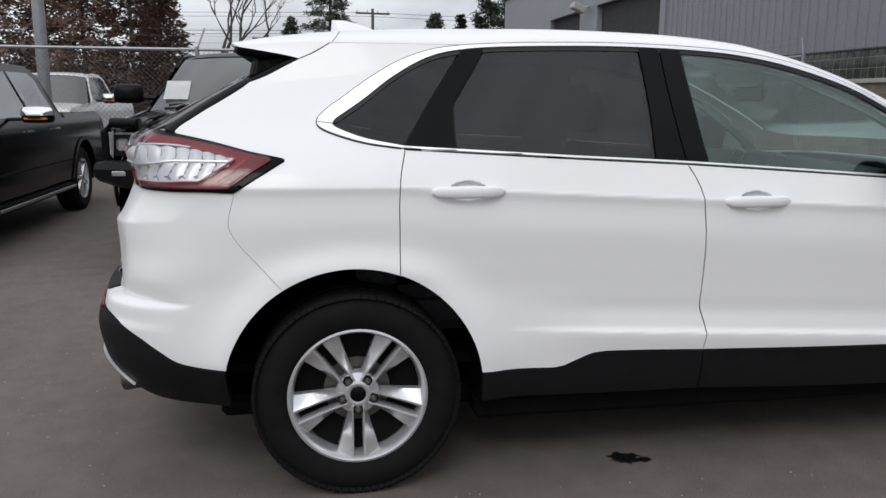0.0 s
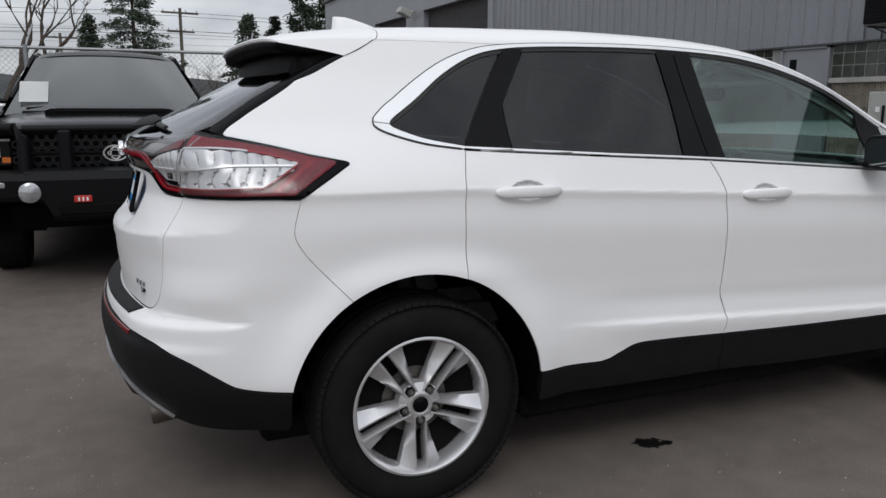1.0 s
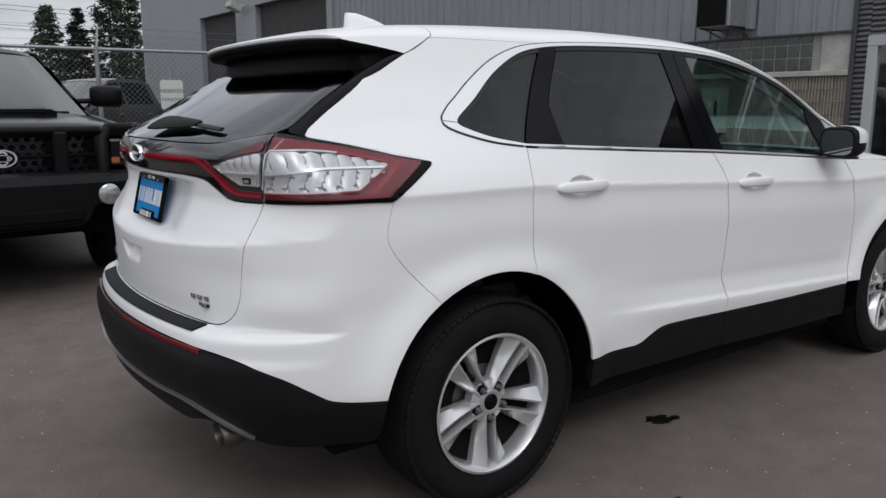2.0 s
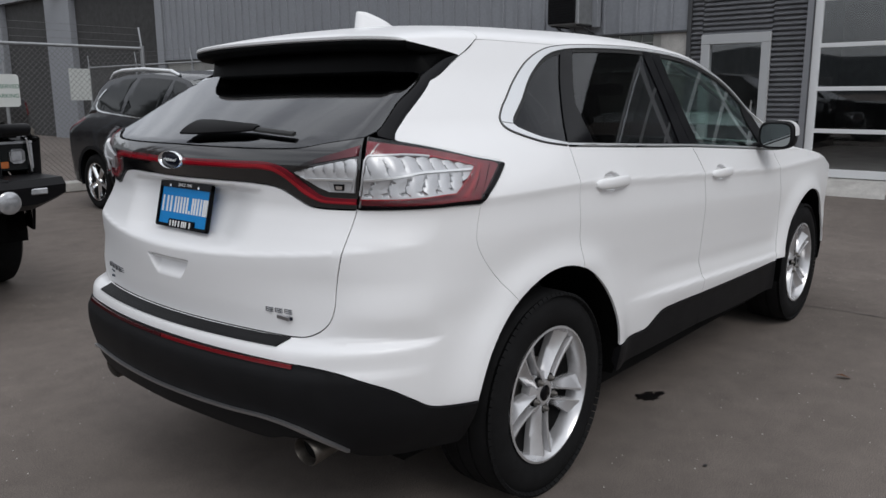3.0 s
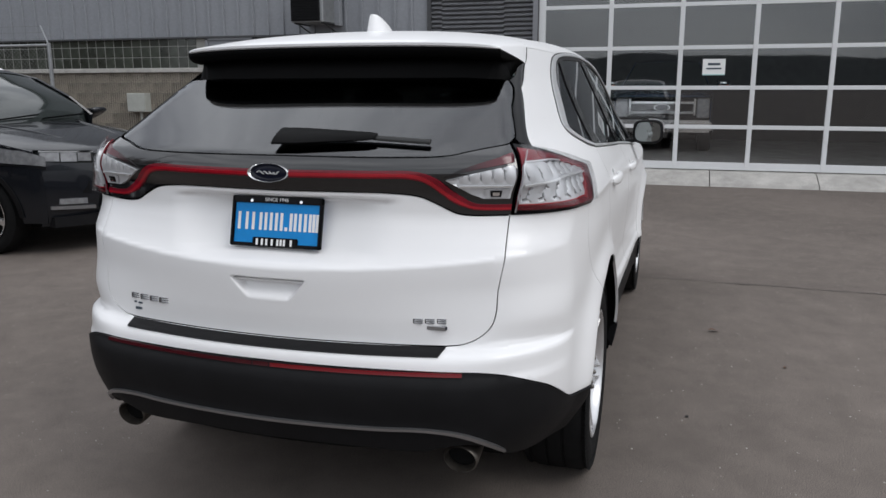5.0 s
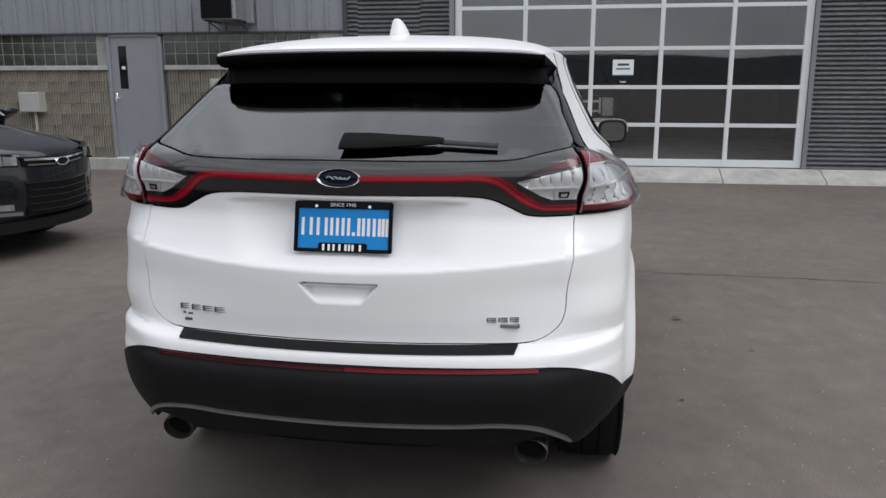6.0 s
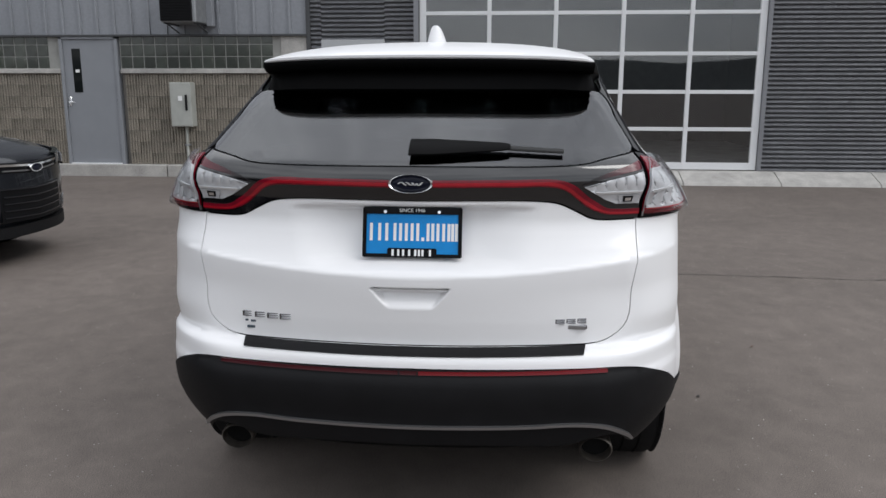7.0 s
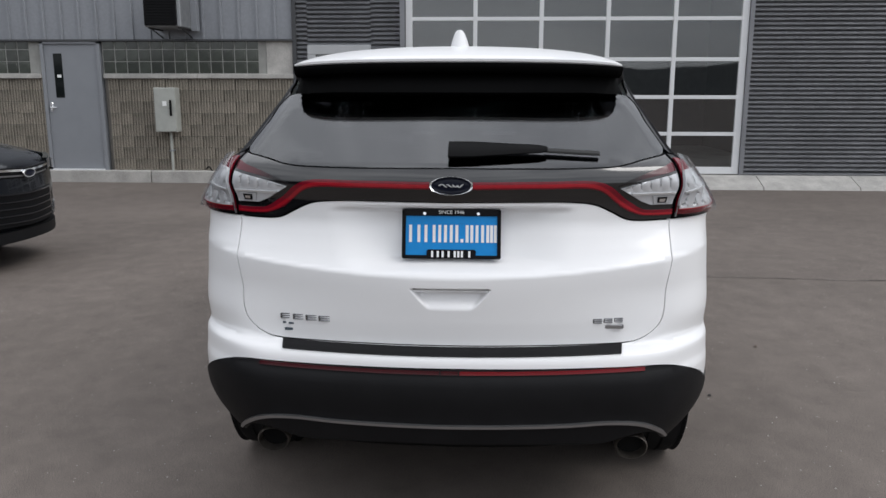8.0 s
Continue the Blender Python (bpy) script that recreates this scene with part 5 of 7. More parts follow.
clad = tagged(thing("wall_cladding", "grey ribbed metal cladding", ""), kind="structure")
for k in range(17):
    y0 = 3.06 + .909 * k
    part("sheet", rib_sheet(y0, min(y0 + .907, 18.55), 2.40, 6.5, .303, "sheet"), CLADDING, clad)
structure("flashing", block((10.00, 3.04, 2.365), (10.12, 18.55, 2.398), .003), FLASHING)
structure("corner_trim", block((10.02, 2.985, .2), (10.14, 3.055, 6.5), .004), FLASHING)

# bays with roller doors farther along, and the far end of the wall
far = bmesh.new()
for y0, y1, z0 in ((18.55, 18.9, 0), (24.2, 26.0, 0), (29.8, 38.0, 0), (18.9, 24.2, 4.75), (26.0, 29.8, 4.75)):
    block((10.0, y0, z0), (10.35, y1, 6.5), .004, far)
structure("wall_far", far, CLADDING, "smooth grey metal wall with recessed bays")
for nm, y0, y1 in (("door_2", 18.9, 24.2), ("door_3", 26.0, 29.8)):
    d = tagged(thing(nm, "grey roller door in a recessed bay", ""), kind="structure")
    for k in range(8):
        part("slat", block((10.72, y0, .6 * k), (10.78, y1, .6 * k + .585), .01), CLADDING, d)
    part("head", block((10.35, y0, 4.70), (10.80, y1, 4.80)), FLASHING, d)
eave = structure("eave", block((9.85, 2.9, 6.5), (26, 38.15, 6.62), .01), FLASHING)

# corrugated steel each side of the big door
def corrugated(y0, y1, z0, z1, name):
    b = bmesh.new()
    n = int((z1 - z0) / .0735)
    rows = []
    for k in range(n * 6 + 1):
        z = z0 + .0735 * k / 6
        x = 10.055 - .011 * math.cos(2 * math.pi * k / 6)
        rows.append((b.verts.new((x, y0, z)), b.verts.new((x, y1, z))))
    for a, c in zip(rows, rows[1:]):
        b.faces.new((a[0], a[1], c[1], c[0]))
    bmesh.ops.solidify(b, geom=list(b.faces), thickness=.002)
    return structure(name, b, CORRUGATED, "charcoal corrugated steel", smooth=60)


corrugated(1.255, 1.74, .19, 6.5, "wall_corrugated")
corrugated(2.80, 2.985, .19, 6.5, "wall_corrugated")
corrugated(1.74, 2.80, 2.30, 6.5, "wall_corrugated")
corrugated(-14.0, -4.475, .19, 6.5, "wall_corrugated")
structure("wall_core", block((10.10, -14, .0), (10.22, -4.45, 6.5)), DARK_ROOM)
structure("wall_core", block((10.10, 1.25, 2.30), (10.22, 2.98, 6.5)), DARK_ROOM)
structure("wall_core", block((10.10, -4.46, 5.3), (10.22, 1.26, 6.5)), DARK_ROOM)
structure("base_trim", block((10.01, -14, .17), (10.09, -4.47, .195), .002), FLASHING)

# white glazed door
door_4 = tagged(thing("door_4", "white framed glazed door", ""), kind="structure")
fr = bmesh.new()
for lo, hi in (((10.0, 2.66, .19), (10.12, 2.80, 2.15)), ((10.0, 1.74, .19), (10.12, 1.87, 2.15)), ((10.0, 1.74, 2.152), (10.12, 2.80, 2.30)), ((10.0, 1.873, .19), (10.12, 2.657, .42))):
    block(lo, hi, .005, fr)
part("frame", fr, PALE_FRAME, door_4)
part("glass", block((10.05, 1.86, .41), (10.062, 2.67, 2.16)), SHOP_GLASS, door_4)
pull = bmesh.new()
rod((9.96, 1.95, .95), (9.96, 1.95, 1.30), .012, 10, pull)
for z in (.98, 1.27):
    rod((9.96, 1.95, z), (10.02, 1.95, z), .010, 8, pull)
part("pull_bar", pull, CHROME, door_4)

# big overhead door: white frame, clear panes
big = tagged(thing("door_5", "large overhead door with white frame and dark panes", ""), kind="structure")
COLS = [1.105, .012, -1.068, -2.150, -3.232, -4.345]
ROWS = [.20, .862, 1.462, 2.070, 2.715, 3.36, 4.0, 4.64, 5.28]
for k, y in enumerate(COLS):
    half = .055 if k in (0, 5) else .034
    part("mullion", block((10.04, y - half, .20), (10.10, y + half, 5.28), .004), WHITE_FRAME, big)
for k, z in enumerate(ROWS):
    lo, hi = (z, z + .115) if k == 0 else (z - .030, z + .030)
    for a, b in zip(COLS, COLS[1:]):
        part("rail", block((10.045, b + .034, lo), (10.095, a - .034, hi), .003), WHITE_FRAME, big)
for a, b in zip(COLS, COLS[1:]):
    for k in range(8):
        part("pane", block((10.066, b + .033, ROWS[k] + (.112 if k == 0 else .028)), (10.072, a - .033, ROWS[k + 1] - .028)), SHOP_GLASS, big)
for y0, y1 in ((1.165, 1.255), (-4.475, -4.405)):
    structure("door_jamb", block((10.0, y0, .19), (10.14, y1, 5.6), .004), CORRUGATED)
structure("door_track", block((10.0, 1.158, .19), (10.06, 1.170, 5.6)), FLASHING)
note = thing("paper_notice", "white paper notice taped inside a pane", "notice")
part("sheet", block((10.060, -1.735, 1.650), (10.063, -1.405, 1.895)), PAPER, note)
part("border", prism([(-1.735, 1.65), (-1.405, 1.65), (-1.405, 1.665), (-1.735, 1.665)], 10.057, 10.060, 'x'), surface("pale_teal", (.35, .55, .55), .6), note)
for z, h, y0, y1 in ((1.80, .035, -1.66, -1.48), (1.74, .022, -1.68, -1.46)):
    part("text_bar", block((10.057, y0, z), (10.060, y1, z + h)), INK, note)

# fixtures on the block wall
unit = thing("air_conditioner", "window air conditioner with dark louvred face on brackets", "air conditioner")
part("casing", block((9.46, 4.70, 2.55), (10.08, 5.30, 3.22), .012), GALV, unit)
part("face", block((9.43, 4.76, 2.57), (9.465, 5.285, 3.20), .006), MATTE_BLACK, unit, "dark face")
for k in range(14):
    part("louvre", block((9.415, 4.775, 2.60 + .042 * k), (9.44, 5.27, 2.618 + .042 * k), .002), MATTE_BLACK, unit)
part("side_frame", block((9.90, 4.60, 2.52), (10.03, 4.70, 3.22), .004), CLADDING, unit)
for y in (4.75, 5.25):
    br = bmesh.new()
    rod((9.50, y, 2.54), (10.07, y, 2.54), .015, 6, br)
    rod((9.60, y, 2.54), (10.07, y, 2.42), .012, 6, br)
    part("bracket", br, FLASHING, unit)


def meter(y0, y1, z0, z1, foot, deep, label):
    box = thing("electrical_box", label, "electrical box")
    part("cabinet", block((10.0 - deep, y0, z0), (10.06, y1, z1), .006), BOX_GREY, box)
    part("cover", block((9.992 - deep, y0 + .015, z0 + .015), (10.0 - deep, y1 - .015, z1 - .015), .003), BOX_GREY, box)
    ym = (y0 + y1) / 2
    part("conduit", rod((9.98, ym - .02, foot), (9.98, ym - .02, z0), .024, 12), BOX_GREY, box)
    part("strap", block((9.95, ym - .06, (foot + z0) / 2), (10.06, ym + .02, (foot + z0) / 2 + .03), .004), GALV, box)
    return box


b1 = meter(5.02, 5.385, .868, 1.605, .20, .16, "pale grey disconnect box on the block wall")
part("switch", block((9.80, 5.085, 1.14), (9.835, 5.115, 1.40), .004), MATTE_BLACK, b1, "black switch lever")
part("label", block((9.825, 5.17, 1.30), (9.833, 5.24, 1.38)), PAPER, b1)
b2 = meter(8.66, 9.06, 1.02, 1.37, .20, .14, "small grey meter box on the block wall")
hose = bmesh.new()
for k in range(8):
    a, b = k / 8, (k + 1) / 8
    rod((9.96, 4.60 - .25 * a, .23 + .05 * math.sin(a * 9)), (9.96, 4.60 - .25 * b, .23 + .05 * math.sin(b * 9)), .012, 6, hose)
part("hose_end", hose, MATTE_BLACK, thing("hose", "short dark hose lying on the kerb", "hose"))
lamp_ = thing("wall_light", "grey floodlight on the metal wall", "wall light")
part("housing", block((-.25, -.22, -.12), (.25, .22, .12), .03), BOX_GREY, lamp_, m=pose(9.6, 25.1, 4.75, 0, 25, 0))
part("arm", rod((9.6, 25.1, 4.8), (10.1, 25.1, 4.8), .04, 8), BOX_GREY, lamp_)

# ---- the other parked vehicles ----
class Shape:
    """Half-width of a vehicle over height and length; its rear axle stands at x = 0 and it faces +x."""

    def __init__(self, zs, ws, tail_x, nose_x, soft_tail=.25, soft_nose=.35, pull=.16):
        self.curve, self.tail_x, self.nose_x, self.st, self.sn, self.pull = pchip(zs, ws), tail_x, nose_x, soft_tail, soft_nose, pull

    def half(self, x, z):
        w = self.curve(z)
        a, b = np.clip((self.tail_x + self.st - x) / self.st, 0, 1), np.clip((x - self.nose_x + self.sn) / self.sn, 0, 1)
        return w - self.pull * .8 * a ** 2.2 - self.pull * b ** 2.2

    def side(self, sd):
        def where(x, z):
            e = .004
            f = lambda u, v: np.stack([u, sd * self.half(u, v), v], -1)
            p = f(x, z)
            n = np.cross(f(x + e, z) - f(x - e, z), f(x, z + e) - f(x, z - e))
            n = n / np.maximum(1e-9, np.linalg.norm(n, axis=1))[:, None]
            return p, n * np.where(n[:, 1] * sd < 0, -1, 1)[:, None]
        return where


def ribbon(name, shape, line, material, root, crown=.04, drop=.03, label="", keep=1.0, lift=0.0, across=17):
    """A sheet across the vehicle along a line of (x, z) on its middle; its edges roll down onto the flanks."""
    rows = []
    for x, z in line:
        row = []
        for k in range(across):
            f = -1 + 2 * k / (across - 1)
            w = float(shape.half(np.array(x), np.array(z - drop))) * keep
            row.append((x, f * w, z + lift - crown * f * f - drop * abs(f) ** 8))
        rows.append(row)
    return part(name, loft(rows, closed=False), material, root, label, smooth=50)


def simple_wheel(root, m, r, rim_r, width, spokes, rim_mat, name="wheel"):
    w = thing(name, "", "")
    w.parent, w.matrix_basis = root, m
    h = width / 2
    prof = [(rim_r - .01, h * .75), (rim_r + .05, h), (r - .04, h * .97), (r - .008, h * .8), (r, h * .5)]
    part("tyre", lathe(prof + [(a, -b) for a, b in prof[::-1]], 56), RUBBER, w, smooth=40)
    rim = part("rim", lathe([(rim_r, -h * .86), (rim_r + .004, -h * .92), (rim_r - .010, -h * .88), (rim_r - .022, -h * .4), (rim_r - .03, h * .5)], 48), rim_mat, w, smooth=40)
    # black backing in place of the shade behind the spokes
    part("barrel", lathe([(rim_r - .026, -h * .2), (.0001, -h * .1)], 32), UNDER, rim)
    for k in range(spokes):
        q = Matrix.Rotation(2 * math.pi * k / spokes + .3, 4, 'Y')
        rows = [[q @ Vector((rr, y, lat)) for lat, y in ((-wd, -h * .55), (-wd * .5, -h * .80), (wd * .5, -h * .80), (wd, -h * .55))] for rr, wd in ((.03, .030), (rim_r * .5, .024), (rim_r - .012, .042))]
        part("spoke", loft(rows), rim_mat, rim, smooth=30)
    part("hub", lathe([(.0001, -h * .84), (.040, -h * .84), (.055, -h * .70), (.06, -h * .4)], 24), rim_mat, rim, smooth=40)
    return w


def arches(base, axles, r, cz, x0, x1):
    """The lower edge of a flank from x0 to x1, cut out for the wheels."""
    out = [(x0, base)]
    for ax in axles:
        s = math.asin(max(-1, min(1, (base - cz) / r)))
        out += [(ax + r * math.cos(t), cz + r * math.sin(t)) for t in np.linspace(math.pi - s, s, 26)]
    return out + [(x1, base)]


def liners(root, axles, r, cz, inner, outer):
    for ax in axles:
        for sd in (-1, 1):
            b = bmesh.new()
            pts = [(ax + (r + .01) * math.cos(t), cz + (r + .01) * math.sin(t)) for t in np.linspace(-.15, math.pi + .15, 22)]
            rows = [[b.verts.new((x, sd * y, z)) for x, z in pts] for y in (outer, inner)]
            for k in range(len(pts) - 1):
                b.faces.new((rows[0][k], rows[0][k + 1], rows[1][k + 1], rows[1][k]))
            b.faces.new(rows[1])
            part("arch_liner", b, UNDER, root)


def wing_mirror(root, x, y, z, sd, material, size=1.0, cap=None):
    rings = [[(x + d, sd * (y + .13 * size * s * np.sign(math.cos(t)) * abs(math.cos(t)) ** .40), z + .090 * size * s * np.sign(math.sin(t)) * abs(math.sin(t)) ** .42) for t in np.linspace(0, 2 * math.pi, 20, endpoint=False)] for d, s in ((-.05, .95), (.03, 1), (.09, .8), (.12, .4))]
    mir = part("door_mirror", loft(rings), material, root, smooth=50)
    part("mirror_arm", rod((x, sd * (y - .30), z - .05), (x, sd * (y - .05), z - .04), .025, 8), material, mir)
    part("mirror_glass", loft([[(x - .052 - d, sd * y + (q[1] - sd * y) * .88, z + (q[2] - z) * .86) for q in rings[0]] for d in (0, .003)]), MIRROR, mir)
    if cap:
        part("mirror_cap", loft([[(q[0] + .006, sd * y + (q[1] - sd * y) * 1.05, max(z + .005, z + (q[2] - z) * 1.06)) for q in r_] for r_ in rings[1:]]), cap, mir, smooth=50)
    return mir


def paper_on(root, shape, line, y, h, w):
    """A sheet of paper behind the windscreen."""
    (x1, z1), (x2, z2) = line
    b = bmesh.new()
    pts = [(x1, y - w / 2, z1), (x1, y + w / 2, z1), (x2, y + w / 2, z2), (x2, y - w / 2, z2)]
    b.faces.new([b.verts.new(p) for p in pts])
    bmesh.ops.solidify(b, geom=list(b.faces), thickness=.002)
    return part("window_sticker", b, PAPER, root, "white paper sheet")


# --- a lifted-looking black pickup with a steel bull bar
def bull_bar_pickup(m):
    root = thing("pickup_truck", "black pickup truck with a steel bull-bar bumper facing the lane", "pickup truck", m=m)
    axles, r, cz = (0, 3.70), .47, .44
    sh = Shape([.3, .6, .95, 1.15, 1.30, 1.45, 1.92], [.95, 1.0, 1.005, .985, .93, .86, .66], -1.15, 4.62, .15, .55, .15)
    low = arches(.48, axles, r, cz, -1.12, 4.42)
    body = low + [(4.45, .62), (4.48, .95), (4.42, 1.14)] + [(3.9, 1.20), (3.15, 1.26), (2.6, 1.30), (.35, 1.33), (-1.12, 1.33)]
    cab = [(.42, 1.30), (2.95, 1.27), (2.75, 1.36), (2.40, 1.60), (2.02, 1.86), (1.7, 1.90), (.75, 1.91), (.50, 1.86)]
    for sd in (-1, 1):
        panel("flank", body, BLACK_PAINT, root, where=sh.side(sd), step=.09, gap=0, thick=.02)
        panel("cab_side", cab, BLACK_PAINT, root, where=sh.side(sd), step=.08, gap=.001, thick=.02)
        panel("side_window", [(1.62, 1.37), (2.68, 1.37), (2.36, 1.60), (2.05, 1.80), (1.66, 1.83)], DARK_GLASS, root, where=sh.side(sd), step=.1, gap=.01, off=.004)
        panel("side_window", [(.60, 1.37), (1.55, 1.37), (1.58, 1.83), (.80, 1.84), (.66, 1.78)], DARK_GLASS, root, where=sh.side(sd), step=.1, gap=.01, off=.004)
        wing_mirror(root, 2.50, 1.19, 1.44, sd, MATTE_BLACK, 1.15)
    ribbon("bonnet", sh, [(4.44, 1.16), (4.38, 1.21), (4.2, 1.245), (3.8, 1.28), (3.4, 1.30), (2.98, 1.31)], BLACK_PAINT, root, .03, .05)
    ribbon("windscreen", sh, [(2.96, 1.31), (2.6, 1.53), (2.3, 1.71), (2.04, 1.865)], SCREEN_GLASS, root, .035, .012, "grey reflecting windscreen", .965)
    ribbon("roof", sh, [(2.06, 1.862), (1.95, 1.905), (1.6, 1.93), (1.0, 1.935), (.6, 1.915), (.44, 1.86)], BLACK_PAINT, root, .035, .05)
    ribbon("rear_glass", sh, [(.44, 1.86), (.36, 1.33)], DARK_GLASS, root, .0, .0, "", .95)
    ribbon("bed_cover", sh, [(.36, 1.32), (-1.13, 1.32)], MATTE_BLACK, root, 0, .02)
    ribbon("tailgate", sh, [(-1.13, 1.32), (-1.15, .9), (-1.12, .5)], BLACK_PAINT, root, 0, 0)
    scoop = part("bonnet_scoop", loft([[(x, y, z + (.0 if abs(y) < .5 else -.02)) for y in (-.52, -.47, -.2, .2, .47, .52)] + [(x, y, z - .06) for y in (.52, -.52)] for x, z in ((3.02, 1.335), (3.25, 1.352), (3.62, 1.345), (3.70, 1.33))]), BLACK_PAINT, root, smooth=30)
    part("scoop_mouth", block((3.66, -.44, 1.300), (3.712, .44, 1.334), .006), MATTE_BLACK, scoop)
    part("bonnet_slot", block((4.36, -.60, 1.165), (4.455, .60, 1.205), .006), MATTE_BLACK, root)
    part("cowl", block((2.90, -.75, 1.27), (3.0, .75, 1.305), .01), MATTE_BLACK, root)
    # grille with a honeycomb, an oval badge
    part("grille_back", block((4.40, -.72, .80), (4.44, .72, 1.16)), UNDER, root)
    cells = bmesh.new()
    for row in range(6):
        for c in range(-10, 11):
            y, z = c * .068 + (row % 2) * .034, .835 + row * .058
            if abs(y) > .70:
                continue
            ring = []
            for q, rad in ((0, .036), (1, .024)):
                ring.append([cells.verts.new((4.455, y + rad * math.cos(t) * 1.05, z + rad * math.sin(t))) for t in np.linspace(.5236, .5236 + 2 * math.pi, 6, endpoint=False)])
            back_ring = [cells.verts.new((4.435, v.co.y, v.co.z)) for v in ring[1]]
            for k in range(6):
                j = (k + 1) % 6
                cells.faces.new((ring[0][k], ring[0][j], ring[1][j], ring[1][k]))
                cells.faces.new((ring[1][k], ring[1][j], back_ring[j], back_ring[k]))
    tagged(part("grille_mesh", cells, GREY_PAINT, root, "black honeycomb grille"), kind="stuff")
    part("grille_bar", block((4.44, -.72, .985), (4.475, .72, 1.015), .008), MATTE_BLACK, root)
    part("grille_bar", block((4.42, -.86, 1.135), (4.50, .86, 1.185), .015, seg=2), MATTE_BLACK, root)
    badge_ = thing("badge", "", "")
    badge_.parent, badge_.matrix_basis = root, Matrix.Translation((4.482, 0, .995)) @ pose(0, 0, 0, 0, 0, 90) @ Matrix.Diagonal((1, 1, .68, 1))
    for a, b_, sx, sz in ((.092, .078, 1, 1), (.040, .029, 1, 2.0), (.060, .048, 1.0, .62)):
        part("ring", lathe([(a, .004), (a, -.010), (b_, -.010), (b_, .004)], 36, m=Matrix.Diagonal((sx, 1, sz, 1))), CHROME, badge_, smooth=40)
    # headlamps
    for sd in (-1, 1):
        panel("headlamp", [(4.14, .90), (4.50, .90), (4.50, 1.13), (4.16, 1.15)], LAMP_CLEAR, root, where=sh.side(sd), off=.006, step=.05, gap=.004)
        hl = part("headlamp", block((4.36, min(sd * .72, sd * .95), .905), (4.462, max(sd * .72, sd * .95), 1.12), .012), DARK_GLASS, root, "headlamp with bright strips")
        part("light_strip", block((4.46, min(sd * .72, sd * .95), 1.092), (4.470, max(sd * .72, sd * .95), 1.112), .003), LAMP_CLEAR, hl)
        part("light_strip", block((4.46, sd * .935 - .012, .92), (4.470, sd * .935 + .012, 1.09), .003), LAMP_CLEAR, hl)
        part("reflector", block((4.46, sd * .84 - .05, .96), (4.467, sd * .84 + .05, 1.06), .02), LAMP_CLEAR, hl)
        part("indicator", block((4.46, sd * .755 - .03, .93), (4.467, sd * .755 + .03, .975), .004), AMBER, hl)
    # steel bumper with hoops, lamps and a small red badge
    rows = []
    for y in np.linspace(-.99, .99, 37):
        wing, low_z = .34 * max(0, abs(y) - .55) ** 1.4, .52 + .15 * float(ramp(.42, .52, abs(y))) + .06 * max(0, abs(y) - .8) / .2
        rows.append([(4.42, y, low_z - .02), (4.80 - wing, y, low_z), (4.94 - wing, y, low_z + .05), (4.95 - wing, y, .835), (4.90 - wing, y, .880), (4.42, y, .880)])
    bar = part("bull_bar", loft(rows), MATTE_BLACK, root, "black steel bumper", smooth=30)
    part("bumper_shelf", block((4.50, -.62, .86), (4.90, .62, .892), .012), MATTE_BLACK, bar)
    part("winch_slot", block((4.935, -.40, .58), (4.957, .40, .665), .012), UNDER, bar)
    for sd in (-1, 1):
        hoop = bmesh.new()
        tube([(4.66, sd * .62, .85), (4.64, sd * .62, 1.12), (4.60, sd * .68, 1.19), (4.50, sd * .90, 1.19), (4.40, sd * .985, 1.12), (4.36, sd * .99, .85)], [.044] * 6, 12, hoop)
        part("hoop", hoop, MATTE_BLACK, bar, smooth=50)
        part("upright", block((4.60, sd * .345 - .045, .86), (4.70, sd * .345 + .045, 1.18), .014), MATTE_BLACK, bar)
        part("fog_lamp", lathe([(.0001, -.012), (.060, -.010), (.072, 0), (.074, .03)], 28, m=pose(4.955, sd * .58, .752, 0, 0, 90)), LAMP_CLEAR, bar, "round fog lamp", smooth=40)
        part("marker", block((4.75, sd * .785 - .055, .785), (4.918, sd * .785 + .055, .825), .006), LAMP_CLEAR, bar)
    red = part("red_badge", block((4.950, -.300, .672), (4.962, -.180, .722), .006), ORANGE_RED, bar, "small red badge")
    for k in range(3):
        part("badge_bar", block((4.961, -.274 + .028 * k, .683), (4.965, -.262 + .028 * k, .710)), PLATE_WHITE, red)
    tube_ = bmesh.new()
    tube([(4.62, -.62, 1.185), (4.66, 0, 1.19), (4.62, .62, 1.185)], [.03] * 3, 10, tube_)
    part("top_tube", tube_, MATTE_BLACK, bar, smooth=50)
    paper_on(root, sh, ((2.84, 1.385), (2.53, 1.577)), -.66, 0, .245)
    wp = bmesh.new()
    for y0, y1 in ((-.72, -.15), (-.05, .55)):
        rod((2.90, y0, 1.325), (2.80, y1, 1.372), .010, 6, wp)
    part("wiper", wp, MATTE_BLACK, root)
    part("chassis", block((-1.0, -.75, .42), (4.4, .75, .60)), UNDER, root)
    liners(root, axles, r, cz, .55, .97)
    for ax in axles:
        for sd in (-1, 1):
            simple_wheel(root, pose(ax, sd * .84, .41, 0, 0, 0 if sd < 0 else 180), .41, .235, .27, 6, ALLOY_DARK)
    return root


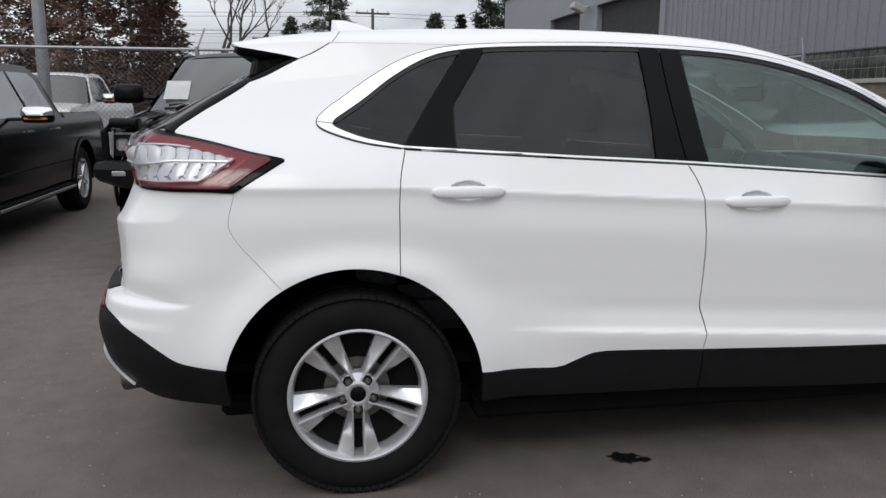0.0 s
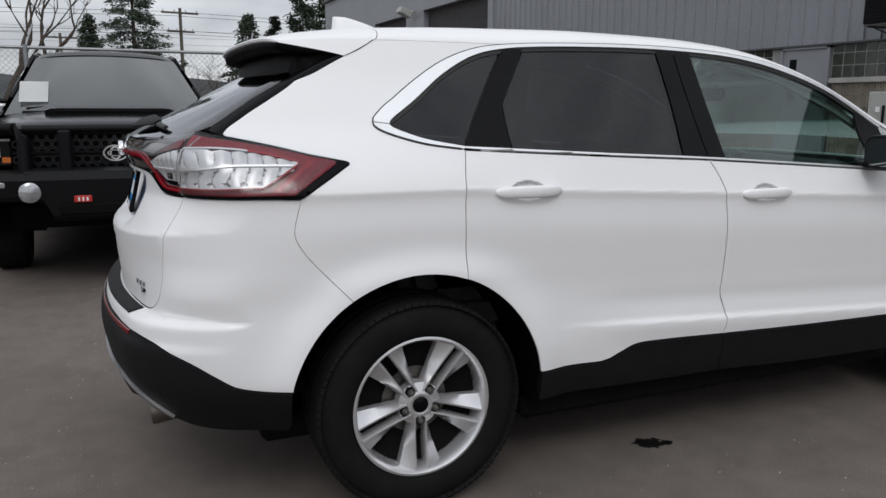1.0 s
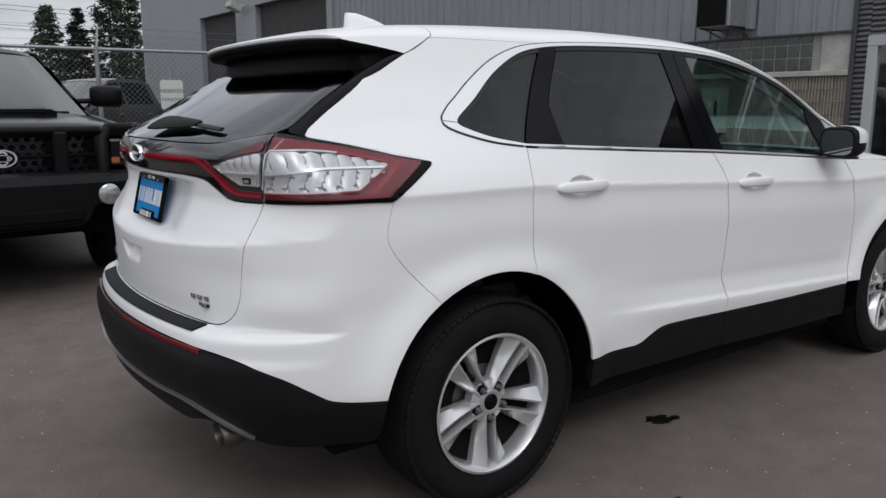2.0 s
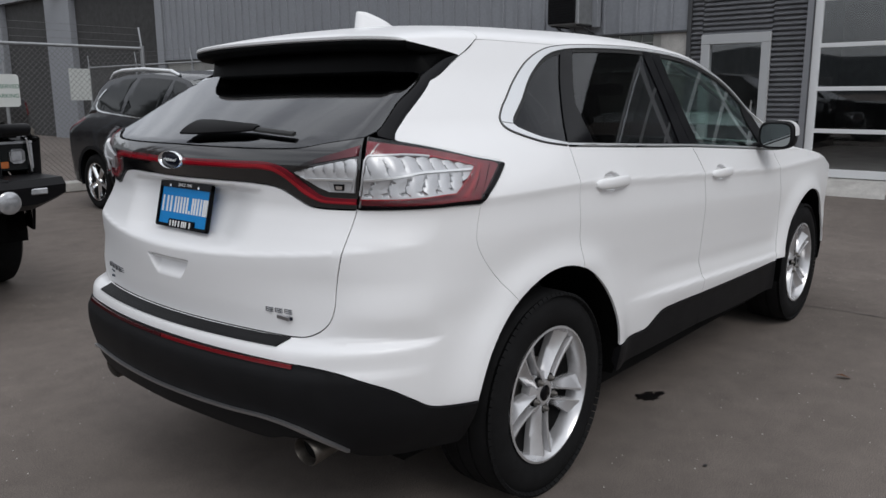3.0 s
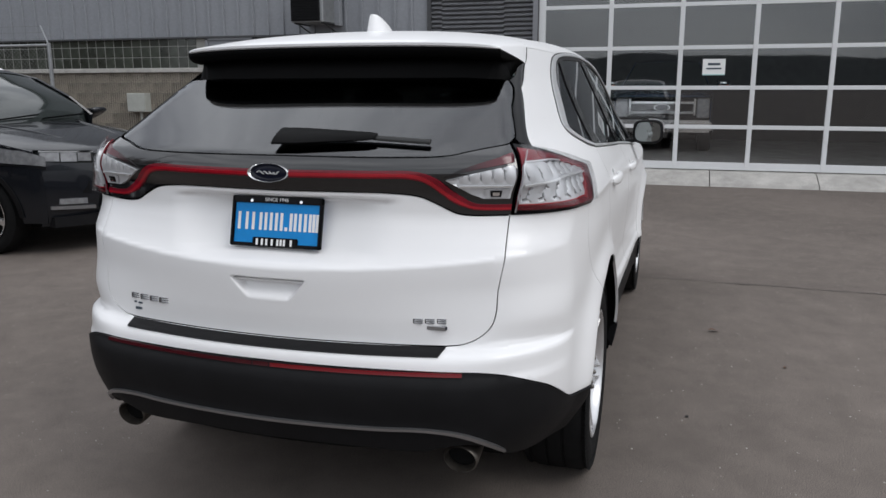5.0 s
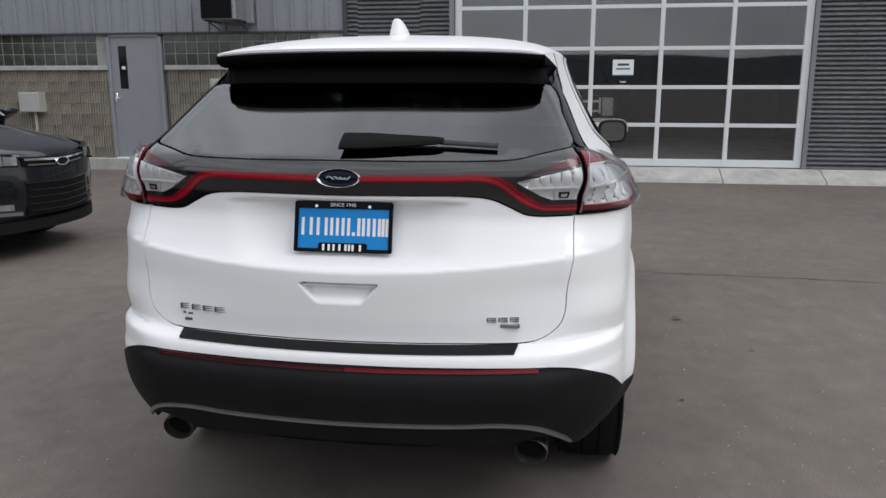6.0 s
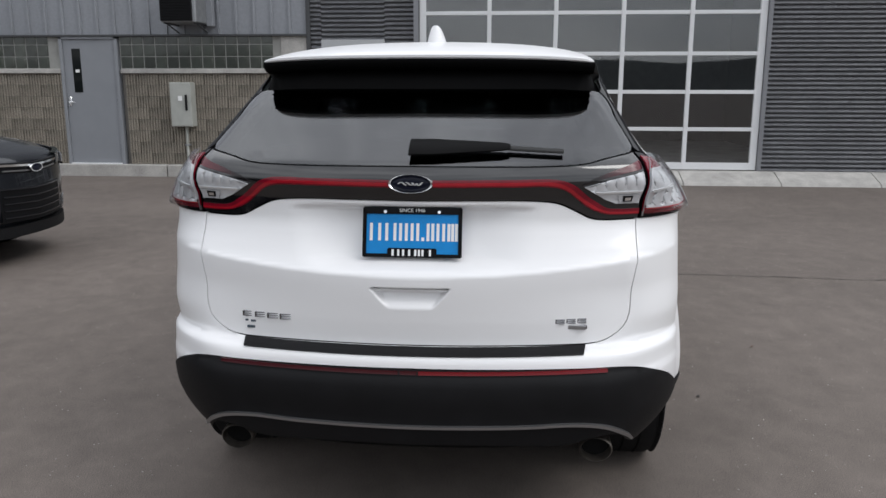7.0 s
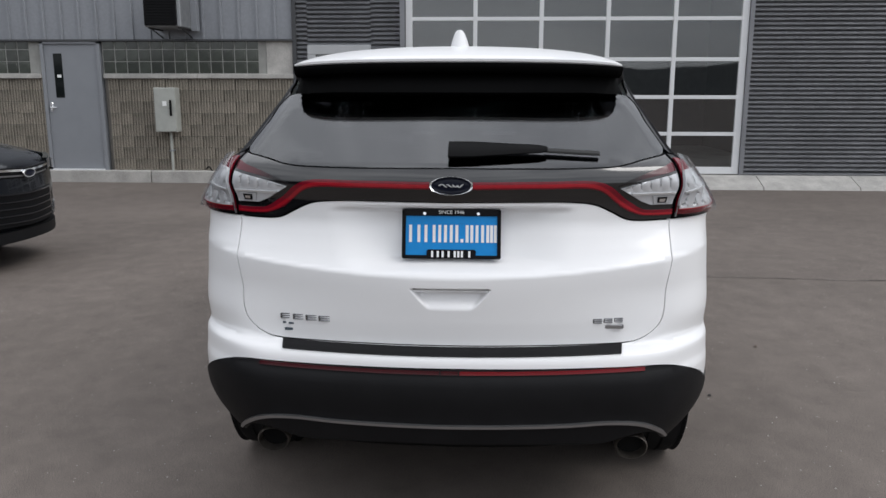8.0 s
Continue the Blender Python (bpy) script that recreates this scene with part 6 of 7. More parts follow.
# --- a black pickup seen from its flank
def plain_pickup(m, paint, label, grille=False, rim=None, glass=DARK_GLASS):
    root = thing("pickup_truck", label, "pickup truck", m=m)
    axles, r, cz = (0, 3.68), .455, .42
    sh = Shape([.3, .6, .95, 1.15, 1.30, 1.45, 1.92], [.95, .99, 1.0, .985, .95, .88, .68], -1.12, 4.55, .12, .45, .14)
    low = arches(.44, axles, r, cz, -1.10, 4.35)
    body = low + [(4.42, .7), (4.42, 1.05), (4.2, 1.20), (3.1, 1.27), (2.65, 1.29), (.55, 1.29), (.50, 1.36), (-1.08, 1.36)]
    cab = [(.62, 1.28), (2.78, 1.27), (2.62, 1.34), (2.30, 1.58), (1.95, 1.86), (1.6, 1.91), (.95, 1.90), (.72, 1.80)]
    for sd in (-1, 1):
        flank_ = panel("flank", body, paint, root, where=sh.side(sd), step=.09, gap=0, thick=.02)
        panel("cab_side", cab, paint, root, where=sh.side(sd), step=.08, gap=.001, thick=.02)
        panel("side_window", [(1.66, 1.33), (2.52, 1.33), (2.24, 1.57), (1.95, 1.80), (1.68, 1.83)], glass, root, where=sh.side(sd), step=.1, gap=.01, off=.004)
        panel("side_window", [(.80, 1.33), (1.60, 1.33), (1.62, 1.83), (1.0, 1.83), (.86, 1.76)], glass, root, where=sh.side(sd), step=.1, gap=.01, off=.004)
        for x in (.95, 1.78):
            hd = panel("door_handle", [(x, 1.10), (x + .16, 1.10), (x + .16, 1.135), (x, 1.135)], CHROME if paint is not BLUE_PAINT else paint, root, where=sh.side(sd), off=.03, thick=.02, gap=.002, step=.02)
        panel("arch_trim", [(ax_ + rr * math.cos(t), cz + rr * math.sin(t)) for ax_, rr, t in [(0, r + .055, t) for t in np.linspace(.05, math.pi - .05, 24)] + [(0, r + .004, t) for t in np.linspace(math.pi - .05, .05, 24)]], paint, root, where=sh.side(sd), off=.014, gap=0, step=.03)
        panel("body_line", [(.5, .665), (3.2, .665), (3.2, .685), (.5, .685)], BLACK_TRIM, root, where=sh.side(sd), off=.008, gap=0, step=.2)
        step_ = part("side_step", block((.62, min(sd * .86, sd * 1.04), .33), (2.95, max(sd * .86, sd * 1.04), .41), .025, seg=2), MATTE_BLACK, root)
        part("step_edge", block((.62, sd * 1.042 - .006, .355), (2.95, sd * 1.042 + .006, .385), .003), SATIN, step_, "bright edge strip")
        mir = wing_mirror(root, 2.28, 1.22, 1.37, sd, MATTE_BLACK, 1.1, CHROME)
        part("indicator", block((2.29, sd * 1.22 - .10, 1.318), (2.40, sd * 1.22 + .11, 1.350), .008), AMBER, mir, "amber indicator")
        panel("tail_light", [(-1.08, .98), (-.98, .98), (-.98, 1.30), (-1.08, 1.30)], RED_DEEP, root, where=sh.side(sd), off=.006, gap=.003, step=.06)
    ribbon("bonnet", sh, [(4.42, 1.10), (4.36, 1.17), (4.1, 1.22), (3.5, 1.275), (2.86, 1.29)], paint, root, .03, .05)
    ribbon("windscreen", sh, [(2.84, 1.29), (2.5, 1.51), (2.2, 1.72), (1.98, 1.865)], SCREEN_GLASS, root, .035, .012, "", .965)
    ribbon("roof", sh, [(2.0, 1.86), (1.88, 1.905), (1.5, 1.935), (1.0, 1.925), (.82, 1.89), (.72, 1.80)], paint, root, .035, .05)
    ribbon("rear_glass", sh, [(.72, 1.80), (.58, 1.33)], DARK_GLASS, root, 0, 0, "", .95)
    ribbon("bed_cover", sh, [(.58, 1.33), (-1.10, 1.33)], MATTE_BLACK, root, 0, .01)
    ribbon("tailgate", sh, [(-1.10, 1.34), (-1.12, .9), (-1.10, .55)], paint, root, 0, 0)
    part("rear_bumper", block((-1.28, -.92, .48), (-1.08, .92, .68), .03, seg=2), CHROME, root)
    ribbon("front_face", sh, [(4.42, 1.10), (4.47, .95), (4.48, .75), (4.42, .45)], MATTE_BLACK if grille else paint, root, 0, 0)
    if grille:
        for z in (.80, 1.0):
            part("grille_bar", block((4.48, -.62, z - .03), (4.53, .62, z + .03), .012), CHROME, root, "chrome grille bar")
        for sd in (-1, 1):
            part("grille_post", block((4.48, sd * .62 - .03, .74), (4.53, sd * .62 + .03, 1.08), .012), CHROME, root)
            part("lamp_frame", block((4.40, min(sd * .66, sd * .90), .70), (4.51, max(sd * .66, sd * .90), 1.08), .02), LAMP_CLEAR, root, "bright headlamp")
        oval = thing("badge", "", "")
        oval.parent, oval.matrix_basis = root, Matrix.Translation((4.535, 0, .90)) @ pose(0, 0, 0, 0, 0, 90) @ Matrix.Diagonal((1, 1, .42, 1))
        part("rim", lathe([(.155, .0), (.155, -.012), (.135, -.012), (.135, 0)], 36), CHROME, oval, smooth=40)
        part("field", lathe([(.0001, -.006), (.135, -.005), (.135, .0)], 36), BLUE_OVAL, oval)
        part("front_bumper", block((4.42, -.95, .42), (4.62, .95, .66), .04, seg=2), CHROME, root)
    part("chassis", block((-1.0, -.75, .40), (4.3, .75, .58)), UNDER, root)
    liners(root, axles, r, cz, .55, .965)
    for ax in axles:
        for sd in (-1, 1):
            simple_wheel(root, pose(ax, sd * .84, .395, 0, 0, 0 if sd < 0 else 180), .395, .25, .265, 6, rim or ALLOY)
    return root


# --- a charcoal compact SUV with roof rails
def compact_suv(m, paint, label, trim=CHROME):
    root = thing("car", label, "car", m=m)
    axles, r, cz = (0, 2.69), .405, .355
    sh = Shape([.2, .45, .75, .95, 1.08, 1.25, 1.62], [.86, .90, .918, .915, .885, .82, .63], -.86, 3.58, .35, .55, .26)
    low = arches(.30, axles, r, cz, -.76, 3.32)
    body = low + [(3.335, .42), (3.345, .62), (3.33, .80), (3.27, .93)] + [(2.9, 1.0), (2.45, 1.06), (2.1, 1.09), (1.2, 1.115), (.2, 1.16), (-.45, 1.21), (-.72, 1.20), (-.80, .95), (-.84, .6)]
    cab = [(-.72, 1.19), (-.4, 1.205), (.2, 1.155), (1.2, 1.11), (2.24, 1.075), (2.05, 1.19), (1.75, 1.36), (1.42, 1.52), (1.15, 1.575), (.6, 1.615), (0, 1.61), (-.42, 1.55), (-.56, 1.45)]
    for sd in (-1, 1):
        panel("flank", body, paint, root, where=sh.side(sd), step=.07, gap=0, thick=.02)
        panel("cab_side", cab, paint, root, where=sh.side(sd), step=.06, gap=.001, thick=.02)
        wins = ([(1.12, 1.145), (2.02, 1.115), (1.88, 1.235), (1.62, 1.385), (1.36, 1.50), (1.14, 1.535)],
                [(.28, 1.185), (1.06, 1.148), (1.08, 1.54), (.60, 1.575), (.36, 1.57), (.22, 1.37)],
                [(-.46, 1.245), (.20, 1.19), (.12, 1.36), (.26, 1.57), (-.02, 1.565), (-.30, 1.50), (-.46, 1.38)])
        for w_ in wins:
            panel("side_window", w_, DARK_GLASS, root, where=sh.side(sd), step=.09, gap=.008, off=.003)
        belt = curved([(2.05, 1.105), (1.1, 1.138), (.24, 1.180), (-.42, 1.232), (-.51, 1.27), (-.50, 1.36), (-.38, 1.455)], .06)
        inner_b = curved([(2.05, 1.117), (1.1, 1.150), (.24, 1.192), (-.41, 1.246), (-.485, 1.28), (-.475, 1.355), (-.36, 1.445)], .06)
        panel("window_moulding", joined(belt, back(inner_b)), trim, root, where=sh.side(sd), off=.010, thick=.012, gap=0, step=.03, label="chrome window moulding")
        for x, z in ((.36, 1.045), (1.22, 1.015)):
            panel("door_handle", [(x, z), (x + .19, z - .006), (x + .19, z + .024), (x, z + .03)], paint, root, where=sh.side(sd), off=.03, thick=.02, gap=.002, step=.02)
        vent = panel("side_vent", [(2.06, .945), (2.30, .925), (2.34, .955), (2.10, .985)], trim, root, where=sh.side(sd), off=.006, gap=.002, step=.03)
        panel("vent_dark", [(2.13, .952), (2.28, .937), (2.30, .953), (2.14, .967)], MATTE_BLACK, vent, where=sh.side(sd), off=.010, gap=0, step=.03)
        panel("sill_cladding", [(.42, .30), (2.28, .30), (2.28, .38), (.42, .38)], BLACK_TRIM, root, where=sh.side(sd), off=.012, gap=0, step=.1)
        wing_mirror(root, 1.86, 1.03, 1.165, sd, GLOSS_BLACK, .92, paint)
        panel("headlamp", [(2.95, .83), (3.37, .80), (3.37, .885), (3.20, .935), (2.74, .985), (2.82, .90)], LAMP_CLEAR, root, where=sh.side(sd), off=.006, step=.04, gap=.003, label="clear headlamp")
        panel("lamp_rim", [(2.93, .805), (3.37, .777), (3.37, .796), (2.95, .826)], MATTE_BLACK, root, where=sh.side(sd), off=.008, step=.06, gap=0)
        panel("tail_light", [(-.82, .95), (-.62, .98), (-.48, 1.14), (-.70, 1.16), (-.77, 1.12)], RED_LENS, root, where=sh.side(sd), off=.006, step=.05, gap=.003)
        rail_ = bmesh.new()
        tube([(1.08, sd * .585, 1.585), (.92, sd * .59, 1.635), (.3, sd * .59, 1.672), (-.2, sd * .585, 1.668), (-.42, sd * .58, 1.638), (-.54, sd * .57, 1.57)], [.018, .025, .025, .025, .023, .018], 10, rail_)
        part("roof_rail", rail_, BRIGHT, root, "silver roof rail", smooth=50)
        panel("arch_trim", [(rr * math.cos(t) + ax_, cz + rr * math.sin(t)) for ax_, rr, t in [(2.69, r + .045, t) for t in np.linspace(0, math.pi, 24)] + [(2.69, r + .002, t) for t in np.linspace(math.pi, 0, 24)]], BLACK_TRIM, root, where=sh.side(sd), off=.012, gap=0, step=.03)
        panel("arch_trim", [(rr * math.cos(t), cz + rr * math.sin(t)) for rr, t in [(r + .045, t) for t in np.linspace(0, math.pi, 24)] + [(r + .002, t) for t in np.linspace(math.pi, 0, 24)]], BLACK_TRIM, root, where=sh.side(sd), off=.012, gap=0, step=.03)
    def bowed(name, line, material, label=""):
        """A sheet across the nose, swept back to its sides; line of (x, z, sweep, fall at the sides)."""
        rows = []
        for x, z, sweep, fall in line:
            w = float(sh.half(np.array(x - sweep), np.array(z - fall)))
            rows.append([(x - sweep * abs(f) ** 2.3, f * w, z - fall * abs(f) ** 3) for f in np.linspace(-1, 1, 33)])
        return part(name, loft(rows, closed=False), material, root, label, smooth=50)
    bowed("bonnet", [(3.575, .870, .29, .03), (3.55, .905, .29, .03), (3.46, .945, .26, .035), (3.2, 1.005, .12, .045), (2.8, 1.072, .05, .055), (2.4, 1.118, 0, .055), (2.20, 1.135, 0, .055)], paint)
    for sd in (-1, 1):
        crease = bmesh.new()
        tube([(2.25, sd * .52, 1.122), (2.8, sd * .42, 1.060), (3.40, sd * .30, .937)], [.012, .016, .010], 8, crease)
        part("bonnet_crease", crease, paint, root, smooth=60)
    ribbon("windscreen", sh, [(2.20, 1.13), (1.9, 1.305), (1.6, 1.46), (1.36, 1.575)], SCREEN_GLASS, root, .04, .012, "grey reflecting windscreen", .965)
    ribbon("roof", sh, [(1.38, 1.57), (1.25, 1.61), (.7, 1.66), (.1, 1.66), (-.36, 1.61), (-.64, 1.54)], paint, root, .035, .05)
    ribbon("rear_window", sh, [(-.62, 1.54), (-.70, 1.38), (-.77, 1.20)], DARK_GLASS, root, .02, .01, "", .92)
    ribbon("tailgate", sh, [(-.77, 1.21), (-.82, .95), (-.85, .65), (-.81, .38)], paint, root, 0, .02)
    # face: upper slot with a chrome bar and oval badge, wide lower intake, side intakes with fog lamps
    bowed("front_face", [(3.575, .872, .29, .03), (3.590, .78, .28, 0), (3.605, .66, .28, 0), (3.605, .50, .28, 0), (3.58, .38, .27, 0), (3.50, .27, .24, 0)], paint)
    def slab(name, y0, y1, z0, z1, x0, material, parent=root, label="", thick=.05, rise=0.0):
        n = 13
        rows = []
        for k in range(n):
            y = y0 + (y1 - y0) * k / (n - 1)
            xx, up = x0 - .265 * (abs(y) / .80) ** 2.3, rise * abs(y)
            rows.append([(xx - thick, y, z0 + up), (xx, y, z0 + up), (xx, y, z1 + up), (xx - thick, y, z1 + up)])
        return part(name, loft(rows), material, parent, label, smooth=30)
    slab("upper_grille", -.42, .42, .785, .868, 3.600, MATTE_BLACK, rise=.05)
    slab("grille_bar", -.41, .41, .838, .856, 3.614, CHROME, label="chrome grille bar", rise=.05)
    slab("grille_bar", -.37, .37, .796, .807, 3.610, SATIN, label="chrome grille bar", rise=.05)
    slab("lower_grille", -.42, .42, .38, .645, 3.612, MATTE_BLACK, label="black lower grille", rise=.04)
    for k in range(4):
        slab("grille_slat", -.40, .40, .41 + .058 * k, .421 + .058 * k, 3.622, GREY_PAINT, rise=.04)
    slab("grille_frame", -.43, .43, .648, .662, 3.624, paint, rise=.04)
    for sd in (-1, 1):
        slab("headlamp", min(sd * .45, sd * .84), max(sd * .45, sd * .84), .782, .890, 3.602, DARK_GLASS, label="clear headlamp", rise=.06)
        for y0, y1, z0, z1 in ((.47, .575, .796, .870), (.585, .70, .792, .872), (.71, .83, .794, .870)):
            slab("lamp_bowl", min(sd * y0, sd * y1), max(sd * y0, sd * y1), z0, z1, 3.610, LAMP_CLEAR, rise=.06)
        slab("lamp_brow", min(sd * .45, sd * .84), max(sd * .45, sd * .84), .874, .884, 3.611, CHROME, rise=.06)
        slab("side_intake", min(sd * .50, sd * .78), max(sd * .50, sd * .78), .49, .60, 3.612, MATTE_BLACK, rise=.10)
        slab("fog_lamp", min(sd * .54, sd * .74), max(sd * .54, sd * .74), .425, .475, 3.624, LAMP_CLEAR, label="fog lamp", rise=.05)
        slab("lower_blade", min(sd * .47, sd * .80), max(sd * .47, sd * .80), .372, .402, 3.618, SATIN, rise=.06)
    slab("chin", -.78, .78, .26, .35, 3.612, BLACK_TRIM)
    oval = thing("badge", "", "")
    oval.parent, oval.matrix_basis = root, Matrix.Translation((3.618, 0, .825)) @ pose(0, 0, 0, 0, 0, 90) @ Matrix.Diagonal((1, 1, .42, 1))
    part("rim", lathe([(.088, .0), (.088, -.012), (.076, -.012), (.076, 0)], 36), CHROME, oval, smooth=40)
    part("field", lathe([(.0001, -.008), (.076, -.006), (.076, .0)], 36), BLUE_OVAL, oval)
    paper_on(root, sh, ((1.88, 1.328), (1.53, 1.505)), -.50, 0, .20)
    wp = bmesh.new()
    rod((2.14, -.60, 1.155), (2.06, .05, 1.205), .010, 6, wp)
    rod((2.14, .10, 1.165), (2.06, .70, 1.195), .010, 6, wp)
    part("wiper", wp, MATTE_BLACK, root)
    part("chassis", block((-.7, -.70, .24), (3.3, .70, .40)), UNDER, root)
    liners(root, axles, r, cz, .55, .89)
    for ax in axles:
        for sd in (-1, 1):
            simple_wheel(root, pose(ax, sd * .79, .35, 0, 0, 0 if sd < 0 else 180), .35, .235, .225, 5, CHROME)
    return root


def reshape(root, change):
    """Bends the body of a vehicle; wheels and badges keep their form."""
    for ob in root.children_recursive:
        up = ob
        while up.parent != root:
            up = up.parent
        if ob.data and up.data:
            for v in ob.data.vertices:
                v.co = change(v.co)


bull_bar_pickup(pose(-.87, 7.90, 0, 0, 0, -90))
low_truck = plain_pickup(pose(-3.97, 6.95, 0, 0, 0, -90), BLACK_PAINT, "black pickup truck with chrome mirrors and side steps", glass=SCREEN_GLASS)
reshape(low_truck, lambda p: Vector((p.x, p.y, p.z - .17 * float(ramp(.85, 1.5, p.z)))))
plain_pickup(pose(-5.6, 16.6, 0, 0, 0, -90), surface("old_white_paint", (.62, .62, .61), .35, coat=.6, vary=.05), "white pickup truck parked behind the fence")
plain_pickup(pose(4.2, 17.5, 0, 0, 0, -150), surface("dark_grey_paint", (.03, .03, .032), .3, coat=.8), "dark pickup truck parked behind the fence")
plain_pickup(pose(17.9, -.75, .18, 0, 0, 180), BLUE_PAINT, "blue pickup truck with a chrome grille inside the shop", True)
near_suv = compact_suv(pose(3.30, 7.40, 0, 0, 0, -90), GREY_PAINT, "charcoal compact SUV with silver roof rails")
reshape(near_suv, lambda p: Vector((p.x + .50 * float(ramp(.95, 1.28, p.z)) * float(1 - ramp(2.45, 3.3, p.x)), p.y, p.z + .05 * float(ramp(1.2, 1.55, p.z)))))
compact_suv(pose(-2.55, 13.3, 0, 0, 0, -90) @ Matrix.Scale(.84, 4), surface("white_car_paint", (.72, .72, .73), .35, coat=.5, vary=.03), "white compact car parked behind the fence")

# ---- fence, trees, poles and distance ----
FENCE_Y = 9.65


def chain_link(p, q, height, label, foot=.05):
    """A chain-link fence from p to q with posts, a top rail and wire."""
    p, q = Vector((*p, 0)), Vector((*q, 0))
    way, length = (q - p).normalized(), (q - p).length
    fence = thing("fence", label, "fence")
    n = max(1, round(length / 3.0))
    for k in range(n + 1):
        o = p + way * (length * k / n)
        part("post", rod(o, o + Vector((0, 0, height + .04)), .034, 10), GALV, fence)
        part("arm", rod(o + Vector((0, 0, height)), o + Vector((.10, .24, height + .34)), .014, 6), GALV, fence)
    part("top_rail", rod(p + Vector((0, 0, height)), q + Vector((0, 0, height)), .024, 8), GALV, fence)
    for k in range(3):
        part("barbed_wire", rod(p + Vector((.03 + .03 * k, .08 + .08 * k, height + .11 + .11 * k)), q + Vector((.03 + .03 * k, .08 + .08 * k, height + .11 + .11 * k)), .0018, 4), WIRE, fence)
    verts, faces = [], []
    tall, pitch, t = height - foot, .080, .0028
    side = Vector((-way.y, way.x, 0)) * .003
    for lean in (1, -1):
        u = -tall
        while u < length + tall:
            a, b = (u, 0.0), (u + lean * tall, tall)
            if lean < 0:
                a, b = (u + tall, 0.0), (u, tall)
            if a[0] > b[0]:
                a, b = b, a
            lo, hi = max(0, a[0]), min(length, b[0])
            if hi - lo > .05:
                f = lambda s: a[1] + (b[1] - a[1]) * (s - a[0]) / (b[0] - a[0])
                i = len(verts)
                for s, z in ((lo, f(lo)), (hi, f(hi))):
                    o = p + way * s + Vector((0, 0, foot + z)) + side * lean
                    verts += [o + Vector((0, 0, t)), o + side.normalized() * t, o - Vector((0, 0, t)), o - side.normalized() * t]
                for k in range(4):
                    faces.append((i + k, i + (k + 1) % 4, i + 4 + (k + 1) % 4, i + 4 + k))
            u += pitch
    tagged(raw("mesh", verts, faces, WIRE, fence), kind="stuff")
    return fence


chain_link((-24, FENCE_Y), (4.4, FENCE_Y), 2.15, "galvanised chain-link fence with barbed-wire arms")
chain_link((8.5, 9.5), (8.5, 20.0), 2.20, "galvanised chain-link fence beside the building")
curb = structure("kerb", block((1.7, FENCE_Y - .18, 0), (4.6, FENCE_Y + .10, .15), .015), CONCRETE)
sign = thing("parking_sign", "white reserved parking sign on the chain-link fence", "sign")
part("board", prism([(2.11, 1.30), (2.14, 1.27), (2.43, 1.27), (2.46, 1.30), (2.46, 1.69), (2.43, 1.72), (2.14, 1.72), (2.11, 1.69)], FENCE_Y - .065, FENCE_Y - .058, 'y'), SIGN_WHITE, sign)
SOUTH = Matrix(((1, 0, 0, 0), (0, 0, -1, 0), (0, 1, 0, 0), (0, 0, 0, 1)))
for word, z in (("RESERVED", 1.55), ("PARKING", 1.42)):
    lettering(word, .078, "lettering", SIGN_GREEN, sign, Matrix.Translation((2.285, FENCE_Y - .067, z)) @ SOUTH)
part("post", rod((2.29, FENCE_Y - .03, 0), (2.29, FENCE_Y - .03, 1.9), .025, 8), GALV, sign)
blank = thing("sign", "white sign seen through the chain-link fence", "sign")
part("board", block((3.22, FENCE_Y + .03, 1.35), (3.54, FENCE_Y + .04, 1.82), .002), SIGN_WHITE, blank)


def conifer(name, m, height, girth, material, label, seed, levels=46, sparse=1.0, spray=1.0):
    """A trunk with whorls of drooping limbs that carry many small sprays."""
    rng = random.Random(seed)
    tree = thing(name, label, "tree", m=m)
    part("trunk", rod((0, 0, 0), (0, 0, height), .17 * girth / 2.4, 8, r2=.02), BARK, tree)
    verts, faces, limbs = [], [], bmesh.new()
    for k in range(levels):
        u = .06 + .93 * (k + rng.random()) / levels
        z = height * u
        reach = girth * (1 - u) ** .8 * (.75 + .4 * rng.random()) + .12
        for j in range(6):
            a = rng.random() * 2 * math.pi
            r = reach * (.7 + .45 * rng.random())
            tip = Vector((r * math.cos(a), r * math.sin(a), z - .18 * r + rng.uniform(-.1, .1)))
            if k % 2 == 0:
                rod((0, 0, z), tip, .018, 3, limbs, .004)
            n = int((4 + 8 * r) * sparse)
            for _ in range(n):
                s = .18 + .85 * rng.random() ** .7
                c = Vector((0, 0, z)).lerp(tip, s) + Vector((rng.gauss(0, .13), rng.gauss(0, .13), rng.gauss(-.04, .10)))
                d = Vector((math.cos(a) + rng.gauss(0, .6), math.sin(a) + rng.gauss(0, .6), rng.gauss(-.25, .35))).normalized()
                w = d.orthogonal().normalized() * rng.uniform(.05, .11) * spray
                d *= rng.uniform(.16, .34) * spray
                i = len(verts)
                verts += [c - d * .3 - w * .3, c + w, c + d, c - w]
                faces.append((i, i + 1, i + 2, i + 3))
    tagged(part("limb", limbs, BARK, tree), kind="stuff")
    tagged(raw("crown", verts, faces, material, tree), kind="stuff")
    return tree


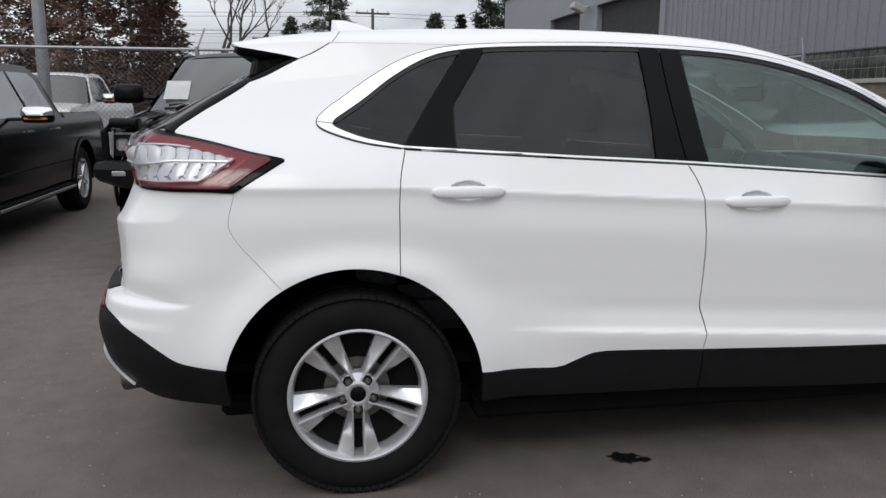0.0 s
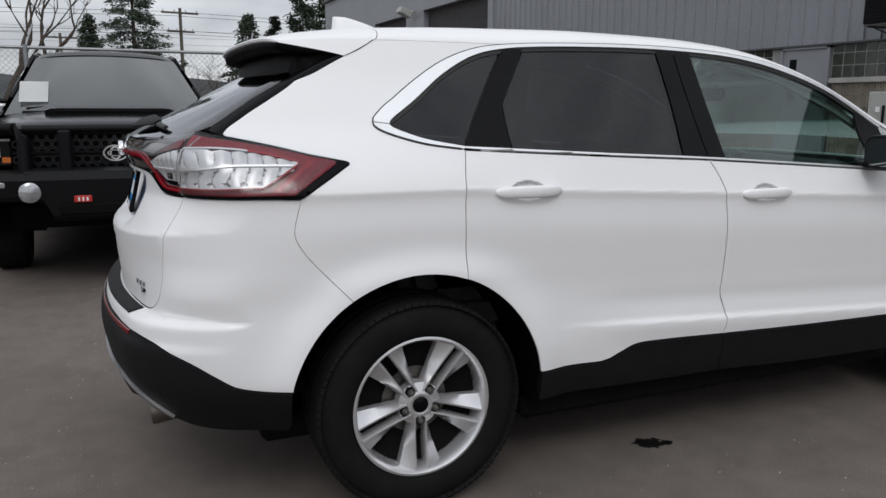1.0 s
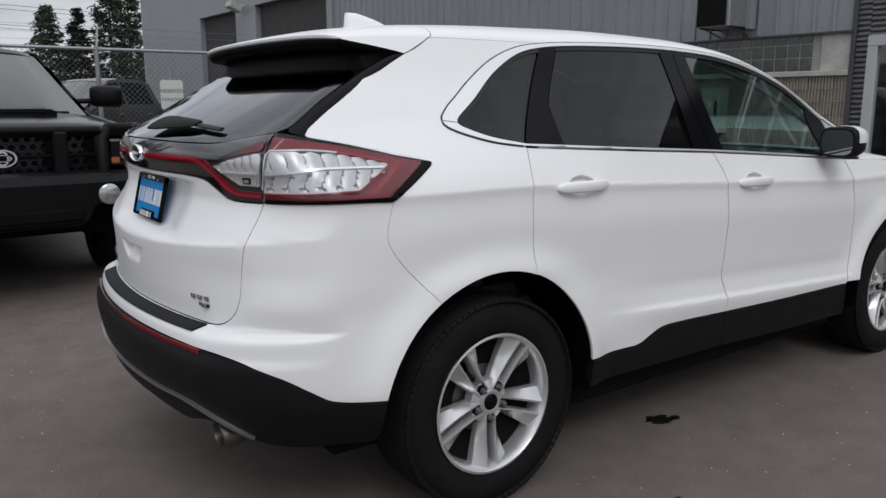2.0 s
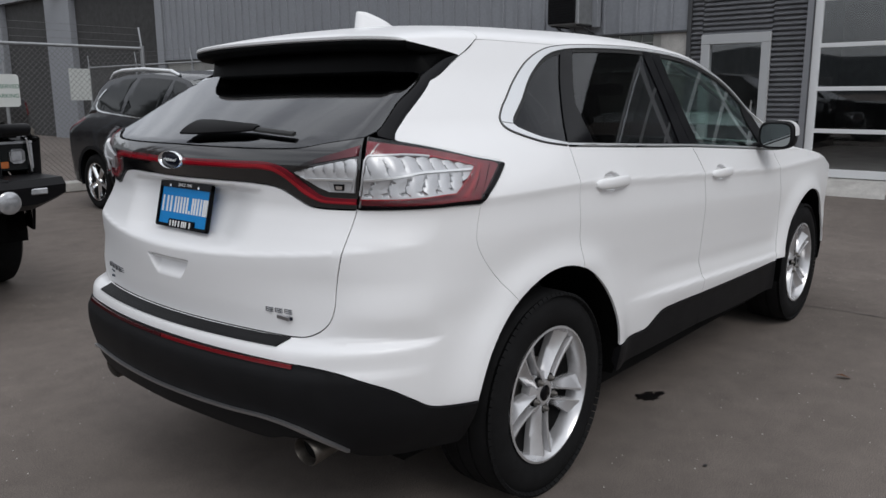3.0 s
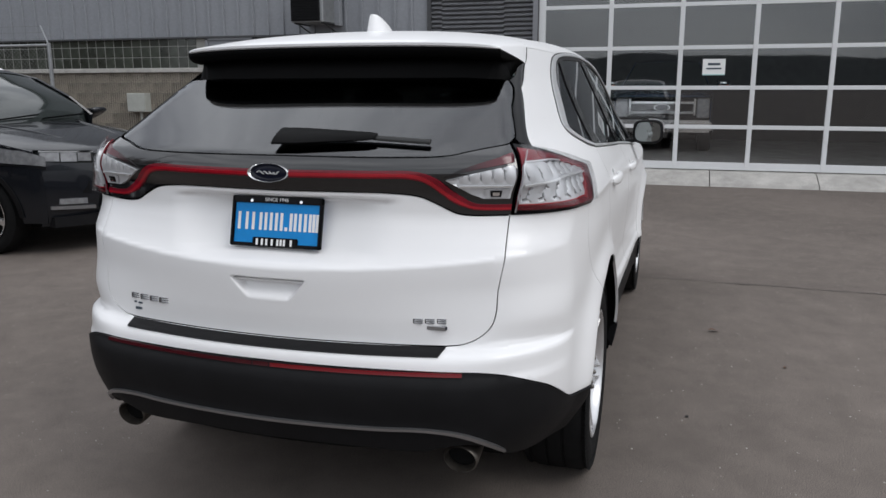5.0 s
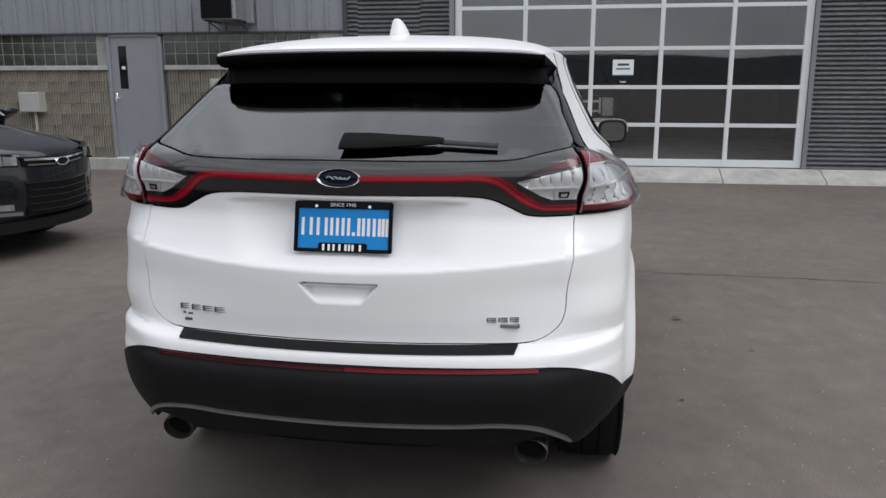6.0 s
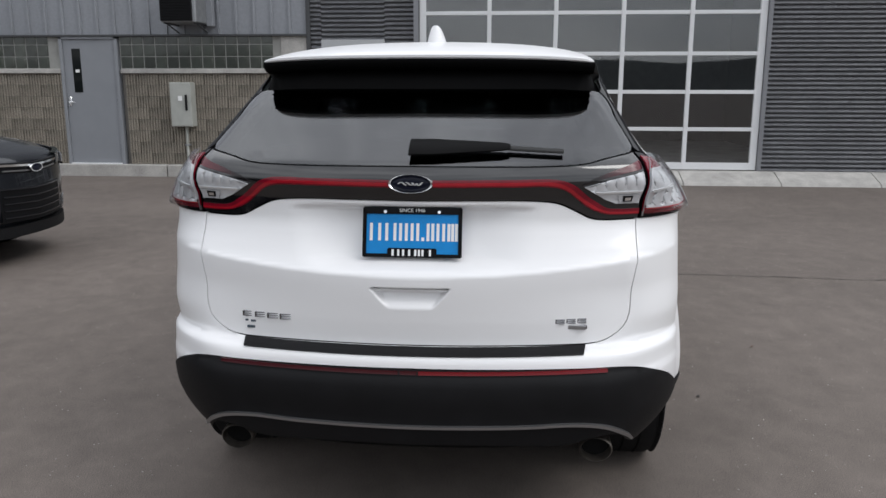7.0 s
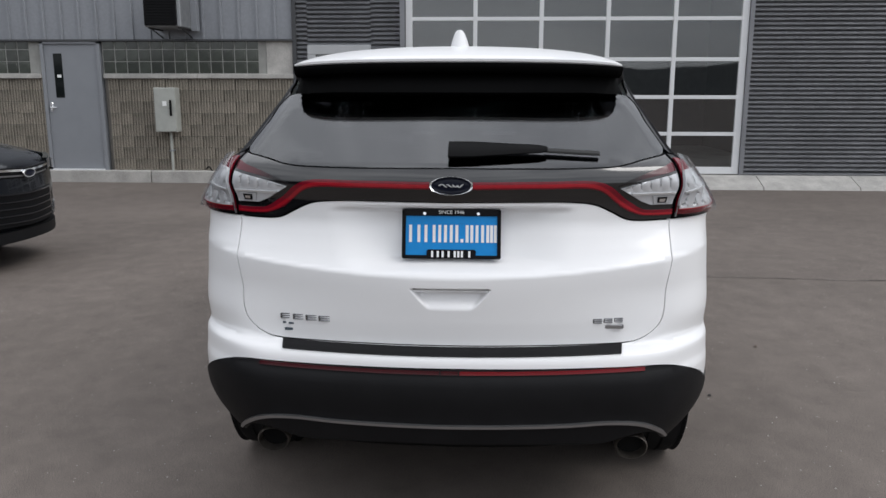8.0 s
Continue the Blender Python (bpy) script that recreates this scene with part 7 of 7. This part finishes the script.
def bare_tree(name, m, height, label, seed, spread=.42, twigs=6):
    """A leafless tree whose limbs fork down to twigs."""
    rng = random.Random(seed)
    tree = thing(name, label, "tree", m=m)
    bm, fine = bmesh.new(), bmesh.new()

    def grow(o, d, length, r, level):
        pts, rad = [o], [r]
        for k in range(4):
            d = (d + Vector((rng.gauss(0, .14), rng.gauss(0, .14), rng.gauss(.05, .08)))).normalized()
            o = o + d * length / 4
            pts.append(o)
            rad.append(r * (1 - .16 * (k + 1)))
        tube(pts, rad, 6 if level < 2 else 3, bm if level < 3 else fine)
        if level < twigs:
            for _ in range(rng.choice((2, 2, 3)) if level < 4 else 2):
                e = (d + Vector((rng.gauss(0, spread), rng.gauss(0, spread), rng.gauss(.08, .22)))).normalized()
                grow(pts[rng.choice((2, 3, 4))], e, length * rng.uniform(.58, .85), r * .56, level + 1)

    grow(Vector((0, 0, 0)), Vector((0, 0, 1)), height * .30, height * .016, 0)
    part("trunk", bm, BARK, tree, smooth=60)
    tagged(part("twigs", fine, BARK, tree), kind="stuff")
    return tree


# a row of browned conifers behind the fence, a bare tree beside them, dark conifers farther off
rng_t = random.Random(5)
for k, (x, y, h, g) in enumerate(((-12.6, 27.5, 11.5, 1.5), (-10.9, 26.6, 12.0, 1.45), (-9.5, 27.4, 9.6, 1.2), (-8.05, 26.6, 12.0, 1.45), (-6.55, 27.2, 11.5, 1.3), (-5.5, 27.0, 8.2, 1.1), (-14.5, 27.0, 12.0, 1.6))):
    conifer("conifer", pose(x, y, 0, 0, 0, 50 * k), h, g, BROWN_NEEDLES, "tall conifer with browned needles behind the fence", 10 + k, 52, 4.2, .52)
bare_tree("bare_tree", pose(-4.1, 26.8, 0), 9.5, "leafless tree with fine twigs", 3, .40, 7)
bare_tree("bare_tree", pose(-3.1, 27.3, 0), 9.0, "leafless tree with fine twigs", 8, .40, 7)
for k, (x, y, h, g) in enumerate(((-1.6, 60, 7.6, 1.9), (1.4, 60, 12.0, 4.0), (9.7, 60, 8.3, 2.6), (11.7, 60, 8.1, 1.7), (14.0, 60, 11.5, 2.5), (15.6, 61, 11.0, 2.2))):
    conifer("conifer", pose(x, y, 0, 0, 0, 70 * k), h, g, GREEN_NEEDLES, "dark green conifer beyond the yard", 40 + k, 44, 2.6, .8)
for k, (x, y, h) in enumerate(((6.3, 60, 7.0), (5.5, 62, 6.0), (7.6, 62, 6.4), (-3.2, 58, 6.6))):
    bare_tree("bare_tree", pose(x, y, 0, 0, 0, 90 * k), h, "small leafless tree in the distance", 60 + k, .6, 7)


def utility_pole(x, y, h, turn, label):
    pole = thing("utility_pole", label, "utility pole", m=pose(x, y, 0, 0, 0, turn))
    part("pole", rod((0, 0, 0), (0, 0, h), .16, 8, r2=.11), TIMBER, pole)
    for z, w in ((h - .35, 1.35), (h - 1.7, 1.0)):
        part("crossarm", block((-w, -.06, z - .07), (w, .06, z + .07), .01), TIMBER, pole)
        for k in range(4):
            part("insulator", rod((-w + .12 + k * (2 * w - .24) / 3, 0, z + .07), (-w + .12 + k * (2 * w - .24) / 3, 0, z + .22), .035, 6), GALV, pole)
    return pole


utility_pole(4.72, 60, 8.35, 8, "timber utility pole with crossarms")
utility_pole(-3.9, 70, 7.0, 10, "timber utility pole with crossarms")
for k, (z0, z1) in enumerate(((8.05, 8.1), (7.75, 7.8), (6.7, 6.75), (6.45, 6.5))):
    line_ = bmesh.new()
    pts = [(-60 + 8 * j, 60 - .1 * k, z0 + (z1 - z0) * j / 20 - .5 * math.sin(math.pi * (j % 8) / 8)) for j in range(21)]
    tube(pts, [.018] * 21, 4, line_)
    part("wire", line_, MATTE_BLACK, thing("power_line", "thin overhead power line", "power line"))
mast = thing("lamp_post", "pale grey steel lamp post by the fence", "lamp post")
part("shaft", rod((-4.35, 10.1, 0), (-4.35, 10.1, 8.5), .095, 16, r2=.085), GALV, mast, smooth=50)
part("base", rod((-4.35, 10.1, 0), (-4.35, 10.1, .5), .20, 16), CONCRETE, mast)

# low wooded hills all round, far off
hill = bmesh.new()
top_, foot_ = [], []
for k in range(181):
    a = 2 * math.pi * k / 180
    h = 30 + 24 * noise.noise(Vector((3 * math.cos(a), 3 * math.sin(a), 0))) + 10 * noise.noise(Vector((11 * math.cos(a), 11 * math.sin(a), 2)))
    h *= .22 + .78 * float(ramp(.05, .75, .5 - .5 * math.cos(a - radians(0))))
    foot_.append(hill.verts.new((600 * math.cos(a), 600 * math.sin(a), -2)))
    top_.append(hill.verts.new((760 * math.cos(a), 760 * math.sin(a), max(6, h * 1.05))))
for k in range(180):
    hill.faces.new((foot_[k], foot_[k + 1], top_[k + 1], top_[k]))
structure("backdrop", hill, HILL, "dark wooded hills in the distance", smooth=60)

# marks on the asphalt
crack = bmesh.new()
rng_c = random.Random(9)
pts, x = [], 3.20
for k in range(46):
    x += rng_c.gauss(0, .012) - (x - 3.17) * .05
    pts.append((x, -.6 - .115 * k))
for (x1, y1), (x2, y2) in zip(pts, pts[1:]):
    w = rng_c.uniform(.002, .006)
    crack.faces.new([crack.verts.new(q) for q in ((x1 - w, y1, .004), (x1 + w, y1, .004), (x2 + w, y2, .004), (x2 - w, y2, .004))])
structure("crack", crack, STAIN, "fine crack across the asphalt")


def blot(x, y, rx, ry, name, label, seed, z=.004):
    rng = random.Random(seed)
    b = bmesh.new()
    vs = [b.verts.new((x + rx * rng.uniform(.55, 1.15) * math.cos(t), y + ry * rng.uniform(.55, 1.15) * math.sin(t), z)) for t in np.linspace(0, 2 * math.pi, 26, endpoint=False)]
    b.faces.new(vs)
    return structure(name, b, STAIN, label)


blot(1.055, -.766, .075, .055, "oil_stain", "small black oil stain on the asphalt", 1)
blot(1.13, -.79, .030, .022, "oil_stain", "small black oil stain on the asphalt", 2)
blot(.55, -1.25, .012, .010, "oil_stain", "small black oil stain on the asphalt", 3)
for k, (x, y, a) in enumerate(((1.905, -1.412, 30), (1.35, -1.75, 70))):
    lf = bmesh.new()
    outline_ = [(0, -.045), (.016, -.02), (.022, .005), (.012, .03), (0, .05), (-.012, .03), (-.020, .004), (-.015, -.02)]
    a_ = [lf.verts.new((u, v, .006 + .010 * abs(u) / .02 + .004 * math.sin(v * 60))) for u, v in outline_]
    lf.faces.new(a_)
    bmesh.ops.solidify(lf, geom=list(lf.faces), thickness=.0015)
    s_ = .85 if k < 1 else .45
    part("blade", lf, LEAF, thing("dead_leaf", "curled brown dead leaf on the asphalt", "leaf", m=pose(x, y, .004, 8, 4, a) @ Matrix.Scale(s_, 4)))
grit_v, grit_f = [], []
rng_g = random.Random(21)
for _ in range(6500):
    x, y, r = rng_g.uniform(-3.5, 8.5), rng_g.uniform(-4.5, 3.5), rng_g.uniform(.0012, .0045)
    if -.95 < y < .95 and -.9 < x < 3.7:
        continue
    i = len(grit_v)
    grit_v += [(x - r, y, .001), (x, y - r, .001), (x + r, y + r * .3, .001), (x, y + r, .001), (x, y, r * 1.2)]
    grit_f += [(i, i + 1, i + 4), (i + 1, i + 2, i + 4), (i + 2, i + 3, i + 4), (i + 3, i, i + 4)]
tagged(raw("grit", grit_v, grit_f, surface("grit", (.50, .48, .44), .9, vary=.6, scale=8)), "loose grit scattered over the asphalt", "grit", kind="stuff")

# ---- pieces of the walls: split-face blocks and glass blocks ----
flute = bmesh.new()
prof_ = []
for k in range(8):
    y = k * .0494
    prof_ += [(y + .004, 0), (y + .012, -.020), (y + .037, -.020), (y + .0454, 0)]
lo_ = [flute.verts.new((x, y, 0)) for y, x in prof_] + [flute.verts.new((.05, .395, 0)), flute.verts.new((.05, 0, 0))]
hi_ = [flute.verts.new((v.co.x, v.co.y, .187)) for v in lo_]
for k in range(len(lo_)):
    j = (k + 1) % len(lo_)
    flute.faces.new((lo_[k], lo_[j], hi_[j], hi_[k]))
flute.faces.new(lo_)
flute.faces.new(hi_[::-1])
block_mesh = mesh_of("block", flute, BLOCKWORK)
half_bm = bmesh.new()
half_bm.from_mesh(block_mesh)
bmesh.ops.bisect_plane(half_bm, geom=list(half_bm.verts) + list(half_bm.edges) + list(half_bm.faces), plane_co=(0, .195, 0), plane_no=(0, 1, 0), clear_outer=True)
half_mesh = mesh_of("block", half_bm, BLOCKWORK)
walls = tagged(thing("wall_blocks", "tan fluted concrete block wall", ""), kind="structure")
rest_v, rest_f = [], []
rng_b = random.Random(4)
for row in range(8):
    for y0, y1 in ((3.06, 6.33), (7.375, 18.5)):
        y = y0 - (.2 if row % 2 else 0)
        while y < y1 - .02:
            if y < y0 - .01:
                mesh_, at, wide = half_mesh, y0, .195
            elif y + .395 > y1:
                mesh_, at, wide = half_mesh, y, .195
            else:
                mesh_, at, wide = block_mesh, y, .395
            if at + wide <= y1 + .10:
                x = 10.065 + rng_b.uniform(-.003, .003)
                z = .206 + .194 * row
                if y < 12.5:
                    ob = new("block", mesh_)
                    ob.parent, ob.location = walls, (x, at, z)
                else:
                    i = len(rest_v)
                    rest_v += [(v.co.x + x, v.co.y + at, v.co.z + z) for v in mesh_.vertices]
                    rest_f += [tuple(i + q for q in p_.vertices) for p_ in mesh_.polygons]
            y += .40
tagged(raw("block_rest", rest_v, rest_f, BLOCKWORK, walls), kind="stuff")

gb = bmesh.new()
block((10.072, .008, .006), (10.12, .198, .192), .005, gb, seg=2)
block((10.069, .030, .028), (10.08, .176, .170), .003, gb)
gb_mesh = mesh_of("glass_block", gb, GLASS_BLOCK, 40)
lights_ = tagged(thing("window_band", "row of grimy glass blocks", ""), kind="structure")
for y0, y1 in ((3.505, 6.31), (7.39, 15.6)):
    n = int((y1 - y0) / .2055)
    for k in range(n):
        for row in range(3):
            ob = new("glass_block", gb_mesh)
            ob.parent, ob.location = lights_, (0, y1 - .2055 * (k + 1), 1.838 + .198 * row)
